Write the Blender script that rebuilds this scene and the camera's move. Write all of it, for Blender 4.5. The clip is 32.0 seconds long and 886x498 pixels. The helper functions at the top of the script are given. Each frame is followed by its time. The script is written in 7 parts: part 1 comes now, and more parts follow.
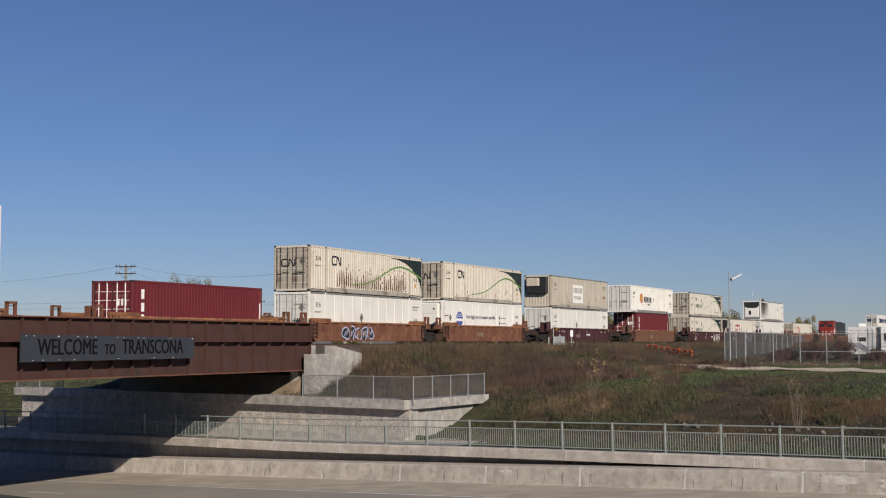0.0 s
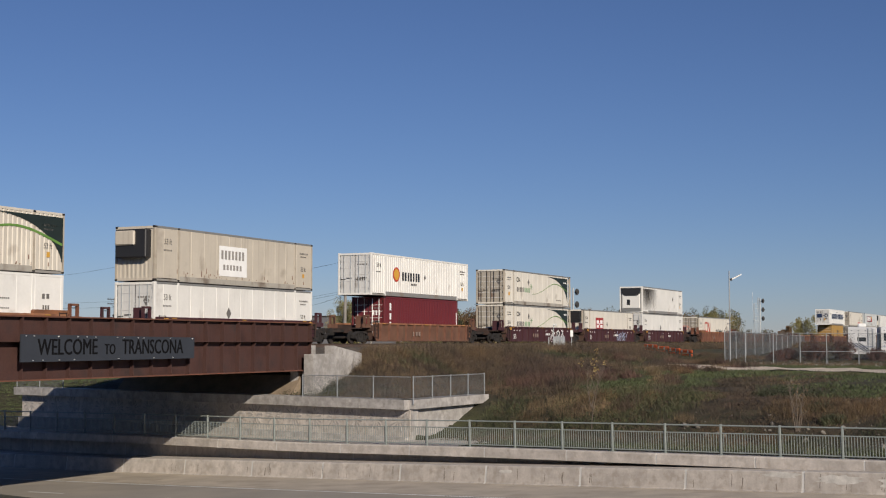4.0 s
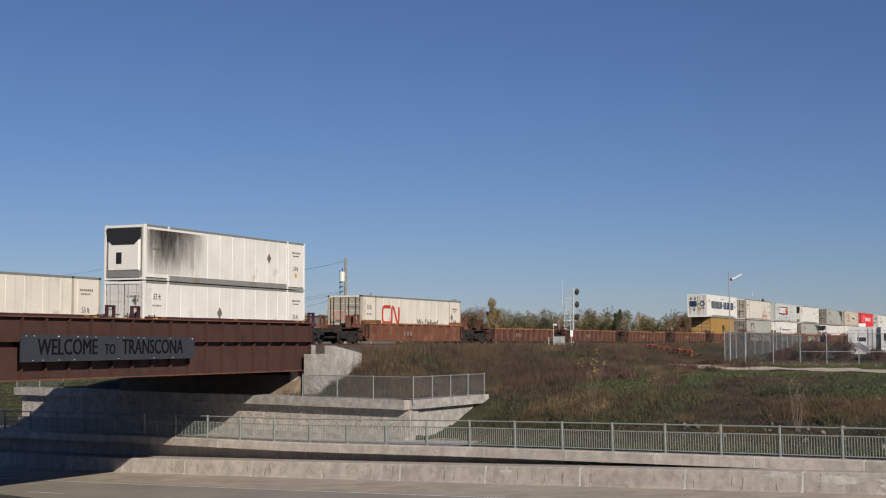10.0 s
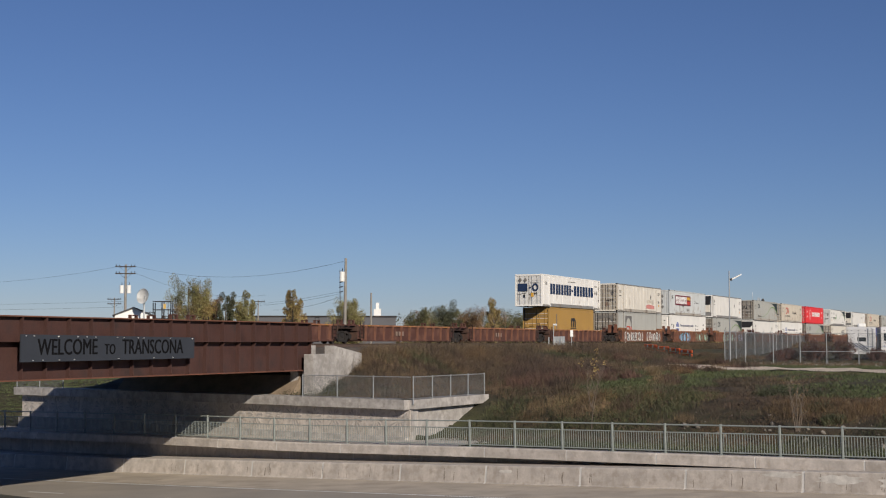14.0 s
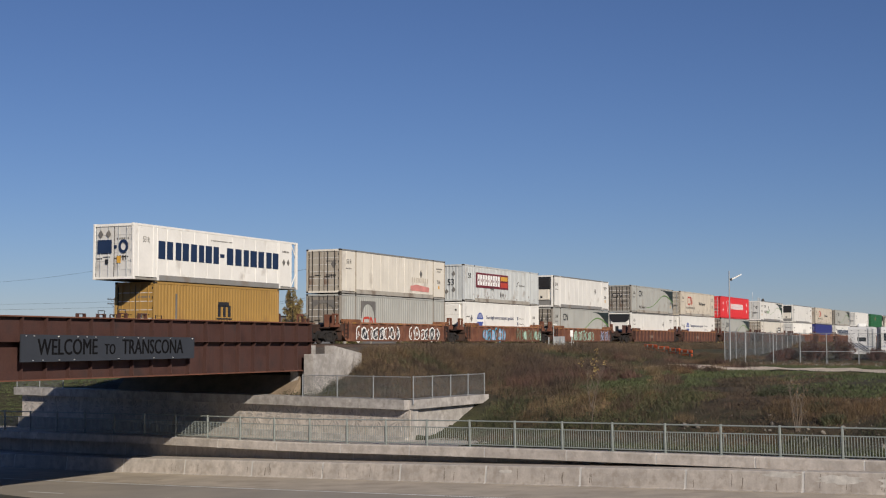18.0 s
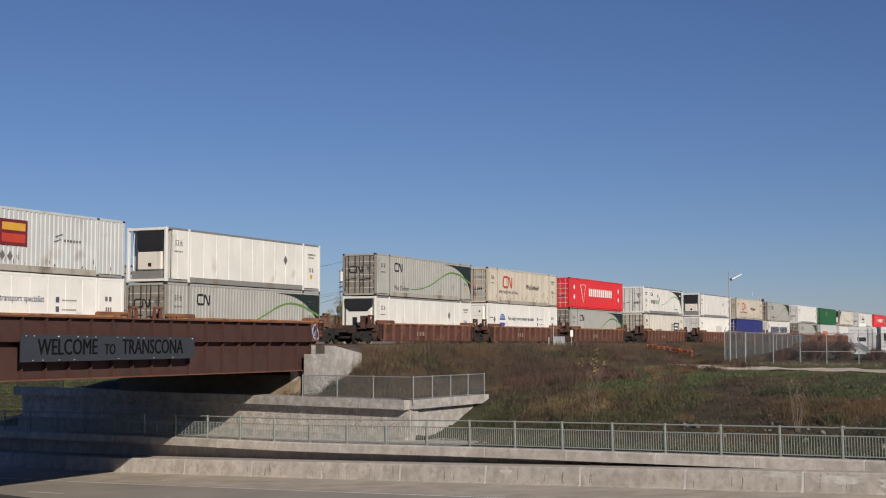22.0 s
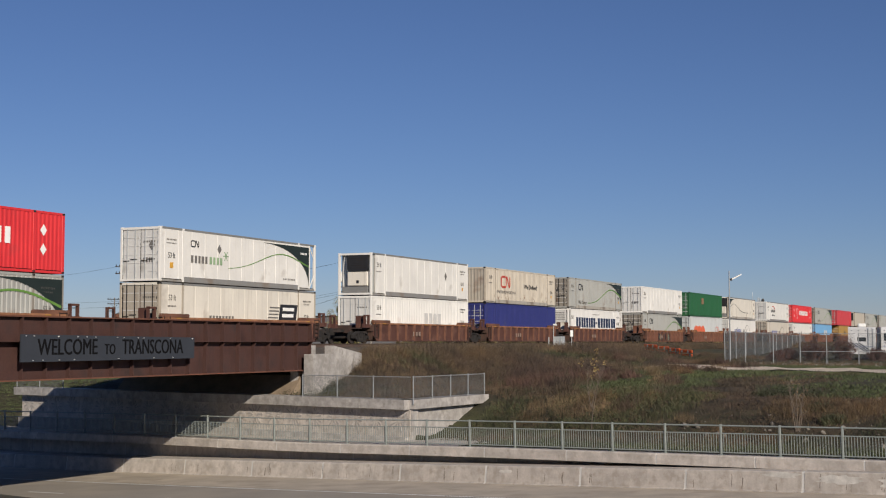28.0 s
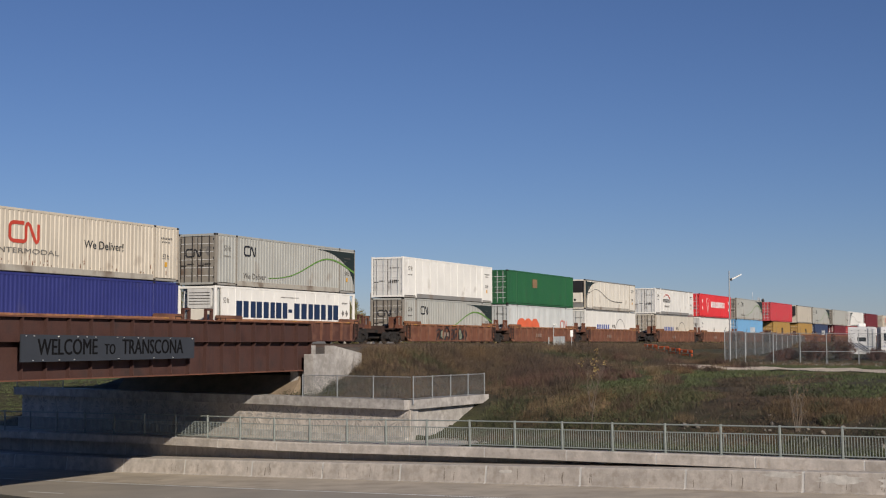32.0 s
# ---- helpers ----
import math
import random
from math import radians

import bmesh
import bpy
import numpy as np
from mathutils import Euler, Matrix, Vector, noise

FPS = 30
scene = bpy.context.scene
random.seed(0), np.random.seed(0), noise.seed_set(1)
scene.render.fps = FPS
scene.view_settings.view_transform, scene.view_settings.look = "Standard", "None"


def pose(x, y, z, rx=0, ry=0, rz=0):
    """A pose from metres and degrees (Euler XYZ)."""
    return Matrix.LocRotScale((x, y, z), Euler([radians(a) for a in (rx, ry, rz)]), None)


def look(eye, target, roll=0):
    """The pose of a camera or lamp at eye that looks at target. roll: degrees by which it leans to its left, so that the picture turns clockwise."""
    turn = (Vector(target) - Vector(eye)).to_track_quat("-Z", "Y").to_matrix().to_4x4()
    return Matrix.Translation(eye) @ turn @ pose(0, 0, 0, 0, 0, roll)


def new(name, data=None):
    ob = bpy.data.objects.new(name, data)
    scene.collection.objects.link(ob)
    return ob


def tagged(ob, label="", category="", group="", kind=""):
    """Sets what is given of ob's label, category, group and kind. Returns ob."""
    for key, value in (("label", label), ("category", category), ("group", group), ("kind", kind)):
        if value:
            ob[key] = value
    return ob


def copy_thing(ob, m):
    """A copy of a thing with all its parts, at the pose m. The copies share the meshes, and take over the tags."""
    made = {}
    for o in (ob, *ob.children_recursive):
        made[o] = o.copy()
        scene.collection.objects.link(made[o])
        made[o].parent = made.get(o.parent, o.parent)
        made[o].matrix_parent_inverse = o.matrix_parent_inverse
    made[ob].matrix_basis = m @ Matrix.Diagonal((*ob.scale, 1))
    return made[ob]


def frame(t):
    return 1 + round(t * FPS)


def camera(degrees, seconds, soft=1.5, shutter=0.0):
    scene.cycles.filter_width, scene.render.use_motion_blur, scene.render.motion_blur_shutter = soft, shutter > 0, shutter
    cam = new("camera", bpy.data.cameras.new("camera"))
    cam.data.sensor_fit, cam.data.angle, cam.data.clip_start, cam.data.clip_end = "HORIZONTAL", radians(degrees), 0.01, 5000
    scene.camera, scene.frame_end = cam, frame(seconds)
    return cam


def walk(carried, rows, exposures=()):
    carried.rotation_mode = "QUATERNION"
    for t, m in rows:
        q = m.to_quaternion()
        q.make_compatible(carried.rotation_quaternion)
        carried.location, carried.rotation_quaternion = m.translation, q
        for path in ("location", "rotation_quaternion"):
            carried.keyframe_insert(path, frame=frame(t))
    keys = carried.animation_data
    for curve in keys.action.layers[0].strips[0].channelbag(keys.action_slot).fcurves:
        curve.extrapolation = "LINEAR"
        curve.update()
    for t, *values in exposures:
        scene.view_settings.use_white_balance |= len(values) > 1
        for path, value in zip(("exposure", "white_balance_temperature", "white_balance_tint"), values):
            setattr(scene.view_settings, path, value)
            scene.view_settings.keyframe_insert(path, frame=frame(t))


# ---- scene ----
cam = camera(35.88, 32.0, soft=1.15)
EYE_Z = 7.0
walk(cam, [(0.0, pose(0, 0, EYE_Z, 90 + 3.902, 0.02, 0)), (32.0, pose(0, 0, EYE_Z, 90 + 3.902, 0.02, 0))],
     exposures=[(0.0, -0.08), (32.0, -0.08)])

# ---- light ----
SUN_AZ, SUN_EL = 156.0, 24.6      # degrees, clockwise from the way the camera looks
world = bpy.data.worlds.new("sky_world")
scene.world = world
world.use_nodes = True
wn = world.node_tree
sky = wn.nodes.new("ShaderNodeTexSky")
sky.sky_type, sky.sun_disc = "NISHITA", False
sky.sun_elevation, sky.sun_rotation = radians(SUN_EL), radians(SUN_AZ)
sky.altitude, sky.air_density, sky.dust_density, sky.ozone_density = 230, 0.9, 0.1, 6.0
wn.nodes["Background"].inputs["Strength"].default_value = 0.057
tint = wn.nodes.new("ShaderNodeMix")
tint.data_type, tint.blend_type = "RGBA", "MULTIPLY"
tint.inputs[0].default_value, tint.inputs[7].default_value = 1.0, (1.08, 1.0, 1.14, 1)
wn.links.new(sky.outputs[0], tint.inputs[6])
wn.links.new(tint.outputs[2], wn.nodes["Background"].inputs["Color"])
sun_data = bpy.data.lights.new("sun", "SUN")
sun_data.energy, sun_data.angle, sun_data.color = 5.0, radians(0.55), (1.0, 0.9, 0.76)
sun_ob = new("sun", sun_data)
_az, _el = radians(SUN_AZ), radians(SUN_EL)
SUN_DIR = Vector((math.sin(_az) * math.cos(_el), math.cos(_az) * math.cos(_el), math.sin(_el)))
sun_ob.matrix_world = look(SUN_DIR * 200, (0, 0, 0))

# ---- plan ----
HEAD = radians(25.016)            # the way of the tracks, clockwise from +y
TV = Vector((math.sin(HEAD), math.cos(HEAD)))
NV = Vector((math.cos(HEAD), -math.sin(HEAD)))
RD = Vector((0.78478, -0.61978))  # along the road, towards the right bank
RN = Vector((0.61978, 0.78478))   # across the road, away from the camera
RAIL_Z = EYE_Z - 0.093
TRACK = -45.13                    # the train's track, the empty one in front of it, and the one behind
TRACK_NEAR, TRACK_FAR = TRACK + 4.3, TRACK - 4.8
GIRDER = -37.2                    # face of the near bridge girder
SPEED, SLOWING, BEND = 14.6577, -0.00404, 7.0e-5


def rail_xy(s, o=TRACK):
    """A place s metres along the tracks and o metres beside the camera's foot on them."""
    q = o + 0.5 * BEND * max(s - 60.0, 0.0) ** 2
    return TV.x * s + NV.x * q, TV.y * s + NV.y * q


def rail_pose(s, z, o=TRACK):
    x, y = rail_xy(s, o)
    return pose(x, y, z, 0, 0, 90 - 25.016 - math.degrees(BEND * max(s - 60.0, 0.0)))


def road_xy(a, w):
    return RD.x * a + RN.x * w, RD.y * a + RN.y * w


def road_pose(a, w, z, turn=0.0):
    x, y = road_xy(a, w)
    return pose(x, y, z, 0, 0, math.degrees(math.atan2(RD.y, RD.x)) + turn)


def smooth(e0, e1, v):
    k = min(1.0, max(0.0, (v - e0) / (e1 - e0)))
    return k * k * (3 - 2 * k)


def soft_max(p, q, k=0.25):
    return 0.5 * (p + q + math.sqrt((p - q) ** 2 + k * k))


def soft_min(p, q, k=0.25):
    return -soft_max(-p, -q, k)


def road_z(a):
    return EYE_Z + soft_min(soft_max(-6.53 + 0.0414 * (a + 51.9), -7.15, 0.5), -1.9, 0.8)


def walk_z(a):
    return EYE_Z + soft_min(soft_max(-4.84 + 0.0204 * (a + 54.8), -5.35, 0.3), -1.9, 0.6) - 0.07 * math.exp(-((a + 46.0) / 7.0) ** 2)


WALL_W = 50.25      # front of the retaining wall, across the road
WALL_OFF = (-59.0, -30.3)


def ground_z(x, y):
    a, w = RD.x * x + RD.y * y, RN.x * x + RN.y * y
    off, s = NV.x * x + NV.y * y, TV.x * x + TV.y * y
    off -= 0.5 * BEND * max(s - 60.0, 0.0) ** 2
    plain = EYE_Z - 1.85
    emb = RAIL_Z - 0.55 - (0.45 - 0.33 * smooth(62.0, 88.0, w)) * max(0.0, abs(off + 43.2) - 7.2)
    if w > 40:
        if w < WALL_W + 0.15:
            return road_z(a) - 0.6
        emb -= 1.1 * smooth(-30.2, -28.6, off) * smooth(59.5, 56.5, w)
        bank = walk_z(a) + 0.02 + (EYE_Z - 2.75 - walk_z(a)) * smooth(51.2 + 1.3 * smooth(-20.0, -26.0, off), 60.0, w) + 0.9 * smooth(57.0, 74.0, w)
        bank -= 0.2 * smooth(-24.0, -27.5, off) * smooth(57.0, 52.5, w)
        z = soft_max(bank, min(emb, EYE_Z - 3.2 + (w - 51.0) * 0.31), 0.5)
        if WALL_OFF[0] < off < WALL_OFF[1]:
            z = max(z, EYE_Z - 2.85)
        far = smooth(60, 140, w)
        z = z + (soft_max(plain + 0.55 * smooth(100, 170, w), emb, 0.4) - z) * far
        return z
    z = road_z(a) - 0.6 + (plain - road_z(a)) * smooth(27.0, 12.0, w) if w < 27 else road_z(a) - 0.6
    return max(z, min(emb, road_z(a) - 0.6 + (24.0 - w) * 0.7)) if w < 27 else z

# ---- materials ----
MATS = {}


def mat(name, base, rough=0.6, metal=0.0, vary=0.12, scale=1.5, fine=25.0, bump=0.1, dirt=None, dirt_amt=0.0,
        dirt_scale=0.8, streak=0.0, rand=0.0):
    """A surface with broad stains, fine grain, dirt patches, vertical streaks and a small change from piece to piece."""
    if name in MATS:
        return MATS[name]
    m = bpy.data.materials.new(name)
    m.use_nodes = True
    nt = m.node_tree
    N, K = nt.nodes, nt.links.new
    bsdf = N["Principled BSDF"]
    bsdf.inputs["Roughness"].default_value, bsdf.inputs["Metallic"].default_value = rough, metal
    co = N.new("ShaderNodeTexCoord")

    def noise_of(sc, detail=5, stretch=None):
        n = N.new("ShaderNodeTexNoise")
        n.inputs["Scale"].default_value, n.inputs["Detail"].default_value = sc, detail
        if stretch:
            mp = N.new("ShaderNodeMapping")
            mp.inputs["Scale"].default_value = stretch
            K(co.outputs["Object"], mp.inputs["Vector"])
            K(mp.outputs[0], n.inputs["Vector"])
        else:
            K(co.outputs["Object"], n.inputs["Vector"])
        return n.outputs["Fac"]

    def mixed(kind, fac, p, q):
        x = N.new("ShaderNodeMix")
        x.data_type, x.blend_type = "RGBA", kind
        for i, v in ((0, fac), (6, p), (7, q)):
            if isinstance(v, (int, float)):
                x.inputs[i].default_value = v
            elif isinstance(v, tuple):
                x.inputs[i].default_value = (*v, 1)
            else:
                K(v, x.inputs[i])
        return x.outputs[2]

    def ramp(v, lo, hi, p=0.0, q=1.0):
        r = N.new("ShaderNodeMapRange")
        for i, u in enumerate((lo, hi, p, q)):
            r.inputs[i + 1].default_value = u
        K(v, r.inputs[0])
        return r.outputs[0]

    broad, grain = noise_of(scale), noise_of(fine, 3)
    lo, hi = tuple(c * (1 - vary) for c in base), tuple(min(1.0, c * (1 + vary)) for c in base)
    col = mixed("MIX", ramp(broad, 0.3, 0.7), lo, hi)
    col = mixed("MULTIPLY", 1.0, col, mixed("MIX", ramp(grain, 0.3, 0.7), (1 - vary * 0.6,) * 3, (1.0,) * 3))
    if dirt and dirt_amt:
        d = ramp(noise_of(dirt_scale, 8), 0.62 - 0.25 * dirt_amt, 0.8 - 0.25 * dirt_amt, 0.0, min(1.0, 0.4 + dirt_amt))
        col = mixed("MIX", d, col, dirt)
    if streak:
        d = ramp(noise_of(1.0, 6, (4.5, 4.5, 0.22)), 0.55, 0.8, 0.0, streak)
        col = mixed("MIX", d, col, dirt or (0.1, 0.07, 0.05))
    if rand:
        info = N.new("ShaderNodeObjectInfo")
        v = ramp(info.outputs["Random"], 0.0, 1.0, 1 - rand, 1 + rand)
        hs = N.new("ShaderNodeHueSaturation")
        K(v, hs.inputs["Value"])
        K(col, hs.inputs["Color"])
        col = hs.outputs[0]
    K(col, bsdf.inputs["Base Color"])
    K(ramp(broad, 0.2, 0.8, max(0.05, rough - 0.1), min(1.0, rough + 0.1)), bsdf.inputs["Roughness"])
    if bump:
        b = N.new("ShaderNodeBump")
        b.inputs["Strength"].default_value, b.inputs["Distance"].default_value = bump, 0.02
        K(grain, b.inputs["Height"])
        K(b.outputs[0], bsdf.inputs["Normal"])
    MATS[name] = m
    return m


RUSTY = (0.16, 0.07, 0.035)
M_ASPHALT = mat("asphalt", (0.32, 0.285, 0.24), 0.9, vary=0.12, scale=0.35, fine=40, bump=0.25, dirt=(0.37, 0.32, 0.26), dirt_amt=0.5, dirt_scale=0.3)
M_CONC = mat("weathered_concrete", (0.485, 0.44, 0.4), 0.85, vary=0.2, scale=1.7, fine=14, bump=0.4, dirt=(0.34, 0.3, 0.26), dirt_amt=0.45, dirt_scale=3.6, streak=0.7, rand=0.08)
M_CONC2 = mat("pale_concrete", (0.41, 0.385, 0.365), 0.85, vary=0.28, scale=1.9, fine=9, bump=0.6, dirt=(0.27, 0.25, 0.23), dirt_amt=0.5, dirt_scale=3.0, streak=0.6, rand=0.04)
M_WALK = mat("sidewalk_concrete", (0.4, 0.38, 0.35), 0.85, vary=0.1, scale=0.8, fine=18, bump=0.2)
M_PATCH = mat("repair_mortar", (0.56, 0.55, 0.53), 0.85, vary=0.08)
M_GIRDER = mat("rusty_girder_steel", (0.066, 0.0275, 0.022), 0.8, 0.0, vary=0.36, scale=0.8, fine=12, bump=0.25, dirt=(0.033, 0.019, 0.018), dirt_amt=0.5, streak=0.75, rand=0.05)
M_FLANGE = mat("bright_rust_edge", (0.15, 0.06, 0.036), 0.8, vary=0.2, dirt=(0.1, 0.045, 0.03), dirt_amt=0.4)
M_SIGN = mat("slate_sign_panel", (0.037, 0.042, 0.053), 0.6, vary=0.06, fine=14, bump=0.05)
M_LETTER = mat("black_letters", (0.008, 0.008, 0.009), 0.6, vary=0.05)
M_LETTER.node_tree.nodes["Principled BSDF"].inputs["Specular IOR Level"].default_value = 0.05
M_SIGN.node_tree.nodes["Principled BSDF"].inputs["Specular IOR Level"].default_value = 0.25
M_BOLT = mat("bright_bolt", (0.8, 0.8, 0.78), 0.5, 0.0, vary=0.05)
M_GALV = mat("galvanised_steel", (0.46, 0.48, 0.49), 0.5, 0.35, vary=0.1, scale=3, fine=30, bump=0.05)
M_RAILPAINT = mat("grey_green_rail_paint", (0.27, 0.3, 0.285), 0.55, 0.1, vary=0.1, scale=2)
M_DARKSTEEL = mat("dark_steel", (0.02, 0.017, 0.016), 0.85, 0.0, vary=0.3, dirt=(0.05, 0.031, 0.023), dirt_amt=0.4)
M_RAILHEAD = mat("rusty_rail_steel", (0.1, 0.068, 0.052), 0.6, 0.15, vary=0.2)
M_TIE = mat("creosote_tie", (0.07, 0.055, 0.045), 0.9, vary=0.25, fine=20, bump=0.4)
# abutment concrete with the under-bridge shade put into its colour
M_SHADECONC = mat("soot_stained_concrete", (0.07, 0.066, 0.062), 0.9, vary=0.25, dirt=(0.07, 0.065, 0.06), dirt_amt=0.5)
M_EARTH = mat("packed_tan_earth", (0.25, 0.19, 0.135), 0.95, vary=0.2, fine=9, bump=0.4)
M_BALLAST = mat("ballast_stone", (0.08, 0.066, 0.055), 0.95, vary=0.3, scale=1.0, fine=14, bump=0.8)
M_WOODPOLE = mat("grey_wood_pole", (0.26, 0.24, 0.215), 0.85, vary=0.2, fine=12, bump=0.3)
M_WIRE = mat("black_wire", (0.05, 0.05, 0.055), 0.6, vary=0.0, bump=0)
M_WHITEP = mat("white_paint", (0.75, 0.75, 0.73), 0.5, vary=0.05, dirt=(0.45, 0.42, 0.38), dirt_amt=0.25)
M_BLACK = mat("black_paint", (0.02, 0.02, 0.022), 0.5, vary=0.1)
M_ORANGE = mat("orange_plastic", (0.75, 0.13, 0.03), 0.5, vary=0.08)
M_GLASS = mat("dark_window_glass", (0.02, 0.025, 0.03), 0.08, vary=0.0, bump=0)


def ground_mat():
    m = bpy.data.materials.new("rough_grass_ground")
    m.use_nodes = True
    N, K = m.node_tree.nodes, m.node_tree.links.new
    bs = N["Principled BSDF"]
    bs.inputs["Roughness"].default_value = 0.95
    co = N.new("ShaderNodeTexCoord")
    cols = []
    n1, n2, n3 = (N.new("ShaderNodeTexNoise") for _ in range(3))
    for n, sc, de in ((n1, 0.09, 6), (n2, 1.1, 6), (n3, 9.0, 4)):
        n.inputs["Scale"].default_value, n.inputs["Detail"].default_value = sc, de
        K(co.outputs["Object"], n.inputs["Vector"])
    r1 = N.new("ShaderNodeValToRGB")
    r1.color_ramp.elements[0].position, r1.color_ramp.elements[1].position = 0.36, 0.62
    r1.color_ramp.elements[0].color, r1.color_ramp.elements[1].color = (0.06, 0.046, 0.03, 1), (0.045, 0.05, 0.022, 1)
    K(n1.outputs[0], r1.inputs[0])
    r2 = N.new("ShaderNodeValToRGB")
    r2.color_ramp.elements[0].position, r2.color_ramp.elements[1].position = 0.35, 0.7
    r2.color_ramp.elements[0].color, r2.color_ramp.elements[1].color = (0.5, 0.48, 0.44, 1), (1.35, 1.25, 1.1, 1)
    K(n2.outputs[0], r2.inputs[0])
    mx = N.new("ShaderNodeMix")
    mx.data_type, mx.blend_type = "RGBA", "MULTIPLY"
    mx.inputs[0].default_value = 1.0
    K(r1.outputs[0], mx.inputs[6])
    K(r2.outputs[0], mx.inputs[7])
    K(mx.outputs[2], bs.inputs["Base Color"])
    b = N.new("ShaderNodeBump")
    b.inputs["Strength"].default_value, b.inputs["Distance"].default_value = 0.8, 0.15
    K(n3.outputs[0], b.inputs["Height"])
    K(b.outputs[0], bs.inputs["Normal"])
    return m


M_GROUND = ground_mat()

# ---- mesh helpers ----


def mesh_of(bm, name="mesh"):
    me = bpy.data.meshes.new(name)
    bm.to_mesh(me)
    bm.free()
    return me


def part(name, bm, material, parent, label="", m=None):
    """One mesh object under a thing or a part; bm is a bmesh, or a mesh that alike parts share."""
    me = mesh_of(bm, name) if isinstance(bm, bmesh.types.BMesh) else bm
    ob = new(name, me)
    if material is not None:
        if not me.materials:
            me.materials.append(material)
        elif me.materials[0] != material:
            ob.material_slots[0].link = "OBJECT"
            ob.material_slots[0].material = material
    if parent is not None:
        ob.parent = parent
    if m is not None:
        ob.matrix_basis = m
    return tagged(ob, label)


def thing(name, m, label, category, group="", kind=""):
    ob = new(name)
    ob.matrix_basis = m
    return tagged(ob, label, category, group, kind)


def single(name, bm, material, m, label, category, group="", kind=""):
    ob = part(name, bm, material, None, label, m)
    return tagged(ob, "", category, group, kind)


def box(bm, x0, x1, y0, y1, z0, z1, bevel=0.0):
    vs = [bm.verts.new(c) for c in ((x0, y0, z0), (x1, y0, z0), (x1, y1, z0), (x0, y1, z0),
                                    (x0, y0, z1), (x1, y0, z1), (x1, y1, z1), (x0, y1, z1))]
    fs = [bm.faces.new([vs[i] for i in f]) for f in ((3, 2, 1, 0), (4, 5, 6, 7), (0, 1, 5, 4), (1, 2, 6, 5), (2, 3, 7, 6), (3, 0, 4, 7))]
    if bevel:
        es = list({e for f in fs for e in f.edges})
        bmesh.ops.bevel(bm, geom=es, offset=bevel, segments=1, affect="EDGES", profile=0.5)
    return bm


def boxm(x0, x1, y0, y1, z0, z1, bevel=0.0):
    return box(bmesh.new(), x0, x1, y0, y1, z0, z1, bevel)


def tube(bm, p, q, r0, r1=None, n=8):
    """A round bar from p to q."""
    r1 = r0 if r1 is None else r1
    p, q = Vector(p), Vector(q)
    d = (q - p).normalized()
    u = d.orthogonal().normalized()
    v = d.cross(u)
    rings = []
    for c, r in ((p, r0), (q, r1)):
        rings.append([bm.verts.new(c + (u * math.cos(2 * math.pi * i / n) + v * math.sin(2 * math.pi * i / n)) * r) for i in range(n)])
    for i in range(n):
        bm.faces.new((rings[0][i], rings[0][(i + 1) % n], rings[1][(i + 1) % n], rings[1][i]))
    bm.faces.new(rings[0][::-1])
    bm.faces.new(rings[1])
    return bm


def tubem(p, q, r0, r1=None, n=8):
    return tube(bmesh.new(), p, q, r0, r1, n)


def prism(outline, axis, lo, hi, bm=None):
    """A flat outline of (u, v) drawn out along an axis: 0: u, v are y, z; 1: x, z; 2: x, y."""
    bm = bm or bmesh.new()

    def at(u, v, w):
        return ((w, u, v), (u, w, v), (u, v, w))[axis]
    p = [bm.verts.new(at(u, v, lo)) for u, v in outline]
    q = [bm.verts.new(at(u, v, hi)) for u, v in outline]
    k = len(p)
    for i in range(k):
        bm.faces.new((p[i], p[(i + 1) % k], q[(i + 1) % k], q[i]))
    bm.faces.new(p[::-1])
    bm.faces.new(q)
    bmesh.ops.recalc_face_normals(bm, faces=bm.faces)
    return bm


def joined(fn, *calls):
    bm = bmesh.new()
    for c in calls:
        fn(bm, *c)
    return bm

# ---- ground, road, walls ----


def build_ground():
    ws = [-2600.0, -1200, -500, -200, -80, -40, -20] + list(np.arange(-10, 40.1, 2.0)) + list(np.arange(41.0, 50.1, 3.0)) + [50.35, 50.6, 51.0] \
        + list(np.arange(51.6, 70, 0.6)) + list(np.arange(70, 130, 1.5)) + list(np.arange(130, 240, 5.0)) + [260.0, 300, 360, 450, 600, 900, 1400, 2300, 3600]
    av = [-3600.0, -2200, -1300, -800, -500, -350, -250, -180, -130, -110] + list(np.arange(-96, 60, 1.0)) + list(np.arange(62, 200, 5.0)) + [230.0, 300, 420, 650, 1000, 1700, 2600, 3600]
    verts, faces = [], []
    for w in ws:
        for a in av:
            x, y = road_xy(a, w)
            z = ground_z(x, y)
            if w > 51.5 and abs(a) < 300 and w < 260:
                z += 0.10 * noise.noise((x * 0.35, y * 0.35, 0)) + 0.05 * noise.noise((x * 1.1, y * 1.1, 3))
            verts.append((x, y, z))
    k = len(av)
    for j in range(len(ws) - 1):
        for i in range(k - 1):
            faces.append((j * k + i, j * k + i + 1, (j + 1) * k + i + 1, (j + 1) * k + i))
    me = bpy.data.meshes.new("ground")
    me.from_pydata(verts, [], faces)
    me.polygons.foreach_set("use_smooth", [True] * len(faces))
    ob = part("ground", me, M_GROUND, None, "rough autumn ground of brown weeds and green grass")
    return tagged(ob, kind="structure", category="ground")


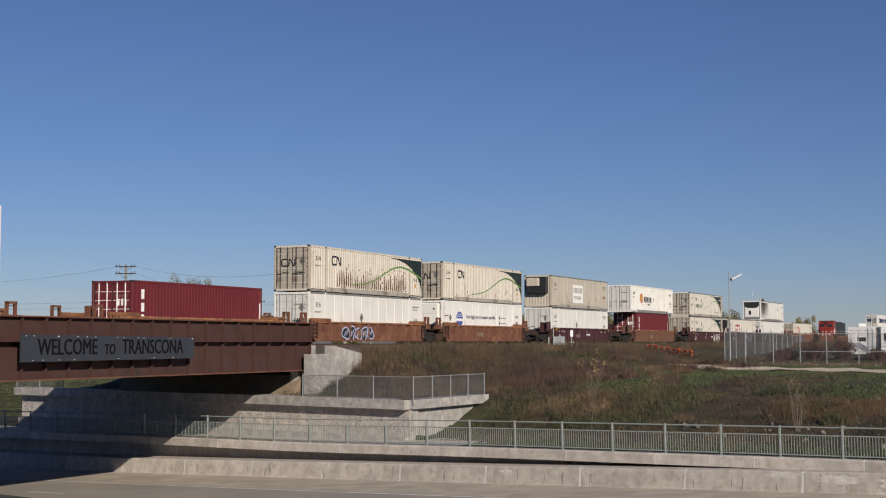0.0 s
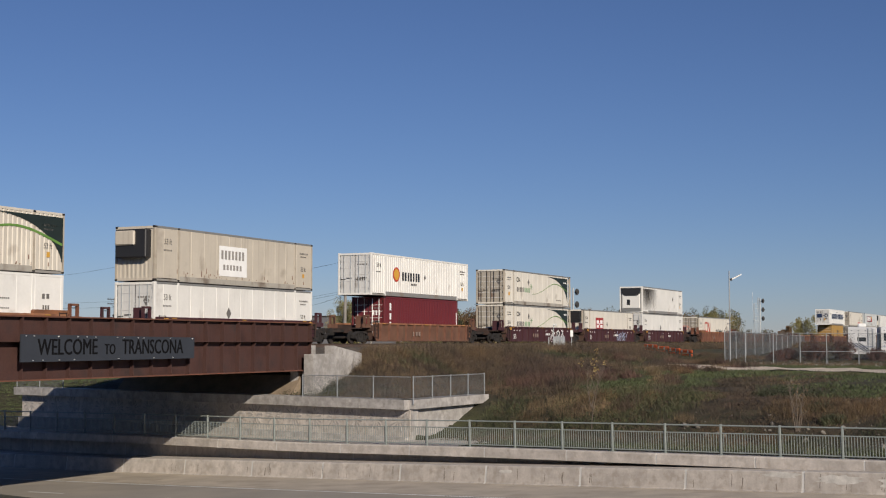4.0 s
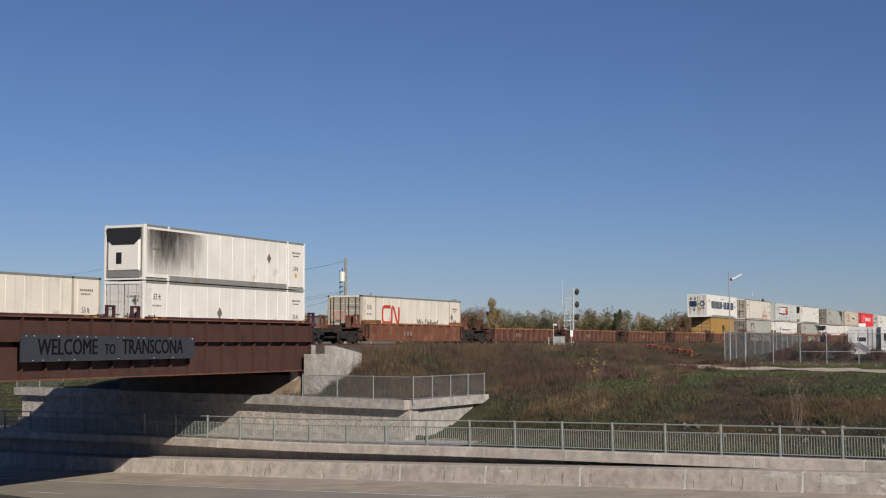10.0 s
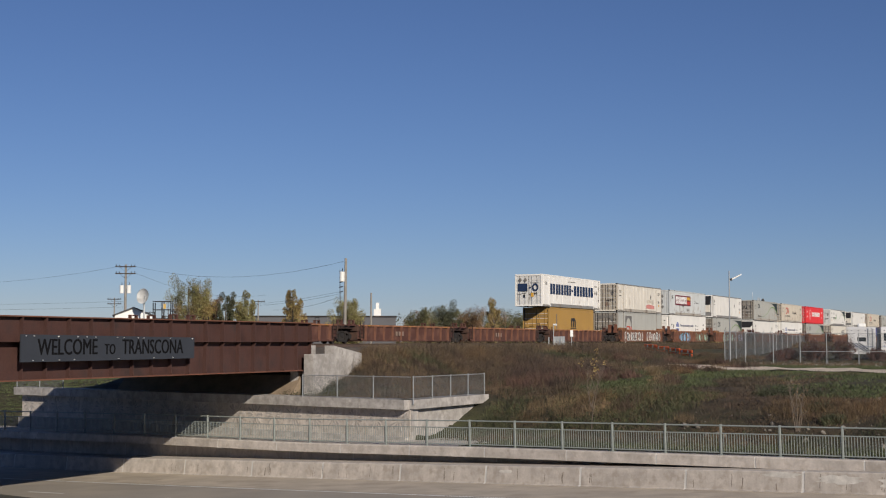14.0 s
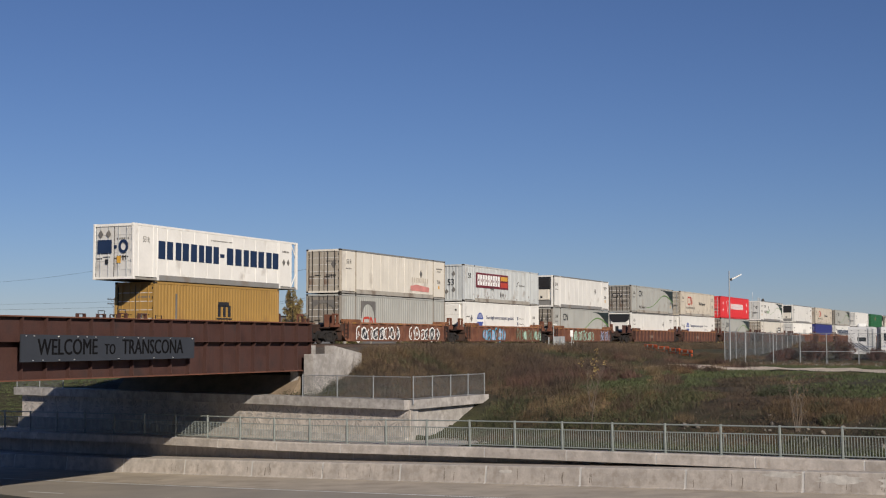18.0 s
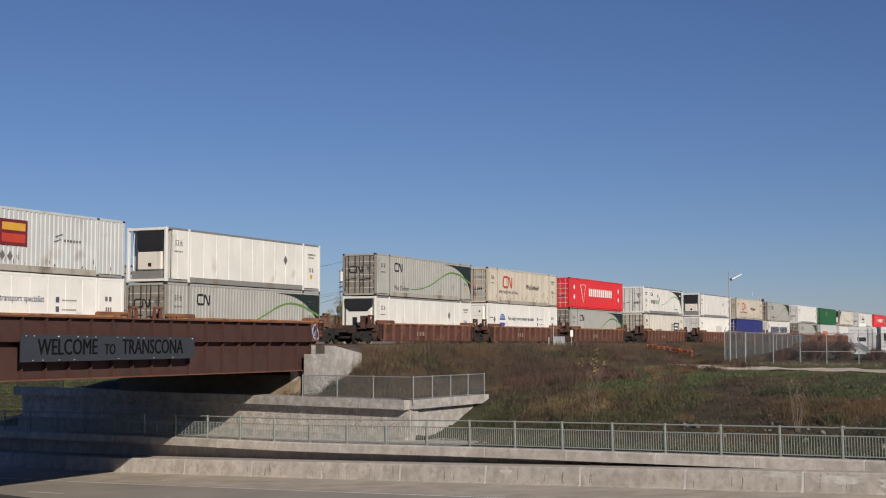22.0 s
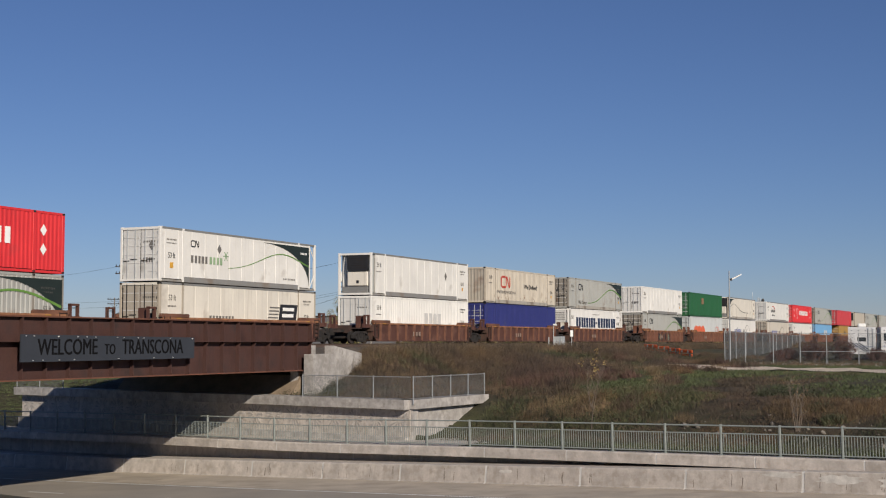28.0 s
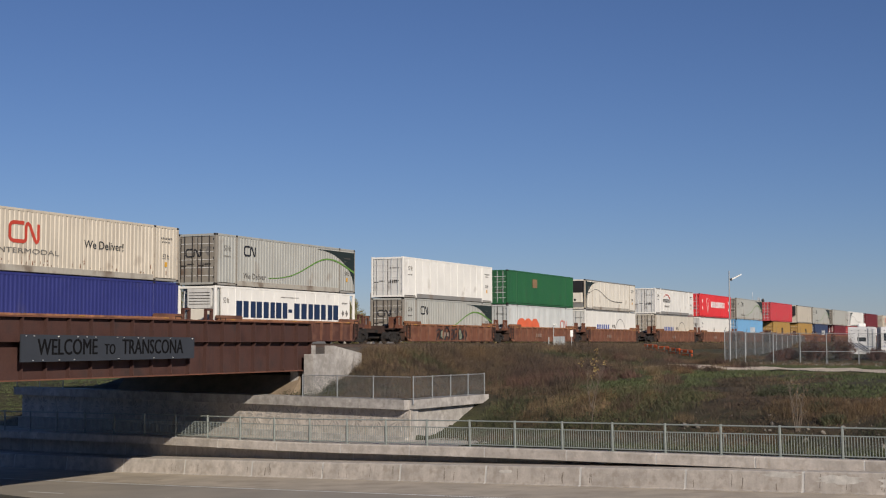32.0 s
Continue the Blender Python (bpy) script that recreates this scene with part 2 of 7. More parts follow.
def strip(name, a_list, section, material, label, kind="structure", category="", zfun=road_z, parent=None):
    """A closed cross-section of (w, dz) swept along the road; dz counts from zfun."""
    bm = bmesh.new()
    rings = []
    for a in a_list:
        rings.append([bm.verts.new((*road_xy(a, w), zfun(a) + dz)) for w, dz in section])
    n = len(section)
    for p, q in zip(rings, rings[1:]):
        for i in range(n):
            bm.faces.new((p[i], p[(i + 1) % n], q[(i + 1) % n], q[i]))
    bm.faces.new(rings[0])
    bm.faces.new(rings[-1][::-1])
    bmesh.ops.recalc_face_normals(bm, faces=bm.faces)
    ob = part(name, bm, material, parent, label)
    return tagged(ob, "", category, kind=kind) if parent is None else ob


def along(lo, hi, step):
    n = max(1, round((hi - lo) / step))
    return [lo + (hi - lo) * i / n for i in range(n + 1)]


BAR_W = 45.3
M_REPAIR = mat("dull_mortar", (0.53, 0.505, 0.47), 0.9, vary=0.18, scale=4.0)
M_CRACK = mat("crack_dirt", (0.16, 0.13, 0.105), 0.95, vary=0.2)


def build_road():
    strip("road", along(-190, 160, 5), [(27.5, -0.5), (BAR_W - 0.0, -0.5), (BAR_W, 0.0), (27.5, 0.0)], M_ASPHALT, "sun-bleached grey road surface with faint tyre tracks", category="road")
    strip("edge_line", along(-120, 60, 3), [(40.28, 0.004), (40.42, 0.004), (40.42, 0.008), (40.28, 0.008)], M_WHITEP, "worn white edge line on the road", category="road marking")
    for i in range(12):
        a0 = -51.6 - 9.0 * 5 + 9.0 * i
        strip("lane_dash", along(a0 + 0.5, a0 + 2.9, 1.2), [(35.75, 0.004), (35.87, 0.004), (35.87, 0.008), (35.75, 0.008)], M_WHITEP, "worn white lane dash on the road", category="road marking")
    # roadside barrier in cast lengths, then the strip of rough concrete behind it
    ends = [-52.02 + 4.72 * k for k in range(-11, 0)] + [-52.02, -47.3] + [-42.76 + 4.57 * k for k in range(20)]
    prof = [(BAR_W + 0.5, -0.1), (BAR_W - 0.02, -0.1), (BAR_W - 0.02, 0.03), (BAR_W + 0.05, 0.06), (BAR_W + 0.12, 0.69), (BAR_W + 0.16, 0.735), (BAR_W + 0.5, 0.735)]
    root = thing("roadside_barrier", pose(0, 0, 0), "weathered cast concrete barrier along the road", "barrier", kind="structure")
    for p, q in zip(ends, ends[1:]):
        strip("barrier_segment", along(p + 0.05, q - 0.05, 2.3), prof, M_CONC, "", parent=root)
        strip("barrier_joint", [p - 0.049, p + 0.049], [(w + 0.008, dz - 0.006) for w, dz in prof], M_PATCH, "pale joint filler", parent=root)
    strip("barrier_backfill", along(-190, 60, 4), [(BAR_W + 0.51, -0.3), (49.0, -0.3), (49.0, 0.72), (BAR_W + 0.51, 0.66)], M_CONC, "rough concrete strip behind the barrier", category="ground")
    # hairline cracks and dark runs down the face
    rng = random.Random(33)
    for k in range(36):
        a = -56.0 + 42.0 * rng.random()
        z0, z1 = 0.08 + 0.1 * rng.random(), 0.3 + 0.4 * rng.random()
        wd = 0.012 + 0.02 * rng.random() ** 2
        bm = bmesh.new()
        pts = []
        for j in range(4):
            z = z0 + (z1 - z0) * j / 3
            face = BAR_W + 0.05 + 0.07 * (z - 0.06) / 0.63 - 0.004
            u = a + 0.03 * (rng.random() - 0.5)
            pts.append([bm.verts.new((*road_xy(u + e, face), road_z(u) + z)) for e in (0, wd)])
        for p, q in zip(pts, pts[1:]):
            bm.faces.new((p[0], p[1], q[1], q[0]))
        part("crack", bm, M_CRACK, root)
    # trowelled repairs on the barrier's face
    rng = random.Random(21)
    for a0, a1, z0, z1 in ((-21.6, -19.85, 0.5, 0.71), (-19.55, -17.7, 0.32, 0.66), (-17.3, -16.0, 0.2, 0.62), (-33.0, -32.2, 0.45, 0.6)):
        n = 24
        ring = []
        for i in range(n):
            t = 2 * math.pi * i / n
            k = 0.62 + 0.5 * rng.random()
            ring.append(((a0 + a1) / 2 + (a1 - a0) / 2 * k * math.cos(t), (z0 + z1) / 2 + (z1 - z0) / 2 * min(1.0, k) * math.sin(t)))
        bm = bmesh.new()
        bm.faces.new([bm.verts.new((*road_xy(a, BAR_W + 0.046 + 0.07 * (z - 0.06) / 0.63), road_z(a) + z)) for a, z in ring])
        part("mortar_repair", bm, M_REPAIR, root, "pale trowelled mortar patch")
    strip("gutter", along(-190, 60, 4), [(40.6, 0.004), (BAR_W - 0.03, 0.004), (BAR_W - 0.03, 0.012), (40.6, 0.009)], mat("sandy_gutter_concrete", (0.47, 0.405, 0.325), 0.9, vary=0.16, scale=0.6, fine=30, bump=0.3, dirt=(0.36, 0.305, 0.245), dirt_amt=0.5), "pale sandy concrete gutter beside the barrier", category="gutter")
    strip("grass_verge", along(-36.6, 50, 2), [(47.5, -0.05), (51.2, -0.05), (51.2, 0.03), (47.5, 0.008)], M_GROUND, "low grass verge behind the railing", category="verge", zfun=walk_z)
    strip("corner_pad", along(-41.4, -38.0, 1.7), [(50.36, -0.6), (52.3, -0.6), (52.3, 0.0), (50.36, -0.006)], M_WALK, "concrete pad at the foot of the wing wall", category="pavement", zfun=walk_z)
    # sidewalk slab with an overhanging fascia, in cast lengths
    root = thing("sidewalk", pose(0, 0, 0), "raised concrete sidewalk with an overhanging edge", "sidewalk", kind="structure")
    j0 = -34.83
    ends = [j0 + 4.13 * k for k in range(-12, 14)]
    for p, q in zip(ends, ends[1:]):
        sec = [(46.92, -0.42), (47.8, -0.42), (47.8, -2.4), (WALL_W + 0.1, -2.4), (WALL_W + 0.1, 0.0), (46.98, 0.0), (46.92, -0.05)]
        strip("slab_segment", along(p + 0.03, q - 0.03, 2.1), sec, M_CONC, "", zfun=walk_z, parent=root)
        strip("slab_joint", [p - 0.029, p + 0.029], [(w + 0.008, dz - 0.008) for w, dz in sec], M_PATCH, "", zfun=walk_z, parent=root)


def wall_run(a0, a1):
    """The retaining wall under the bridge: a panelled face with an overhanging cap, seen from the road."""
    root = thing("retaining_wall", pose(0, 0, 0), "stepped concrete retaining wall with an overhanging cap and worn textured panels", "wall", kind="structure")
    top = EYE_Z - 2.72
    flat = lambda a: 0.0
    ends = along(a0, a1, 2.7)
    for p, q in zip(ends, ends[1:]):
        strip("wall_panel", [p + 0.015, q - 0.015], [(WALL_W, EYE_Z - 6.0), (WALL_W + 0.6, EYE_Z - 6.0), (WALL_W + 0.6, top - 0.45), (WALL_W, top - 0.45)], M_CONC, "", zfun=flat, parent=root)
    strip("wall_base", [a0 + 0.05, a1 - 0.05], [(WALL_W - 0.35, EYE_Z - 6.0), (WALL_W + 0.5, EYE_Z - 6.0), (WALL_W + 0.5, EYE_Z - 4.45), (WALL_W - 0.3, EYE_Z - 4.5)], M_CONC2, "", zfun=flat, parent=root)
    strip("wall_core", [a0 + 0.02, a1 - 0.02], [(WALL_W + 0.03, EYE_Z - 6.0), (WALL_W + 0.55, EYE_Z - 6.0), (WALL_W + 0.55, top - 0.4), (WALL_W + 0.03, top - 0.4)], M_CONC, "", zfun=flat, parent=root)
    # cast rosettes of raised rays, two to a panel
    rng = random.Random(8)
    for p, q in zip(ends, ends[1:]):
        for f in (0.26, 0.76):
            ac, zc = p + (q - p) * f, EYE_Z - 3.72
            bm = bmesh.new()
            for k in range(13):
                t = 2 * math.pi * (k + 0.6 * rng.random()) / 13
                r0, r1, hw = 0.12 + 0.12 * rng.random(), 0.38 + 0.24 * rng.random(), 0.03 + 0.035 * rng.random()
                u, v = math.cos(t), math.sin(t)
                ring = [(ac + u * r0 - v * hw * 0.5, zc + v * r0 + u * hw * 0.5), (ac + u * r0 + v * hw * 0.5, zc + v * r0 - u * hw * 0.5),
                        (ac + u * r1 + v * hw, zc + v * r1 - u * hw), (ac + u * (r1 + 0.05), zc + v * (r1 + 0.05)), (ac + u * r1 - v * hw, zc + v * r1 + u * hw)]
                lo = [bm.verts.new((*road_xy(a, WALL_W + 0.004), z)) for a, z in ring]
                hi = [bm.verts.new((*road_xy(ac + (a - ac) * 0.97, WALL_W - 0.016), zc + (z - zc) * 0.97)) for a, z in ring]
                bm.faces.new(hi)
                for n in range(5):
                    bm.faces.new((lo[n], lo[(n + 1) % 5], hi[(n + 1) % 5], hi[n]))
            bmesh.ops.recalc_face_normals(bm, faces=bm.faces)
            part("rosette", bm, M_CONC2, root, "cast rosette of raised rays")
    caps = along(a0 - 0.3, a1, 2.72)
    for p, q in zip(caps, caps[1:]):
        strip("cap_segment", [p + 0.01, q - 0.01], [(WALL_W - 0.42, top - 0.46), (WALL_W + 0.8, top - 0.46), (WALL_W + 0.8, top), (WALL_W - 0.42, top)], M_CONC2, "", zfun=flat, parent=root)
    return root


def build_walls():
    # corner where the wing leaves the wall
    cx, cy = -1.50, 65.17
    ca, cw = RD.x * cx + RD.y * cy, RN.x * cx + RN.y * cy
    root = wall_run(-72.6, ca - 0.1)
    top = EYE_Z - 2.72
    # wing wall, running back beside the tracks
    m = pose(cx, cy, 0, 0, 0, 90 - 27.5)
    wing = thing("wing_wall", m, "pale concrete wing wall with an overhanging cap, half buried in the bank", "wall", kind="structure")
    part("wing_face", prism([(0.1, EYE_Z - 6), (0.1, top - 0.45), (7.9, top - 0.45), (7.9, EYE_Z - 4.6)], 1, 0.12, 0.6), M_CONC2, wing, m=pose(0.55, 0.0, 0))
    part("wing_cap", boxm(0, 8.1, -0.2, 0.85, top - 0.45, top, 0.015), M_CONC2, wing)
    part("corner_post", boxm(0.1, 0.55, -0.02, 0.45, EYE_Z - 5.5, top - 0.45, 0.01), M_CONC2, wing)
    return ca



# ---- bridge ----


def build_bridge():
    top, bot = EYE_Z + 0.99, EYE_Z - 1.44
    s0, s1 = 27.0, 63.15
    m = rail_pose(0, 0, GIRDER)
    b = thing("railway_bridge", m, "rust-brown plate girder railway bridge over the road", "bridge", kind="structure")
    mid = EYE_Z + 0.05
    span = s1 - s0

    def girder(y0, sgn):
        g = part("girder", boxm(s0, s1, min(y0, y0 + 0.03 * sgn), max(y0, y0 + 0.03 * sgn), bot, top), M_GIRDER, b)
        part("top_flange", boxm(s0, s1 + 0.05, y0 - 0.22, y0 + 0.22, top, top + 0.05), M_FLANGE, g)
        part("bottom_flange", boxm(s0, s1, y0 - 0.24, y0 + 0.24, bot - 0.05, bot), M_FLANGE, g)
        part("mid_flange", boxm(s0, s1, y0 - 0.34, y0, mid - 0.03, mid), M_GIRDER, g)
        return g
    g = girder(0.0, 1)
    n = 26
    stiff = mesh_of(prism([(-0.26, mid), (-0.2, top), (0, top), (0, mid)], 0, -0.02, 0.02))
    stiff2 = mesh_of(prism([(-0.28, mid - 0.03), (-0.19, mid - 0.25), (-0.19, bot + 0.2), (-0.23, bot), (0, bot), (0, mid - 0.03)], 0, -0.02, 0.02))
    for i in range(n):
        s = s1 - 0.35 - i * 1.36
        part("stiffener", stiff, M_GIRDER, g, m=pose(s, 0, 0))
        part("stiffener", stiff2, M_GIRDER, g, m=pose(s, 0, 0))
    girder(11.7, -1)
    part("deck", boxm(s0, s1, 0.06, 11.64, EYE_Z - 0.95, EYE_Z - 0.62), M_DARKSTEEL, b)
    beam = mesh_of(boxm(-0.15, 0.15, 0.05, 11.65, EYE_Z - 1.5, EYE_Z - 0.95))
    for i in range(12):
        part("floor_beam", beam, M_GIRDER, b, m=pose(s0 + 1.5 + i * 3.0, 0, 0))
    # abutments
    part("abutment", boxm(s0 - 3.0, s0 + 0.6, -0.6, 12.4, EYE_Z - 7.6, EYE_Z - 1.5), M_SHADECONC, b, "shaded concrete abutment")
    part("pedestal", prism([(61.9, EYE_Z - 4.5), (61.9, EYE_Z - 0.61), (64.05, EYE_Z - 0.61), (64.05, EYE_Z - 0.17), (67.2, EYE_Z - 0.6), (67.2, EYE_Z - 4.5)], 1, -0.85, -0.3), M_CONC2, b, "pale concrete wing block at the girder's end")
    part("pedestal_core", boxm(62.2, 64.05, 0.26, 0.7, EYE_Z - 3.0, EYE_Z - 0.16), M_CONC2, b)
    eye = lambda a: EYE_Z
    # the dark colour here stands in for shade below the deck
    strip("bridge_abutment", [-64.8, -51.3], [(52.7, -5.0), (55.5, -5.0), (55.5, -0.7), (53.2, -0.7), (53.2, -1.5), (52.7, -1.5)], M_SHADECONC, "concrete abutment under the bridge, coloured dark for shade", category="abutment", zfun=eye)
    strip("slope_paving", [-64.8, -50.6], [(51.3, -3.3), (51.3, -2.73), (52.1, -1.75), (52.69, -1.72), (52.69, -3.3)], M_EARTH, "tan packed earth slope below the bridge seat", category="slope", zfun=eye)
    # welcome sign, bolted to the girder
    sm = rail_pose(0, 0, GIRDER + 0.58) @ pose(0, 0, EYE_Z) @ Matrix.Diagonal((0.9932, 1, 0.9932, 1)) @ pose(0, 0, -EYE_Z)
    sign = thing("welcome_sign", sm, "slate grey sign board lettered in black, bolted to the bridge girder", "sign")
    zt, zb = EYE_Z + 0.315, EYE_Z - 0.76
    part("board", prism([(40.75, zb), (52.05, zb + 0.04), (52.05, zt - 0.09), (40.75, zt)], 1, -0.03, 0.03), M_SIGN, sign)
    for u in (41.6, 44.3, 47.0, 49.7, 51.6):
        part("bracket", boxm(u - 0.05, u + 0.05, 0.03, 0.57, EYE_Z - 0.12, EYE_Z - 0.02), M_DARKSTEEL, sign)
    bolt = mesh_of(tubem((0, -0.05, 0), (0, 0, 0), 0.02, n=6))
    for u in (41.0, 41.45, 42.85, 44.0, 44.55, 45.1, 46.5, 46.95, 47.9, 48.3, 50.2, 51.85):
        part("bolt", bolt, M_BOLT if u in (42.85, 51.85) else M_GALV, sign, m=pose(u, -0.03, zt - 0.06 - (u - 41.0) * 0.0085))
    for u in (41.4, 41.95, 42.9, 43.8, 46.6, 49.0, 50.4):
        part("bolt", bolt, M_GALV, sign, m=pose(u, -0.03, zb + 0.06 + (u - 41.0) * 0.0035))
    return sign


def text_mesh(word, size, thick=0.006):
    cu = bpy.data.curves.new("text", "FONT")
    cu.body, cu.size, cu.extrude, cu.resolution_u = word, size, thick, 3
    ob = bpy.data.objects.new("text", cu)
    scene.collection.objects.link(ob)
    dg = bpy.context.evaluated_depsgraph_get()
    me = bpy.data.meshes.new_from_object(ob.evaluated_get(dg))
    bpy.data.objects.remove(ob)
    xs = [v.co.x for v in me.vertices]
    ys = [v.co.y for v in me.vertices]
    return me, min(xs), max(xs), min(ys), max(ys)


WORDS = {}


def lettering(name, word, parent, material, x0, x1, z0, z1, y, label="", end=False):
    """Letters that fill a box on a side (facing -y), or on an end (facing -x)."""
    key = (word, x0, x1, z0, z1, y, end)
    if key not in WORDS:
        me, a, b, c, d = text_mesh(word, 1.0)
        kx, kz = (x1 - x0) / (b - a), (z1 - z0) / (d - c)
        for v in me.vertices:
            u, w, e = (v.co.x - a) * kx, (v.co.y - c) * kz, v.co.z
            v.co = (y - e, x1 - u, z0 + w) if end else (x0 + u, y - e, z0 + w)
        WORDS[key] = me
    return part(name, WORDS[key], material, parent, label)


def lettering_mesh(word, u0, u1, z1):
    """The sign's letters once more, set a little to the side for a heavier stroke."""
    return WORDS[(word, u0, u1, EYE_Z - 0.49, EYE_Z + z1, -0.035, False)]


sign = build_bridge()
for word, u0, u1, z1 in (("WELCOME", 41.66, 45.22, 0.145), ("TO", 45.7, 46.38, -0.06), ("TRANSCONA", 46.85, 51.16, 0.135)):
    lettering("lettering", word, sign, M_LETTER, u0, u1, EYE_Z - 0.49, EYE_Z + z1, -0.035)
    part("lettering", lettering_mesh(word, u0, u1, z1), M_LETTER, sign, m=pose(0.028, -0.002, 0))


def build_track(o, s0, s1, bridge):
    root = thing("railway_track", pose(0, 0, 0), "steel rails on dark wooden ties in stone ballast", "track", kind="structure")
    ss = along(s0, s1, 10.0)
    for side in (-0.76, 0.76):
        bm = bmesh.new()
        rings = []
        for s in ss:
            x, y = rail_xy(s, o + side)
            n = NV
            rings.append([bm.verts.new((x + n.x * u, y + n.y * u, RAIL_Z + z)) for u, z in ((-0.036, 0), (0.036, 0), (0.036, -0.04), (0.01, -0.06), (0.07, -0.17), (-0.07, -0.17), (-0.01, -0.06), (-0.036, -0.04))])
        for p, q in zip(rings, rings[1:]):
            for i in range(8):
                bm.faces.new((p[i], p[(i + 1) % 8], q[(i + 1) % 8], q[i]))
        part("rail", bm, M_RAILHEAD, root)
    bm = bmesh.new()
    rings = []
    for s in ss:
        rings.append([bm.verts.new((*rail_xy(s, o + u), RAIL_Z + z)) for u, z in ((-2.6, -0.9), (-1.6, -0.2), (1.6, -0.2), (2.6, -0.9))])
    for p, q in zip(rings, rings[1:]):
        for i in range(3):
            bm.faces.new((p[i], p[i + 1], q[i + 1], q[i]))
    part("ballast_bed", bm, M_BALLAST, root)
    vs, fs = [], []
    s = max(s0, -20)
    while s < min(s1, 420):
        mm = rail_pose(s, RAIL_Z - 0.2, o)
        k = len(vs)
        for c in ((-0.11, -1.3, -0.05), (0.11, -1.3, -0.05), (0.11, 1.3, -0.05), (-0.11, 1.3, -0.05), (-0.11, -1.3, 0.03), (0.11, -1.3, 0.03), (0.11, 1.3, 0.03), (-0.11, 1.3, 0.03)):
            vs.append(tuple(mm @ Vector(c)))
        fs += [tuple(k + i for i in f) for f in ((4, 5, 6, 7), (0, 1, 5, 4), (1, 2, 6, 5), (2, 3, 7, 6), (3, 0, 4, 7))]
        s += 0.55
    me = bpy.data.meshes.new("ties")
    me.from_pydata(vs, [], fs)
    tagged(part("ties", me, M_TIE, root), kind="stuff")


build_ground()
build_road()
build_walls()
for o in (TRACK, TRACK_NEAR, TRACK_FAR):
    build_track(o, -120, 1400, True)

# ---- railings and fences ----


def build_railing():
    pitch = 2.372
    post = mesh_of(boxm(-0.035, 0.035, -0.04, 0.04, 0, 1.15, 0.006))
    plate = mesh_of(boxm(-0.1, 0.1, -0.09, 0.09, 0, 0.015))
    top = mesh_of(tubem((0, 0, 0), (pitch, 0, 0), 0.028, n=8))
    flat = mesh_of(boxm(0.03, pitch - 0.03, -0.02, 0.02, -0.02, 0.02))
    picket = mesh_of(boxm(-0.0095, 0.0095, -0.0095, 0.0095, 0.1, 0.79))
    first = None
    for k in range(-11, 24):
        a = -50.0 + (pitch if k > -2 else 2.5) * k + (0.0 if k > -2 else 0.2)
        grade = math.degrees(math.atan((walk_z(a + 1.2) - walk_z(a)) / 1.2))
        m = road_pose(a, 47.16, walk_z(a)) @ pose(0, 0, 0, 0, -grade, 0)
        if first is None:
            first = thing("railing_panel", m, "grey-green painted steel pedestrian railing with upright pickets", "railing", "railing along the sidewalk")
            part("post", post, M_RAILPAINT, first)
            part("base_plate", plate, M_RAILPAINT, first)
            part("top_rail", top, M_RAILPAINT, first, m=pose(0, 0, 1.1))
            part("middle_rail", flat, M_RAILPAINT, first, m=pose(0, 0, 0.81))
            part("bottom_rail", flat, M_RAILPAINT, first, m=pose(0, 0, 0.1))
            for i in range(21):
                part("picket", picket, M_RAILPAINT, first, m=pose(0.11 + i * 0.109, 0, 0))
        else:
            copy_thing(first, m)


def link_wires(L, h, step, r):
    """Woven wire as thin crossing bars in one sheet."""
    vs, fs = [], []

    def bar(x0, z0, x1, z1, y):
        d = math.hypot(x1 - x0, z1 - z0)
        nx, nz = -(z1 - z0) / d * r, (x1 - x0) / d * r
        k = len(vs)
        vs.extend([(x0 + nx, y, z0 + nz), (x0 - nx, y, z0 - nz), (x1 - nx, y, z1 - nz), (x1 + nx, y, z1 + nz), (x0, y - r, z0), (x1, y - r, z1)])
        fs.extend([(k, k + 1, k + 2, k + 3), (k + 1, k + 4, k + 5, k + 2), (k + 4, k, k + 3, k + 5)])
    n = int((L + h) / step)
    for i in range(n + 1):
        c = i * step
        for sgn, y in ((1, 0.0), (-1, 0.006)):
            # the line x = c - z (or its mirror), cut to the panel
            z0, z1 = max(0.0, c - L), min(h, c)
            if z1 - z0 > 0.01:
                x0, x1 = c - z0, c - z1
                if sgn < 0:
                    x0, x1 = L - x0, L - x1
                bar(x0, z0, x1, z1, y)
    me = bpy.data.meshes.new("woven_wire")
    me.from_pydata(vs, [], fs)
    return me


LINKS = {}
M_POST = mat("dull_galvanised_post", (0.3, 0.315, 0.33), 0.55, 0.3, vary=0.12, scale=3)
M_LINK = mat("weathered_wire", (0.13, 0.14, 0.15), 0.55, 0.3, vary=0.1, bump=0)


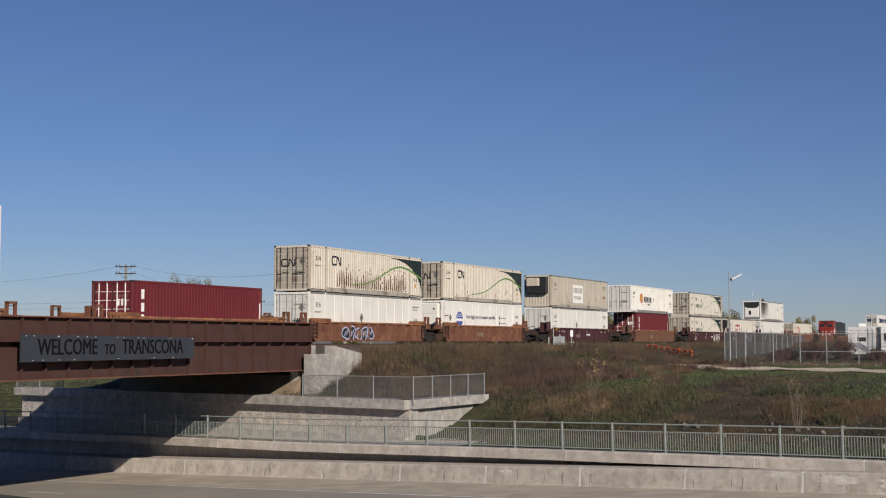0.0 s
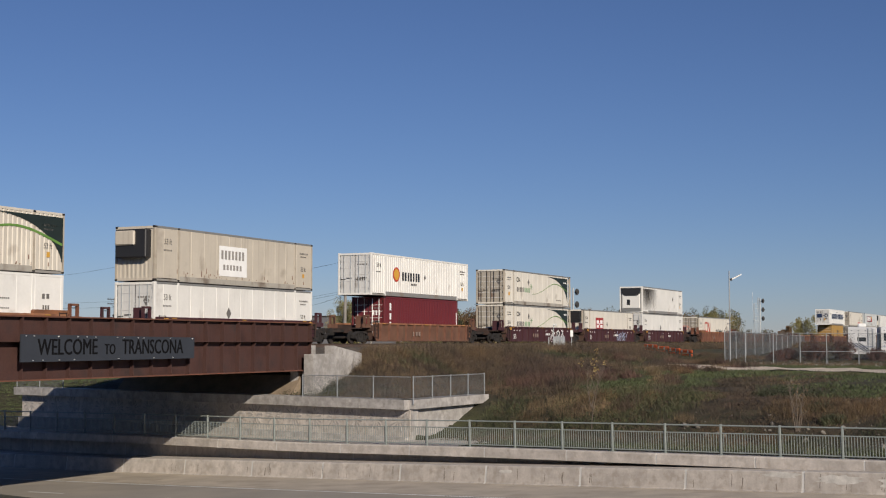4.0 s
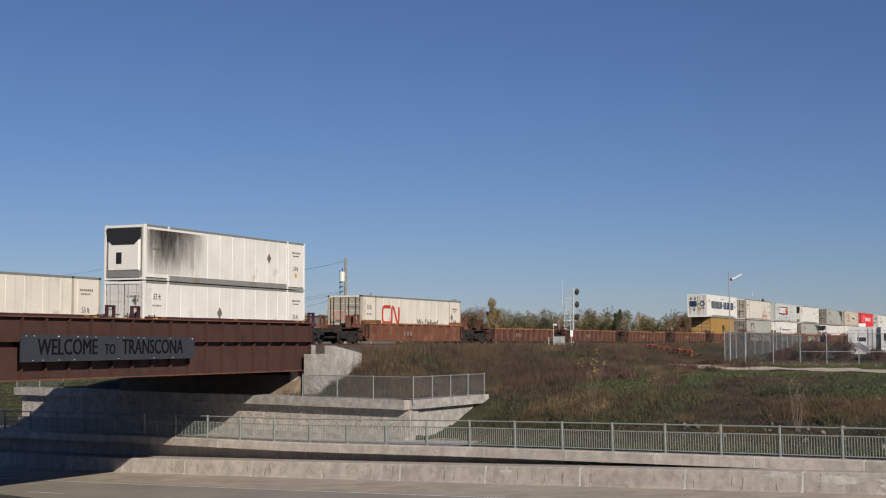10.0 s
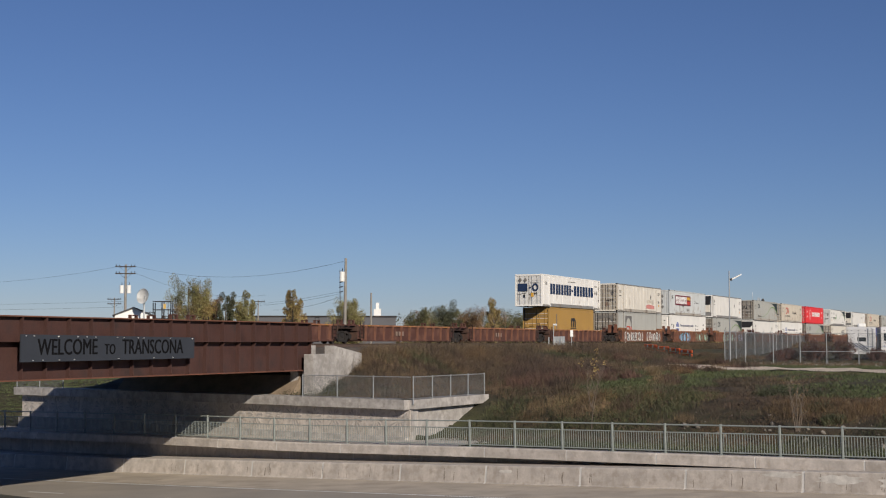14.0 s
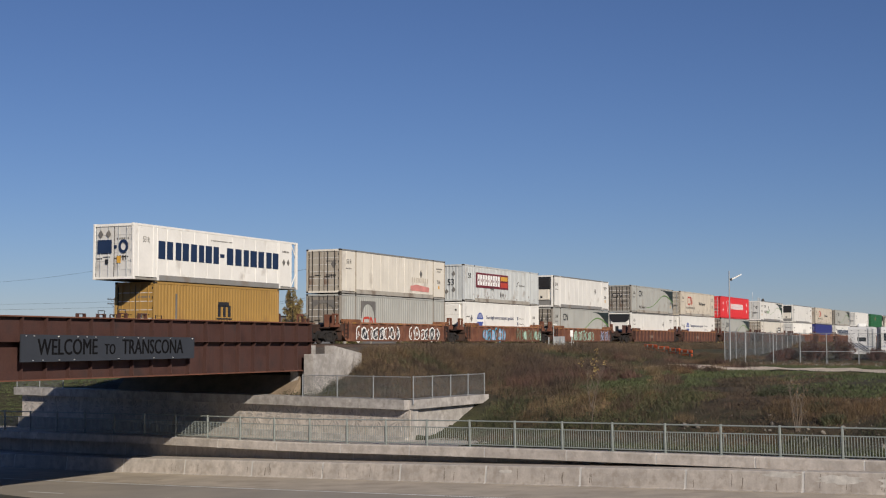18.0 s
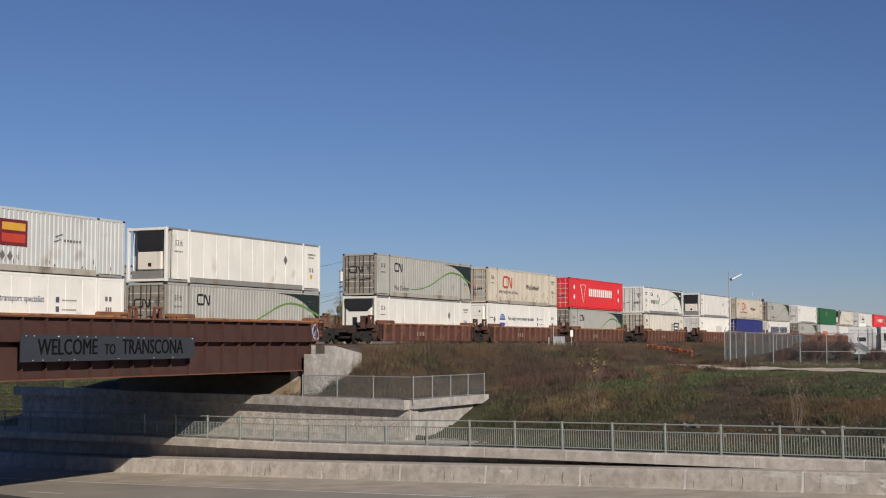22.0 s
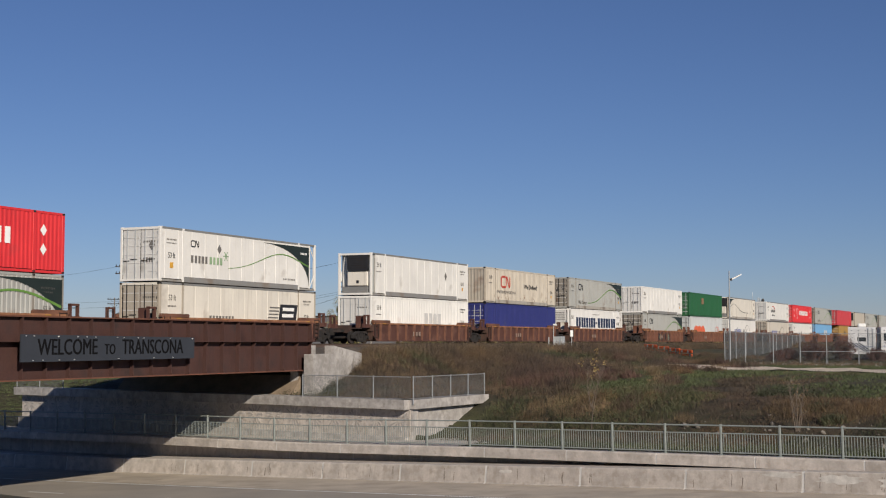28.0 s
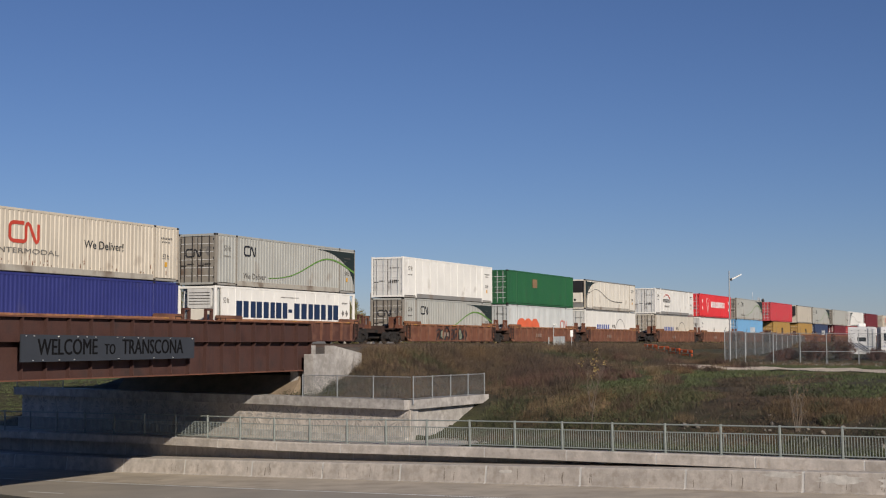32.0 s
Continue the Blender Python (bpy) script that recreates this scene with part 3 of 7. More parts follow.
def fence_panel(m, L, h, step, r, label, group, post_r=0.03, arm=False, last=False, rails=(1.0,)):
    root = thing("fence_panel", m, label, "fence", group)
    for x in ((0.0, L) if last else (0.0,)):
        p = part("post", cached_mesh(("fpost", h, post_r), lambda: tubem((0, 0, -0.2), (0, 0, h + 0.05), post_r, n=8)), M_POST, root, m=pose(x, 0, 0))
        if arm:
            part("barbed_wire_arm", cached_mesh(("farm", h), lambda: tubem((0, 0, h), (-0.28, -0.18, h + 0.32), 0.02, n=5)), M_POST, p)
    for f in rails:
        part("rail", cached_mesh(("frail", L), lambda: tubem((0, 0, 0), (L, 0, 0), 0.022, n=6)), M_POST, root, m=pose(0, 0, h * f))
    key = (round(L, 2), h, step)
    if key not in LINKS:
        LINKS[key] = link_wires(L, h - 0.06, step, r)
    tagged(part("chain_link", LINKS[key], M_LINK, root, m=pose(0, 0, 0.03)), kind="stuff")
    return root


MESHES = {}


def cached_mesh(key, fn):
    if key not in MESHES:
        MESHES[key] = mesh_of(fn(), "shared")
    return MESHES[key]


def build_fences():
    top = EYE_Z - 2.72
    lab = "galvanised chain-link fence panel on the wall's cap"
    a0 = -48.5
    for k in range(3):
        fence_panel(road_pose(a0 + 2.36 * k, WALL_W - 0.25, top), 2.36, 1.08, 0.07, 0.004, lab, "fence on the retaining wall")
    for k in range(4):
        fence_panel(pose(-1.42, 65.05, top, 0, 0, 62.5) @ pose(0.02 + 1.94 * k, 0.0, 0), 1.92, 1.08, 0.07, 0.004, lab, "fence on the retaining wall", last=(k == 3))
    for k in range(2):
        fence_panel(road_pose(-72.8 + 2.3 * k, WALL_W - 0.25, top), 2.3, 1.08, 0.07, 0.004, lab, "fence on the retaining wall", last=(k == 1))
    # storage yard: the front run, the gate, and the run that leads back
    lab = "tall galvanised chain-link yard fence"

    def stand(p, q, level=None, **kw):
        d = math.hypot(q[0] - p[0], q[1] - p[1])
        z = min(ground_z(*p), ground_z(*q)) if level is None else level
        fence_panel(pose(p[0], p[1], z, 0, 0, math.degrees(math.atan2(q[1] - p[1], q[0] - p[0]))), d, 2.5, 0.11, 0.0036, lab, "yard fence", 0.038, **kw)
    front = [(23.0, 112.0), (24.5, 111.2), (26.6, 110.5), (28.6, 109.9)]
    for p, q in zip(front, front[1:]):
        stand(p, q, rails=(1.0,))
    back = [(23.0, 112.0)] + [(23.0 + 2.55 * k, 112.0 + 7.6 * k) for k in range(1, 13)]
    for p, q in zip(back, back[1:]):
        stand(p, q, level=ground_z(23.0, 112.0), arm=True, rails=(1.0,))
    gate = [(28.6, 109.9), (30.65, 109.6), (32.85, 109.4)]
    for p, q in zip(gate, gate[1:]):
        stand(p, q, rails=(0.02, 0.42, 1.0))
    more = [(33.15, 109.4), (36.5, 108.9), (39.7, 108.6), (42.9, 108.3)]
    for p, q in zip(more, more[1:]):
        stand(p, q, rails=(0.42, 1.0))


# ---- poles, signals, yard things ----


def far_xy(b, d):
    """A place d metres ahead, at the bearing whose tangent is b."""
    return b * d, d


M_OLDARM = mat("dark_weathered_arm", (0.05, 0.042, 0.036), 0.9, vary=0.25)


def utility_pole(b, d, h, arms, label, lean=0.0, cans=0, r=0.16):
    x, y = far_xy(b, d)
    z = ground_z(x, y) - 0.3
    root = thing("utility_pole", pose(x, y, z, 0, lean, 0), label, "pole")
    part("shaft", tubem((0, 0, 0), (0, 0, h), r, r * 0.62, 10), M_WOODPOLE, root)
    for k in range(arms):
        zz = h - 0.35 - 0.85 * k
        cr = part("crossarm", boxm(-1.25, 1.25, -0.2, -0.08, zz, zz + 0.13, 0.01), M_OLDARM, root)
        for u in (-1.15, -0.75, 0.75, 1.15):
            part("insulator", cached_mesh("insul", lambda: tubem((0, 0, 0), (0, 0, 0.2), 0.05, 0.035, 8)), M_DARKSTEEL, cr, m=pose(u, -0.14, zz + 0.13))
        part("brace", tube(tubem((-0.7, -0.1, zz), (0, -0.1, zz - 0.55), 0.02, n=5), (0.7, -0.1, zz), (0, -0.1, zz - 0.55), 0.02, n=5), M_DARKSTEEL, root)
    for k in range(cans):
        u = (-0.45, 0.45, -0.9)[k] if cans > 1 else -0.35
        t = part("transformer", cached_mesh("can", lambda: tubem((0, 0, 0), (0, 0, 1.0), 0.26, n=14)), M_WHITEP, root, m=pose(u, -0.1, h - (3.6 if cans > 1 else 2.4)))
        part("bushing", cached_mesh("bush", lambda: tubem((0, 0, 1.0), (0.05, 0, 1.35), 0.05, 0.03, 8)), M_DARKSTEEL, t)
    return Vector((x, y, z + h))


def wire(p, q, sag, label="thin black overhead wire"):
    bm = bmesh.new()
    pts = [Vector(p).lerp(Vector(q), i / 14) - Vector((0, 0, sag * 4 * (i / 14) * (1 - i / 14))) for i in range(15)]
    for u, v in zip(pts, pts[1:]):
        tube(bm, u, v, 0.014, n=4)
    single("overhead_wire", bm, M_WIRE, pose(0, 0, 0), label, "wire")


def build_poles():
    p1 = utility_pole(-0.2321, 170.0, 11.8, 2, "grey wooden utility pole with two crossarms and transformers", cans=2, r=0.2)
    p2 = utility_pole(-0.0719, 140.0, 10.7, 0, "tall grey wooden pole with one transformer", lean=0.6, cans=1, r=0.2)
    utility_pole(-0.0525, 200.0, 8.9, 0, "dark wooden pole beside the yard", r=0.2)
    p3 = utility_pole(-0.135, 260.0, 9.6, 1, "distant wooden pole with a crossarm")
    utility_pole(-0.2400, 250.0, 9.8, 2, "distant wooden pole with crossarms")
    rack = thing("wire_rack", pose(p2.x, p2.y, p2.z), "black insulator rack on a wooden pole", "hardware")
    for k in range(5):
        part("insulator", tubem((-0.55, 0, -1.5 - 0.5 * k), (-0.15, 0, -1.4 - 0.5 * k), 0.05, n=6), M_DARKSTEEL, rack)
    part("bracket", tubem((-0.5, 0, -1.2), (-0.45, 0, -4.6), 0.03, n=5), M_DARKSTEEL, rack)
    wire(p2 - Vector((0, 0, 0.3)), p1 + Vector((1.1, 0, -0.2)), 1.5)
    wire(p2 - Vector((0.3, 0, 3.6)), (-31.2, 200.0, EYE_Z + 5.45), 0.5)
    wire(p2 - Vector((0.3, 0, 3.9)), (-23.5, 190.0, EYE_Z + 4.5), 0.4)
    wire(p2 - Vector((0.3, 0, 3.4)), (-40.0, 260.0, EYE_Z + 7.4), 0.5)
    wire(p1 - Vector((1.1, 0, 0.3)), (-90.0, 200.0, EYE_Z + 9.6), 1.6)
    wire(p1 + Vector((1.1, 0, -1.0)), (-24.0, 185.0, EYE_Z + 6.4), 1.2)
    for e in (3.9, 3.2):
        wire((p1.x, p1.y, EYE_Z + e + 1.2), (-95.0, 200.0, EYE_Z + e + 1.7), 0.3)


def signal(b, d, h, label, ladder):
    x, y = far_xy(b, d)
    z = ground_z(x, y)
    root = thing("railway_signal", pose(x, y, z), label, "signal")
    part("mast", tubem((0, 0, 0), (0, 0, h), 0.09, n=10), M_GALV, root)
    for k in range(3):
        zz = h - 0.45 - 1.38 * k
        head = part("signal_head", prism([(0.24 * math.cos(i / 16 * 6.2832), 0.3 * math.sin(i / 16 * 6.2832) * 1.25) for i in range(16)], 1, -0.12, 0.0), M_BLACK, root, m=pose(0.42, -0.1, zz))
        part("lamp_hood", tubem((0, -0.12, 0.05), (0, -0.45, 0.02), 0.14, 0.15, 12), M_BLACK, head)
        part("bracket", tubem((-0.4, 0, 0), (0, 0, 0), 0.04, n=5), M_GALV, head)
    lad = part("ladder", bmesh.new(), M_GALV, root)
    bm = bmesh.new()
    for u in (-0.95, -0.3):
        for v in (-0.3, 0.3):
            tube(bm, (u, v, 0.4), (u, v, h + (0.1 if u > -0.5 else -0.8)), 0.03, n=5)
    k = 0.4
    while k < h - 0.8:
        tube(bm, (-0.95, -0.3, k), (-0.3, -0.3, k), 0.022, n=4)
        tube(bm, (-0.95, 0.3, k), (-0.3, 0.3, k), 0.022, n=4)
        k += 0.42
    bm.to_mesh(lad.data)
    bm.free()
    pl = part("platform", boxm(-1.1, 0.1, -0.45, 0.45, h - 3.6, h - 3.52), M_GALV, root)
    part("whip_aerial", tubem((-1.15, 0, h - 2.0), (-1.15, 0, h + 0.9), 0.02, n=4), M_GALV, pl)


def build_trackside():
    signal(0.0950, 150.0, 6.6, "three-headed railway signal on a silver mast with a ladder cage", True)
    signal(0.2316, 215.0, 7.5, "three-headed railway signal on a silver mast", True)
    # lineside cabinet with its posts
    x, y = far_xy(0.0835, 107.0)
    z = ground_z(x, y)
    c = thing("relay_cabinet", pose(x, y, z, 0, 0, -20), "small grey lineside cabinet on posts among weeds", "cabinet")
    part("case", boxm(-0.3, 0.55, -0.25, 0.25, 0.35, 1.05, 0.02), M_GALV, c)
    for u in (-0.62, -0.22, 0.35):
        part("post", tubem((u, -0.3, -0.2), (u, -0.3, 1.0), 0.045, n=6), M_GALV, c)
    part("post", tubem((-0.4, 0.3, 0), (-0.4, 0.3, 2.0), 0.03, n=6), M_GALV, c)
    part("lamp_hood", boxm(-0.42, -0.15, 0.2, 0.4, 1.9, 2.05, 0.02), M_WHITEP, c)
    x, y = far_xy(0.0938, 108.0)
    mk = thing("marker_post", pose(x, y, ground_z(x, y), 0, 0, 0), "thin steel marker post with a white plate", "post")
    part("post", tubem((0, 0, -0.2), (0, 0, 1.5), 0.04, n=6), M_GALV, mk)
    part("plate", boxm(-0.11, 0.11, -0.06, -0.04, 1.05, 1.55), M_WHITEP, mk)
    # lamp standard by the fence
    x, y = far_xy(0.2093, 111.0)
    z = ground_z(x, y)
    lp = thing("street_lamp", pose(x, y, z), "slim galvanised lamp standard with an upturned flat lamp", "street lamp")
    part("pole", tubem((0, 0, -0.3), (0, 0, 7.4), 0.065, 0.042, 10), M_POST, lp)
    part("arm", tubem((0, 0, 6.6), (0.3, 0, 6.8), 0.04, n=6), M_GALV, lp)
    hd = part("lamp_head", boxm(-0.05, 0.85, -0.16, 0.16, -0.05, 0.06, 0.03), M_WHITEP, lp, "white flat lamp head", m=pose(0.22, 0, 6.72, 0, -27, 0))
    part("clamp", boxm(-0.14, 0.05, -0.09, 0.09, -0.09, 0.09, 0.02), M_DARKSTEEL, hd)
    # orange barricade boards in the weeds
    for k in range(4):
        x, y = 17.7 + 0.72 * k, 117.0 - 1.5 * k
        br = thing("road_barricade", pose(x, y, ground_z(x, y), 0, 2, -64.4 + 3 * math.sin(k * 2.1)), "orange and white striped plastic road barricade among weeds", "barricade", "road barricades in the weeds")
        part("board", boxm(-0.95, 0.95, -0.05, 0.05, 0.44, 0.7, 0.03), M_ORANGE, br)
        part("board", boxm(-0.95, 0.95, -0.05, 0.05, 0.18, 0.36, 0.03), M_ORANGE, br)
        for u in (-0.8, 0.8):
            part("leg", boxm(u - 0.04, u + 0.04, -0.22, 0.22, 0.0, 0.44, 0.01), M_DARKSTEEL, br)
            part("stripe", boxm(u * 0.5 - 0.1, u * 0.5 + 0.1, -0.057, -0.051, 0.46, 0.68), D_STRIPE, br)


D_STRIPE = mat("barricade_white", (0.75, 0.7, 0.62), 0.6)


def trailer(x, y, turn, L, label):
    z = ground_z(x, y)
    r = thing("camping_trailer", pose(x, y, z, 0, 0, turn), label, "trailer", "parked trailers")
    h = L / 2
    part("body", prism([(-h, 0.6), (h - 0.3, 0.6), (h, 1.1), (h - 0.1, 2.7), (h - 0.5, 3.05), (-h + 0.2, 3.05), (-h, 2.85)], 1, -1.2, 1.2), P_TBODY, r)
    for x0, x1, z0, z1 in ((-h + 0.5, -h + 1.4, 1.7, 2.3), (-0.6, 0.8, 1.7, 2.35), (h - 1.7, h - 0.9, 1.7, 2.3)):
        w = part("window", boxm(x0, x1, -1.215, -1.195, z0, z1, 0.005), M_GLASS, r)
        part("window_frame", joined(box, (x0 - 0.05, x1 + 0.05, -1.222, -1.2, z1, z1 + 0.05), (x0 - 0.05, x1 + 0.05, -1.222, -1.2, z0 - 0.05, z0)), M_GALV, w)
    part("door", boxm(1.0, 1.7, -1.22, -1.19, 0.75, 2.55, 0.01), P_TRAIL, r)
    part("stripe", boxm(-h + 0.02, h - 0.4, -1.212, -1.198, 1.2, 1.32), D_TRAIL, r)
    for k in range(3):
        part("graphic", prism([(-h + 0.4 + 1.9 * k, 0.75), (-h + 2.3 + 1.9 * k, 1.05), (-h + 2.2 + 1.9 * k, 1.2), (-h + 0.3 + 1.9 * k, 0.95)], 1, -1.216, -1.2), D_NAVYT, r, "dark swept graphic")
    part("stripe", boxm(-h - 0.015, -h + 0.0, -1.1, 1.1, 1.2, 1.32), D_TRAIL, r)
    wide = L < 6.5
    part("rear_window", boxm(-h - 0.02, -h + 0.01, -0.35, 0.95 if wide else 0.4, 1.75, 2.5 if wide else 2.1, 0.005), M_GLASS, r)
    for k in range(4):
        part("marker_lamp", boxm(-h - 0.03, -h + 0.0, -0.95 + 0.6 * k, -0.85 + 0.6 * k, 2.68, 2.74), D_NAVYT, r)
    for k in range(3):
        part("graphic", prism([(-0.9 + 0.25 * k, 0.8), (-0.75 + 0.25 * k, 0.8), (0.35 + 0.3 * k, 1.6), (0.2 + 0.3 * k, 1.62)], 0, -h - 0.02, -h - 0.002), D_NAVYT, r, "dark swept graphic")
    part("air_conditioner", boxm(-0.5, 0.5, -0.35, 0.35, 3.05, 3.4, 0.08), M_WHITEP, r)
    part("ladder", joined(box, (-h - 0.1, -h - 0.07, -0.6, -0.55, 0.7, 3.1), (-h - 0.1, -h - 0.07, -1.0, -0.95, 0.7, 3.1), *[(-h - 0.1, -h - 0.07, -0.95, -0.6, 0.9 + 0.3 * i, 0.93 + 0.3 * i) for i in range(7)]), M_GALV, r)
    for u in (-0.5, 0.4):
        w = part("wheel", tubem((u, -1.1, 0.36), (u, -0.85, 0.36), 0.36, n=16), M_BLACK, r)
        part("hub", tubem((u, -1.12, 0.36), (u, -1.1, 0.36), 0.17, n=10), M_GALV, w)


P_TBODY = mat("dusty_trailer_white", (0.52, 0.52, 0.53), 0.55, vary=0.1, dirt=(0.3, 0.29, 0.28), dirt_amt=0.3, streak=0.3)
P_TRAIL = mat("trailer_door_white", (0.7, 0.7, 0.69), 0.5)
D_NAVYT = mat("trailer_dark_graphic", (0.06, 0.07, 0.1), 0.5)
D_TRAIL = mat("trailer_stripe_grey", (0.3, 0.33, 0.4), 0.5)


def locomotive(s, o):
    red = mat("locomotive_red", (0.22, 0.02, 0.014), 0.45, vary=0.1, dirt=(0.15, 0.05, 0.03), dirt_amt=0.3)
    blk = mat("locomotive_black", (0.03, 0.03, 0.032), 0.5, vary=0.15)
    r = thing("locomotive", rail_pose(s, RAIL_Z, o), "parked diesel locomotive with a red cab and black body", "locomotive")
    part("frame", boxm(0, 21, -1.45, 1.45, 0.9, 1.45, 0.03), blk, r)
    part("nose", prism([(0.6, 1.45), (0.6, 2.7), (1.0, 3.0), (2.4, 3.0), (2.4, 1.45)], 1, -0.85, 0.85), red, r)
    cab = part("cab", prism([(2.2, 1.45), (2.2, 3.1), (2.5, 4.1), (2.8, 4.5), (5.0, 4.5), (5.3, 4.2), (5.3, 1.45)], 1, -1.5, 1.5), red, r)
    for y in (-0.75, 0.75):
        part("windshield", boxm(2.2, 2.3, y - 0.5, y + 0.5, 3.2, 3.8, 0.01), M_GLASS, cab, m=pose(0.02, 0, 0, 0, 0, 0))
    part("cab_roof", boxm(2.7, 5.35, -1.45, 1.45, 4.3, 4.56, 0.05), blk, cab)
    part("number_board", boxm(2.28, 2.42, -0.5, 0.5, 3.95, 4.2, 0.02), M_BLACK, cab)
    part("side_stripe", prism([(2.4, 1.5), (3.2, 1.5), (4.2, 2.9), (3.4, 2.9)], 1, -1.512, -1.5), M_WHITEP, cab, "white slanted stripe")
    part("side_window", boxm(3.0, 4.6, -1.52, -1.49, 3.1, 3.9, 0.01), M_GLASS, cab)
    hood = part("hood", boxm(5.3, 20.0, -0.95, 0.95, 1.45, 4.25, 0.08), blk, r)
    for k in range(3):
        part("radiator_fan", tubem((16.0 + k * 1.3, 0, 4.25), (16.0 + k * 1.3, 0, 4.45), 0.5, n=14), blk, hood)
    part("exhaust_stack", boxm(10.0, 10.8, -0.3, 0.3, 4.25, 4.6, 0.03), blk, hood)
    part("pilot", prism([(-1.3, 0.2), (1.3, 0.2), (1.45, 0.95), (-1.45, 0.95)], 0, -0.15, 0.05), red, r)
    for y in (-0.35, 0.35):
        part("headlight", tubem((0.55, y, 2.3), (0.6, y, 2.3), 0.12, n=10), M_WHITEP, r)
    bm = bmesh.new()
    for y in (-1.0, -0.35, 0.35, 1.0):
        prism([(y - 0.12, 1.5), (y + 0.12, 1.5), (y + 0.3, 2.0), (y + 0.06, 2.0)], 0, 0.57, 0.595, bm)
    part("nose_stripe", bm, M_WHITEP, r)
    for x in (3.6, 17.0):
        for dx in (-1.6, 0, 1.6):
            for y in (-0.78, 0.78):
                part("wheel", tubem((x + dx, y - 0.07, 0.5), (x + dx, y + 0.07, 0.5), 0.5, n=16), M_DARKSTEEL, r)
        part("truck_frame", boxm(x - 2.3, x + 2.3, -1.15, 1.15, 0.5, 0.85, 0.03), M_DARKSTEEL, r)
    part("handrail", joined(tube, ((0.2, -1.35, 2.3), (2.2, -1.35, 2.3), 0.025), ((0.2, -1.35, 1.45), (0.2, -1.35, 2.3), 0.025), ((5.5, -1.35, 2.4), (20.5, -1.35, 2.4), 0.025)), M_WHITEP, r)


def build_yard():
    trailer(38.9, 127.3, 73, 7.0, "white camping trailer parked behind the yard fence")
    trailer(42.4, 129.4, 76, 6.0, "white camping trailer with dark windows behind the fence")
    locomotive(288.0, TRACK_FAR)
    # shed, dish and hoist beyond the bridge
    x, y = far_xy(-0.226, 150.0)
    g = ground_z(x, y)
    s = thing("shed", pose(x, y, g, 0, 0, 12), "small white gabled shed with a dark roof", "shed")
    part("wall", prism([(-2.0, 0), (2.0, 0), (2.0, 4.9 - 0.1), (0, 5.7 - 0.1), (-2.0, 4.9 - 0.1)], 1, 0, 6), M_WHITEP, s)
    for k in (-1, 1):
        part("roof", prism([(0, 5.72), (k * 2.25, 4.82), (k * 2.25, 4.72), (0, 5.6)], 1, -0.25, 6.2), mat("dark_shingles", (0.07, 0.07, 0.075), 0.9, vary=0.2), s)
    x, y = far_xy(-0.2183, 148.0)
    d = thing("satellite_dish", pose(x, y, ground_z(x, y)), "large white satellite dish on a steel post", "dish")
    part("post", tubem((0, 0, 0), (0, 0, 6.2), 0.1, n=8), M_GALV, d)
    bm = bmesh.new()
    rings = [[bm.verts.new((rr * math.cos(2 * math.pi * i / 24) * 0.85, -0.35 + 0.35 * (rr / 0.85) ** 2 * -1 + 0.35, rr * math.sin(2 * math.pi * i / 24))) for i in range(24)] for rr in (0.05, 0.3, 0.6, 0.85)]
    for p, q in zip(rings, rings[1:]):
        for i in range(24):
            bm.faces.new((p[i], p[(i + 1) % 24], q[(i + 1) % 24], q[i]))
    bm.faces.new(rings[0][::-1])
    bmesh.ops.solidify(bm, geom=bm.faces[:], thickness=0.03)
    part("reflector", bm, M_WHITEP, d, m=pose(0, 0, 6.75, -12, 0, -18))
    part("feed_arm", tubem((0, -0.1, 6.3), (0.25, -1.0, 6.8), 0.03, n=5), M_GALV, d)
    x, y = far_xy(-0.2045, 140.0)
    cg = thing("steel_platform", pose(x, y, ground_z(x, y)), "black steel platform cage with a lit yellow plate", "platform")
    for u in (-0.9, 0.0, 0.9):
        for v in (-0.5, 0.5):
            part("upright", tubem((u, v, 0), (u, v, 6.0 - 0.15 * abs(u)), 0.06, n=6), M_BLACK, cg)
    for zz in (4.2, 5.1, 5.95):
        part("rail", joined(box, (-0.95, 0.95, -0.55, -0.47, zz, zz + 0.08), (-0.95, 0.95, 0.47, 0.55, zz, zz + 0.08)), M_BLACK, cg)
    part("deck", boxm(-1.0, 1.0, -0.6, 0.6, 4.0, 4.1), M_DARKSTEEL, cg)
    part("plate", boxm(0.15, 0.42, -0.57, -0.55, 5.25, 5.75), mat("yellow_plate", (0.6, 0.38, 0.1), 0.5), cg)
    # long low warehouse and elevator far off
    x, y = far_xy(-0.088, 270.0)
    wz = ground_z(x, y)
    wh = thing("warehouse", pose(x, y, wz, 0, 0, 6), "long low dark grey warehouse with a flat roof", "building")
    part("wall", boxm(-15, 14.5, 0, 14, 0, 6.3), mat("dark_cladding", (0.09, 0.09, 0.1), 0.7, vary=0.2, scale=0.2, streak=0.3), wh)
    part("roof", boxm(-15.2, 14.7, -0.2, 14.2, 6.3, 6.55), M_DARKSTEEL, wh)
    x, y = far_xy(-0.0478, 420.0)
    el = thing("grain_elevator", pose(x, y, ground_z(x, y)), "distant white grain elevator tower", "building")
    part("tower", boxm(-1.1, 1.1, -1.5, 1.5, 0, 11.5, 0.05), M_WHITEP, el)
    part("head_house", boxm(-0.5, 0.5, -1.0, 1.0, 11.5, 13.4, 0.05), M_WHITEP, el)


build_railing()
build_fences()
build_poles()
build_trackside()
build_yard()

# ---- plants ----


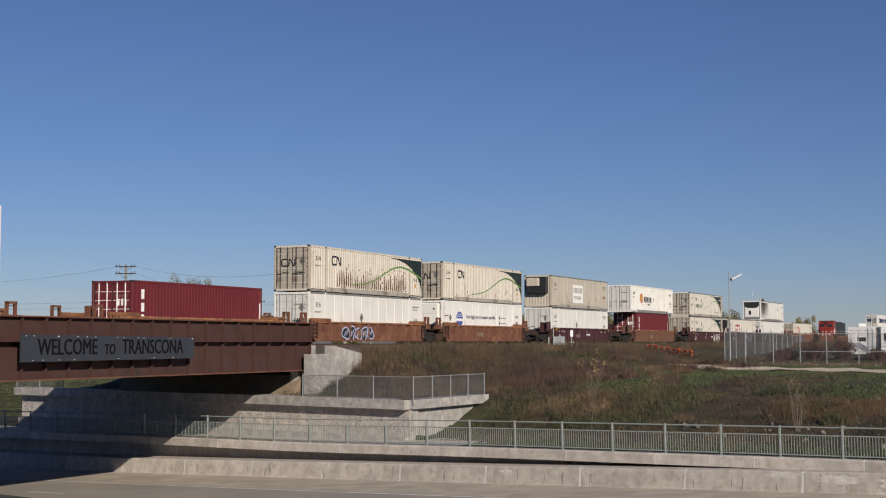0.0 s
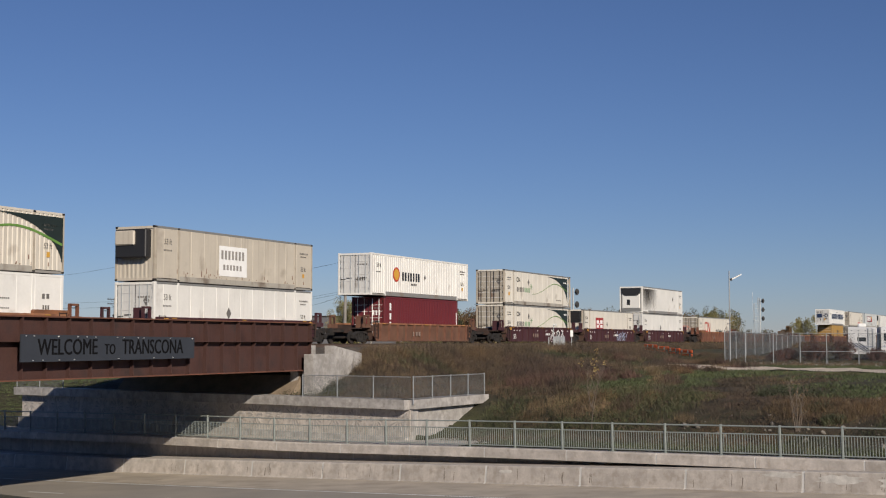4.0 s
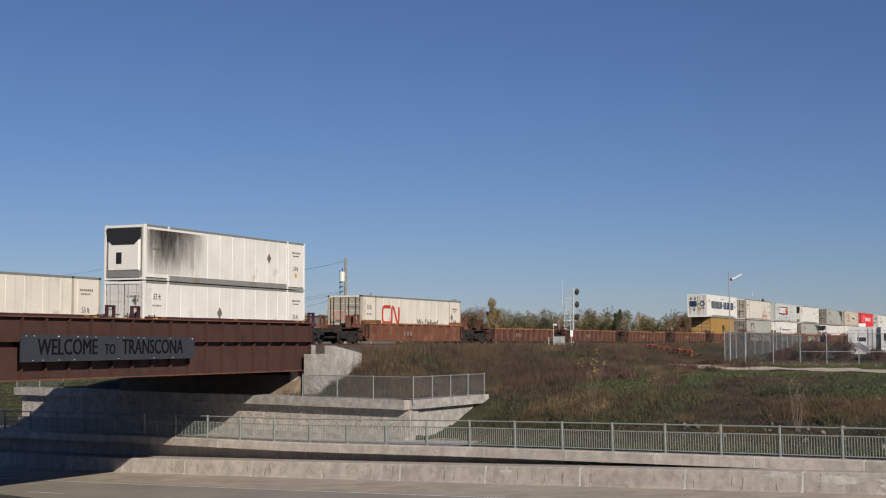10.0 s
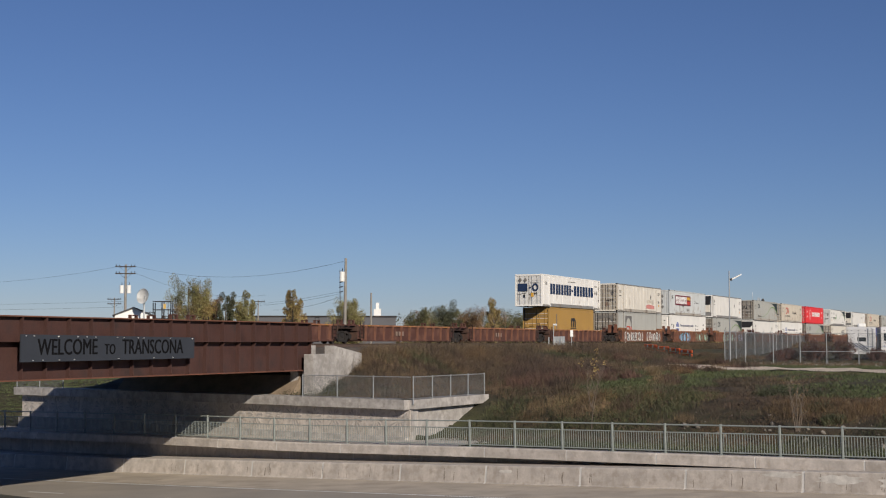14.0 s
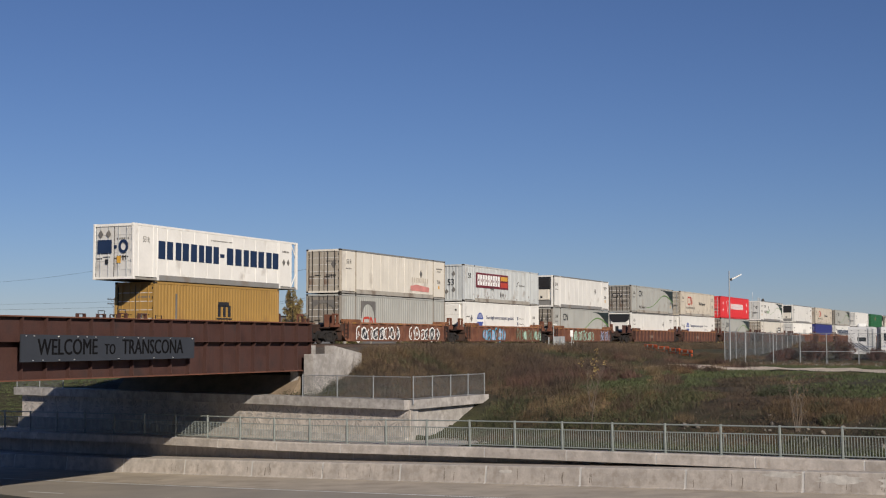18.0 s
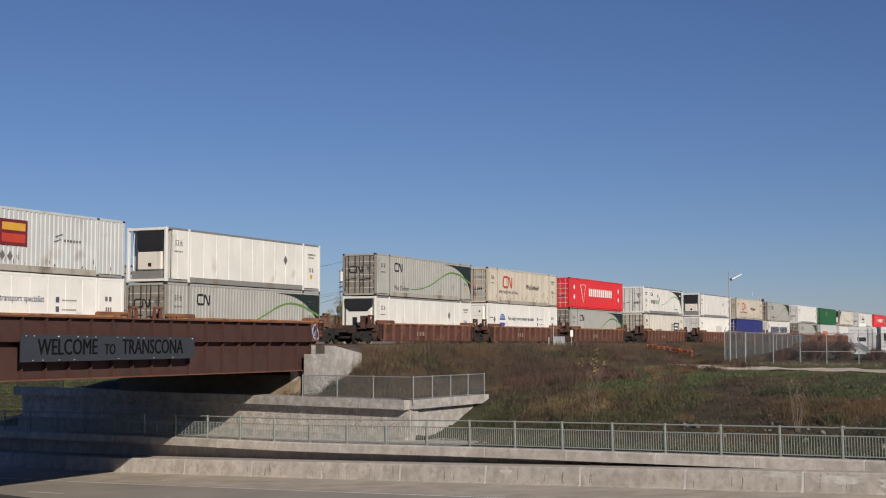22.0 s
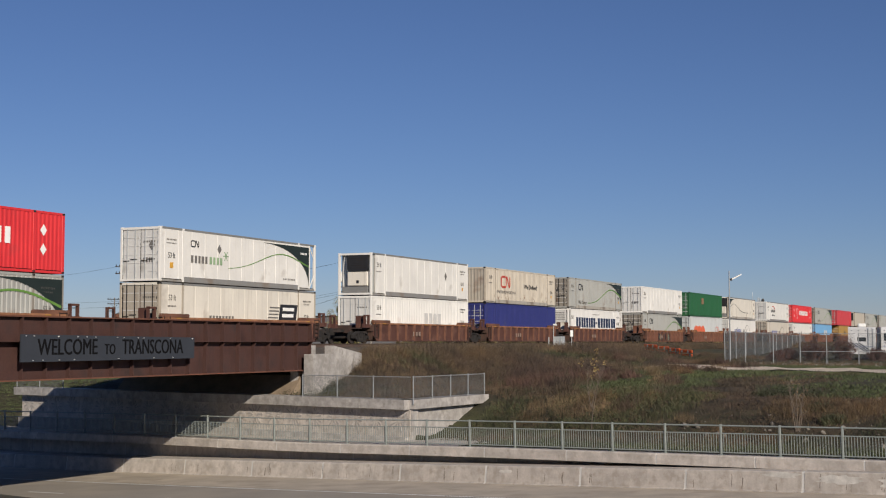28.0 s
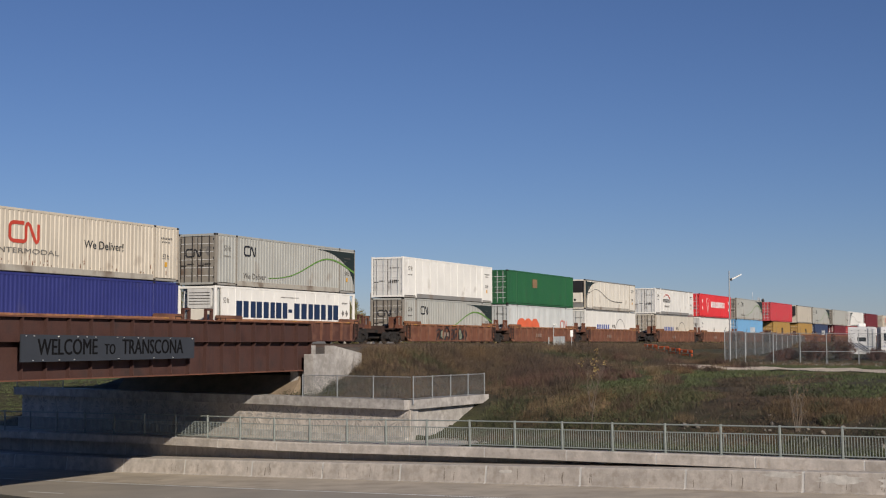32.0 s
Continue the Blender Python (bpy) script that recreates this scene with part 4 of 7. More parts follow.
def leaf_mat(name, base, spread_v=0.35, hue=0.03, patchy=1.0):
    m = bpy.data.materials.new(name)
    m.use_nodes = True
    N, K = m.node_tree.nodes, m.node_tree.links.new
    bs = N["Principled BSDF"]
    bs.inputs["Roughness"].default_value = 0.75
    g = N.new("ShaderNodeNewGeometry")
    hs = N.new("ShaderNodeHueSaturation")
    co, nz, mr = N.new("ShaderNodeTexCoord"), N.new("ShaderNodeTexNoise"), N.new("ShaderNodeMapRange")
    nz.inputs["Scale"].default_value, nz.inputs["Detail"].default_value = 0.16, 6
    K(co.outputs["Object"], nz.inputs["Vector"])
    K(nz.outputs["Fac"], mr.inputs[0])
    for i, v in enumerate((0.32, 0.68, 0.5 - 0.5 * patchy, 0.5 + 0.5 * patchy)):
        mr.inputs[i + 1].default_value = v
    mx = N.new("ShaderNodeMix")
    mx.data_type = "RGBA"
    mx.inputs[6].default_value, mx.inputs[7].default_value = tuple(c * k for c, k in zip(base, (0.62, 0.66, 0.7))) + (1,), tuple(c * k for c, k in zip(base, (1.5, 1.38, 1.25))) + (1,)
    K(mr.outputs[0], mx.inputs[0])
    clump = N.new("ShaderNodeTexNoise")
    clump.inputs["Scale"].default_value, clump.inputs["Detail"].default_value = 1.1, 4
    K(co.outputs["Object"], clump.inputs["Vector"])
    cr = N.new("ShaderNodeMapRange")
    for i, v in enumerate((0.3, 0.7, 1 - 0.4 * patchy, 1 + 0.4 * patchy)):
        cr.inputs[i + 1].default_value = v
    K(clump.outputs["Fac"], cr.inputs[0])
    cm = N.new("ShaderNodeVectorMath")
    cm.operation = "SCALE"
    K(mx.outputs[2], cm.inputs[0])
    K(cr.outputs[0], cm.inputs["Scale"])
    K(cm.outputs[0], hs.inputs["Color"])
    for out, lo, hi in (("Value", 1 - spread_v, 1 + spread_v), ("Hue", 0.5 - hue, 0.5 + hue)):
        r = N.new("ShaderNodeMapRange")
        r.inputs[3].default_value, r.inputs[4].default_value = lo, hi
        K(g.outputs["Random Per Island"], r.inputs[0])
        K(r.outputs[0], hs.inputs[out])
    K(hs.outputs[0], bs.inputs["Base Color"])
    return m


L_BROWN = leaf_mat("dry_brown_weeds", (0.08, 0.057, 0.037), 0.25, 0.015)
L_DARK = leaf_mat("dark_dead_stalks", (0.052, 0.036, 0.028), 0.25, 0.015)
L_GREEN = leaf_mat("green_grass", (0.05, 0.056, 0.026), 0.18, 0.02)
L_STRAW = leaf_mat("straw_grass", (0.135, 0.1, 0.058), 0.25, 0.015)
L_OCHRE = leaf_mat("ochre_brush_twigs", (0.105, 0.069, 0.037), 0.25, 0.015)
L_LAWN = leaf_mat("short_green_lawn", (0.06, 0.078, 0.031), 0.12, 0.01, 0.4)
L_RED = leaf_mat("red_brown_twigs", (0.075, 0.043, 0.036), 0.35)
L_TREE = [leaf_mat("yellow_green_leaves", (0.205, 0.187, 0.078), 0.22), leaf_mat("green_leaves", (0.115, 0.108, 0.048), 0.2), leaf_mat("dark_green_leaves", (0.07, 0.074, 0.037), 0.2),
          leaf_mat("golden_leaves", (0.27, 0.2, 0.08), 0.25), leaf_mat("russet_leaves", (0.155, 0.095, 0.05), 0.25)]
M_BARK = mat("grey_bark", (0.11, 0.09, 0.075), 0.9, vary=0.25, fine=10, bump=0.4)


def blades(name, spots, material, label, rng, per=7, width=0.035, spread_r=0.18, lean=0.35):
    """Tufts of thin blades at (x, y, z, height)."""
    sp = np.array(spots)
    n = len(sp) * per
    base = np.repeat(sp, per, axis=0)
    ang = rng.random(n) * 2 * np.pi
    off = rng.random(n) ** 0.5 * spread_r
    x, y, z = base[:, 0] + np.cos(ang) * off, base[:, 1] + np.sin(ang) * off, base[:, 2] - 0.03
    h = base[:, 3] * (0.5 + 0.6 * rng.random(n))
    a2 = rng.random(n) * 2 * np.pi
    w = width * (0.6 + 0.8 * rng.random(n))
    dx, dy = np.cos(a2) * w / 2, np.sin(a2) * w / 2
    a3 = rng.random(n) * 2 * np.pi
    ln = h * lean * rng.random(n)
    v = np.empty((n, 3, 3))
    v[:, 0] = np.stack([x - dx, y - dy, z], 1)
    v[:, 1] = np.stack([x + dx, y + dy, z], 1)
    v[:, 2] = np.stack([x + np.cos(a3) * ln, y + np.sin(a3) * ln, z + h], 1)
    me = bpy.data.meshes.new(name)
    me.vertices.add(n * 3)
    me.vertices.foreach_set("co", v.reshape(-1))
    me.loops.add(n * 3)
    me.loops.foreach_set("vertex_index", np.arange(n * 3))
    me.polygons.add(n)
    me.polygons.foreach_set("loop_start", np.arange(0, n * 3, 3))
    me.update()
    me.validate()
    ob = part(name, me, material, None, label)
    return tagged(ob, "", "grass", kind="stuff")


# patches of one growth on the bank: place along and across the road, half sizes, kind, height
ZONES = [(-44.0, 66.0, 3.0, 4.0, "red", 0.75), (-50.0, 69.0, 4.5, 6.0, "brown", 0.6), (-24.3, 57.8, 3.2, 1.9, "ochre", 0.42), (-20.5, 57.0, 2.2, 1.2, "ochre", 0.35),
         (-37.2, 57.0, 2.2, 2.2, "straw", 0.35), (-34.2, 58.0, 3.6, 4.4, "green", 0.3), (-40.5, 56.0, 2.6, 2.0, "green", 0.3), (-28.8, 57.5, 3.4, 3.6, "soil", 0.1),
         (-19.0, 60.0, 4.0, 2.2, "soil", 0.1), (-27.5, 62.5, 2.2, 1.2, "green", 0.25), (-47.5, 76.0, 3.5, 3.0, "straw", 0.3)]


def build_weeds():
    rng = np.random.default_rng(5)
    kinds = {"brown": [], "dark": [], "green": [], "straw": [], "lawn": [], "red": [], "ochre": [], "soil": []}

    def sow(n, a0, a1, w0, w1, tall):
        for a, w, r, q in zip(rng.uniform(a0, a1, n), rng.uniform(w0, w1, n), rng.random(n), rng.random(n)):
            x, y = road_xy(a, w)
            off = NV.x * x + NV.y * y
            s = TV.x * x + TV.y * y
            if -58.5 < off < -38.0 + 0.5 * BEND * max(s - 60, 0) ** 2 or (w < 51.2 and off < -28.0):
                continue
            if -30.2 < off < -27.6 and w < 58.5:
                continue
            z = ground_z(x, y)
            k1 = noise.noise((x * 0.10, y * 0.10, 1.7))
            k2 = noise.noise((x * 0.33, y * 0.33, 8.2))
            # weeds stand tallest on the railway bank; the flat beyond the slope is mown green
            bankness = smooth(-12.0, -24.0, off - 0.10 * (w - 60))
            flat = smooth(60.5, 63.5, w + 2.5 * k2) * smooth(-27.0, -23.0, off + 3 * k1) * smooth(108.0, 100.0, w)
            gravel = x > 13.6 and -0.5 < y + 1.243 * (x - 14.0) - 93.4 < 12.2 * min(1.0, 0.35 + 0.22 * (x - 14.0))
            h = (0.16 + 0.30 * bankness + 0.22 * q * q) * tall * (0.6 + 1.1 * max(0.0, k2))
            h *= 1.0 - 0.5 * smooth(-30.0, -22.0, off) * smooth(92.0, 98.0, w)
            if off < -58.5:
                kinds["lawn"].append((x, y, z, 0.06 + 0.06 * q))
                continue
            if gravel or (21.5 < x < 46 and 102 < y < 113 and r < 0.5):
                continue
            if 21.5 < x < 46 and 102 < y < 113:
                kinds["straw" if q < 0.6 else "brown"].append((x, y, z, 0.12 + 0.2 * q))
                continue
            zone = None
            for za, zw, ra, rw, name, tall_z in ZONES:
                if ((a - za) / ra) ** 2 + ((w - zw) / rw) ** 2 + 0.9 * k2 + 0.5 * (q - 0.5) < 1.0:
                    zone = name
                    h = h * 0.4 + tall_z * (0.45 + 0.55 * r)
                    break
            if zone and r * 7.3 % 1.0 < 0.72:
                kinds[zone].append((x, y, z, h))
                continue
            if r < flat * 0.97 and k1 + 0.5 * k2 > -0.45:
                kinds["lawn"].append((x, y, z, 0.10 + 0.08 * q))
            elif k1 + 0.9 * k2 + 0.35 * (r - 0.5) > 0.16:
                kinds["green"].append((x, y, z, h * 0.7))
            elif r < 0.52:
                kinds["brown"].append((x, y, z, h))
            elif r < 0.8:
                kinds["dark"].append((x, y, z, h * 0.95))
            else:
                kinds["straw"].append((x, y, z, h * 0.8))
    sow(26000, -58, 22, 50.7, 66, 0.8)
    sow(22000, -60, 26, 66, 90, 0.9)
    sow(9000, -60, 60, 90, 125, 0.75)
    sow(7000, -58, -28, 90, 125, 0.9)
    sow(5000, -40, 120, 125, 190, 1.5)
    sow(5000, -100, -72, 50.7, 80, 0.5)
    # grass on the verge behind the railing
    for a, w, q, r in zip(rng.uniform(-36.4, 20, 3600), rng.uniform(47.6, 51.0, 3600), rng.random(3600), rng.random(3600)):
        x, y = road_xy(a, w)
        kinds["lawn" if r < 0.55 else "green" if r < 0.8 else "brown"].append((x, y, walk_z(a), (0.1 + 0.16 * q) * (0.5 + 0.5 * smooth(47.4, 49.5, w))))
    for ca, cw, rad in ((-48.0, 70.0, 2.2), (-46.0, 67.0, 1.8), (-50.0, 73.0, 2.0), (-44.5, 70.5, 1.4), (-16.5, 57.5, 1.6), (-13.0, 58.5, 1.3)):
        for r, t, q in zip(rng.random(260), rng.random(260) * 6.2832, rng.random(260)):
            x, y = road_xy(ca + rad * r ** 0.5 * math.cos(t), cw + rad * r ** 0.5 * math.sin(t))
            kinds["dark" if cw > 60 else "straw"].append((x, y, ground_z(x, y), (0.5 + 0.6 * q) * (1.1 - 0.6 * r)))
    # the mown slope beyond the bridge
    far_rng = np.random.default_rng(29)
    for a, w, q in zip(far_rng.uniform(-92, -72, 9000), far_rng.uniform(51.0, 76, 9000), far_rng.random(9000)):
        x, y = road_xy(a, w)
        if NV.x * x + NV.y * y < -58.5:
            kinds["lawn"].append((x, y, ground_z(x, y), 0.05 + 0.06 * q))
    # clumps of taller growth all over the bank
    clump_rng = np.random.default_rng(17)
    for _ in range(330):
        ca, cw = clump_rng.uniform(-56, 4), clump_rng.uniform(52.5, 96)
        cx, cy = road_xy(ca, cw)
        off = NV.x * cx + NV.y * cy
        if off < -35.5 or (off > -20 and cw > 62) or (off < -27 and cw < 58):
            continue
        rad, tall = clump_rng.uniform(0.3, 0.95), clump_rng.uniform(0.45, 1.0)
        kind = ("brown", "straw", "dark", "red", "ochre")[int(clump_rng.integers(0, 5))] if off < -15 else ("green", "straw", "ochre")[int(clump_rng.integers(0, 3))]
        tall *= 1.0 if off < -18 else 0.55
        for r, t, q in zip(clump_rng.random(46), clump_rng.random(46) * 6.2832, clump_rng.random(46)):
            x, y = cx + rad * r ** 0.5 * math.cos(t), cy + rad * r ** 0.5 * math.sin(t)
            kinds[kind].append((x, y, ground_z(x, y), tall * (0.5 + 0.5 * q) * (1.1 - 0.7 * r)))
    # taller weeds round the barricades and on the shoulder of the near track
    for a, w, q, r in zip(rng.uniform(-66, -38, 2200), rng.uniform(84, 100, 2200), rng.random(2200), rng.random(2200)):
        x, y = road_xy(a, w)
        if -36 < NV.x * x + NV.y * y < -29.5:
            kinds["brown" if r < 0.6 else "dark"].append((x, y, ground_z(x, y), 0.5 + 0.5 * q))
    for sx, q, r, e in zip(rng.uniform(66, 240, 5200), rng.random(5200), rng.random(5200), rng.random(5200)):
        x, y = rail_xy(sx, -38.2 + 3.2 * e)
        kinds["brown" if r < 0.45 else "dark" if r < 0.65 else "straw"].append((x, y, ground_z(x, y), 0.45 + 0.4 * q))
    blades("brown_weeds", kinds["brown"], L_BROWN, "dry brown weeds on the railway bank", rng, 14, 0.024, 0.34, 1.1)
    blades("dead_stalks", kinds["dark"] + kinds["soil"], L_DARK, "dark dead weed stalks on the bank", rng, 13, 0.022, 0.32, 1.1)
    blades("green_weeds", kinds["green"], L_GREEN, "green leafy weeds on the bank", rng, 9, 0.04, 0.34, 1.2)
    blades("straw_grass", kinds["straw"], L_STRAW, "straw-coloured dry grass", rng, 12, 0.02, 0.28, 1.0)
    blades("ochre_brush", kinds["ochre"], L_OCHRE, "ochre dry brush on the slope", rng, 22, 0.014, 0.4, 1.2)
    for nm, rows, m, n, sz, text in (("leafy_weeds", kinds["green"], L_GREEN, 7, 0.036, "green weed leaves on the bank"), ("dry_seed_heads", kinds["brown"][::2], L_BROWN, 8, 0.03, "dry brown seed heads of weeds")):
        cents = [(Vector((x, y, z + hh * 0.62)), 0.1 + hh * 0.42) for x, y, z, hh in rows]
        tagged(part(nm, leaves(cents, 31, n, sz), m, None, text), "", "weeds", kind="stuff")
    blades("mown_grass", kinds["lawn"], L_LAWN, "short green grass on the flat", rng, 10, 0.062, 0.5, 1.2)
    blades("red_brown_brush", kinds["red"], L_RED, "dark red-brown dry brush on the bank", rng, 16, 0.02, 0.34, 0.9)


def leaves(centres, seed, per, size):
    """A mesh of many small leaves scattered round the given (centre, radius) pairs."""
    rng = np.random.default_rng(seed)
    n = len(centres) * per
    me = bpy.data.meshes.new("leaves")
    if not n:
        return me
    c = np.repeat(np.array([tuple(p) for p, _ in centres]), per, axis=0)
    rad = np.repeat(np.array([r for _, r in centres]), per)
    d = rng.normal(size=(n, 3))
    d /= np.linalg.norm(d, axis=1)[:, None]
    d *= (0.85, 0.85, 1.2)
    p = c + d * (rad * rng.random(n) ** 0.4)[:, None]
    u = rng.normal(size=(n, 3))
    u /= np.linalg.norm(u, axis=1)[:, None]
    v = np.cross(u, rng.normal(size=(n, 3)))
    v /= np.linalg.norm(v, axis=1)[:, None]
    k = (size * (0.6 + 0.8 * rng.random(n)))[:, None]
    u, v = u * k, v * k * 0.55
    q = np.stack([p - u, p + v * 0.9, p + u, p - v], 1)
    me.vertices.add(n * 4)
    me.vertices.foreach_set("co", q.reshape(-1))
    me.loops.add(n * 4)
    me.loops.foreach_set("vertex_index", np.arange(n * 4))
    me.polygons.add(n)
    me.polygons.foreach_set("loop_start", np.arange(0, n * 4, 4))
    me.update()
    me.validate()
    return me


def tree(x, y, h, wide, leaf, label, seed, bare=0.0, size=0.22, per=34, low=0.06):
    rng = random.Random(seed)
    z = ground_z(x, y) - 0.1
    root = thing("tree", pose(x, y, z), label, "tree", "trees beyond the tracks")
    tr = bmesh.new()
    tube(tr, (0, 0, 0), (0.1, 0, h * 0.45), h * 0.022 + 0.03, h * 0.014 + 0.015, 7)
    tube(tr, (0.1, 0, h * 0.44), (0, 0.1, h * 0.9), h * 0.014 + 0.015, 0.015, 6)
    part("trunk", tr, M_BARK, root)
    lb, cents = bmesh.new(), []
    n = 26
    for i in range(n):
        f = low + (0.92 - low) * (i + rng.random()) / n
        t = rng.random() * 6.2832
        reach = wide / 2 * math.sin(min(1.0, (1.08 - f) * 1.9)) ** 0.7 * (0.55 + 0.6 * rng.random())
        p = Vector((0.1, 0, h * f * 0.62))
        q = Vector((math.cos(t) * reach, math.sin(t) * reach, h * min(1.0, f + 0.16 * rng.random() ** 2)))
        tube(lb, p, q, 0.012 * h * (1.1 - f) + 0.01, 0.01, 5)
        for k in (0.55, 0.8, 1.0):
            if rng.random() > bare:
                cents.append((p.lerp(q, k) + Vector((rng.gauss(0, 0.1), rng.gauss(0, 0.1), rng.gauss(0, 0.15))) * wide * 0.25, wide * (0.085 + 0.09 * rng.random())))
        for _ in range(2):
            m = p.lerp(q, 0.5 + 0.4 * rng.random())
            tube(lb, m, m + Vector((rng.gauss(0, 0.5), rng.gauss(0, 0.5), 0.5 + rng.random())) * h * 0.09, 0.015, 0.006, 4)
    part("limbs", lb, M_BARK, root)
    part("crown", leaves(cents, seed, per, size), leaf, root)
    return root


def build_trees():
    Y, G, D, O, R = L_TREE
    spec = [  # bearing, distance, height over the eye, breadth, leaf, label, bare
        (-0.1862, 178, 9.3, 4.2, Y, "ragged yellow-green tree with bare top twigs", 0.12),
        (-0.1775, 180, 8.2, 3.4, O, "tawny golden tree among others", 0.1),
        (-0.1685, 182, 7.0, 3.2, R, "thin tree with russet leaves", 0.15),
        (-0.1590, 176, 6.6, 2.2, D, "small dark green conifer-like tree", 0.05),
        (-0.2010, 175, 6.8, 2.8, R, "nearly bare small tree with twigs", 0.93),
        (-0.1433, 180, 7.0, 2.5, Y, "narrow yellow-green tree with dense leaves", 0.0),
        (-0.1099, 180, 7.9, 2.5, O, "narrow golden tree by itself", 0.0),
        (-0.0702, 185, 6.5, 3.8, Y, "round yellow-green tree beside a pole", 0.0),
        (-0.0160, 300, 8.0, 7.5, G, "green tree in the tree belt", 0.1),
        (0.0030, 300, 9.2, 6.0, D, "dark green tree in the tree belt", 0.1),
        (0.0210, 305, 7.6, 7.0, R, "russet tree in the tree belt", 0.15),
        (0.0364, 290, 10.2, 3.4, O, "slender pale golden tree above the belt", 0.15),
        (0.0550, 310, 6.3, 8.0, G, "green tree in the tree belt", 0.1),
        (0.0720, 320, 6.2, 7.5, D, "dark green tree in the tree belt", 0.1),
        (0.1085, 330, 6.6, 6.0, G, "green tree in the tree belt", 0.1),
        (0.1255, 320, 8.0, 4.4, D, "dark green tree above the belt", 0.05),
        (0.1500, 330, 5.2, 6.5, G, "green tree in the tree belt", 0.1),
        (0.1780, 300, 6.2, 7.0, R, "bare-topped russet tree beyond the tracks", 0.35),
        (0.1985, 270, 6.5, 6.4, Y, "bushy golden-green tree by the tracks", 0.0),
        (0.1925, 272, 6.0, 4.0, D, "dark green bushy tree by the tracks", 0.0),
        (0.2640, 330, 6.4, 6.0, Y, "sparse yellow-green tree beyond the signal", 0.35),
        (0.2500, 340, 4.6, 4.0, R, "thin russet tree beyond the signal", 0.4),
    ]
    for i, (b, d, top, wide, leaf, label, bare) in enumerate(spec):
        x, y = far_xy(b, d)
        tree(x, y, (EYE_Z + top - ground_z(x, y)) * 0.93, wide * (1.5 if d < 200 else 1.3), leaf, label, 40 + i, bare, size=0.00039 * d, per=330 if d < 200 else 210, low=0.16 if d < 200 else 0.06)
    # saplings on the slope
    for b, d, h, wide, leaf, label, seed in ((0.1078, 62.4, 3.55, 1.7, O, "thin sapling with a few yellow leaves", 3), (0.2565, 57.7, 2.45, 0.95, R, "leafless sapling with many thin stems", 4)):
        x, y = far_xy(b, d)
        r = thing("sapling", pose(x, y, ground_z(x, y) - 0.05), label, "sapling")
        rng = random.Random(seed)
        bm, cents = bmesh.new(), []
        for k in range(3 if seed == 3 else 5):
            p, d = Vector((0.03 * k, 0, 0)), Vector((((0.02, -0.3, 0.22)[k] if seed == 3 else 0.1 * (k - 2)), rng.gauss(0, 0.08), 1)).normalized()
            if seed == 3 and k:
                p = Vector((0.02, 0, h * 0.36))
            for j in range(6):
                q = p + d * h / 6 * (1.0 if k == 0 else 0.5 if seed == 3 else 0.86)
                tube(bm, p, q, 0.022 - 0.003 * j, 0.019 - 0.003 * j, 5)
                if j > 0:
                    for _ in range(3):
                        t = rng.random() * 6.28
                        e = q + Vector((math.cos(t) * 0.3, math.sin(t) * 0.3, 0.3 + 0.25 * rng.random())) * wide * (0.9 - 0.08 * j)
                        tube(bm, q, e, 0.009, 0.004, 4)
                        if j > 2 and (seed == 4 or rng.random() < 0.6):
                            cents.append((e, 0.14))
                p, d = q, (d + Vector((rng.gauss(0, 0.08), rng.gauss(0, 0.08), 0))).normalized()
        part("stem", bm, mat("pale_bark", (0.15, 0.12, 0.095), 0.85), r)
        tagged(part("foliage", leaves(cents, seed, 9 if seed == 3 else 2, 0.045 if seed == 3 else 0.035), leaf, r), kind="stuff")
    # belt of far woods
    rng = random.Random(77)
    for leaf, shift, hh, name in ((L_TREE[1], 0, 8.4, "green"), (L_TREE[4], 12, 8.2, "russet"), (L_TREE[2], 24, 8.8, "dark")):
        cents = []
        for i in range(230):
            b = -0.31 + 0.66 * rng.random()
            d = 355 + shift + 60 * rng.random()
            lower = 0.3 if b < -0.03 or b > 0.215 else 1.0
            x, y = far_xy(b, d)
            top = EYE_Z + hh * lower * (0.62 + 0.42 * rng.random())
            zz = ground_z(x, y)
            while zz < top:
                cents.append((Vector((x + rng.gauss(0, 1.0), y, zz)), 1.0 + 0.7 * rng.random()))
                zz += 1.2
        tagged(part("far_woods", leaves(cents, 9 + shift, 78, 0.185), leaf, None, "distant belt of " + name + " autumn trees"), category="woods", kind="stuff")


def bush(x, y, h, wide, seed, label):
    rng = random.Random(seed)
    root = thing("bush", pose(x, y, ground_z(x, y) - 0.05), label, "bush", "bushes in the yard")
    bm, cents = bmesh.new(), []
    for i in range(60):
        t, r = rng.random() * 6.2832, rng.random() ** 0.6
        q = Vector((math.cos(t) * r * wide / 2, math.sin(t) * r * wide / 2, h * (1.0 - 0.45 * r * r) * (0.75 + 0.25 * rng.random())))
        p = Vector((q.x * 0.3, q.y * 0.3, 0))
        tube(bm, p, q, 0.014, 0.005, 4)
        for k in (0.35, 0.6, 0.85, 1.0):
            cents.append((p.lerp(q, k), 0.16))
    part("stems", bm, M_BARK, root)
    part("crown", leaves(cents, seed, 110, 0.022), L_BUSH, root)


L_BUSH = leaf_mat("russet_bush_twigs", (0.098, 0.05, 0.043), 0.25, 0.02)


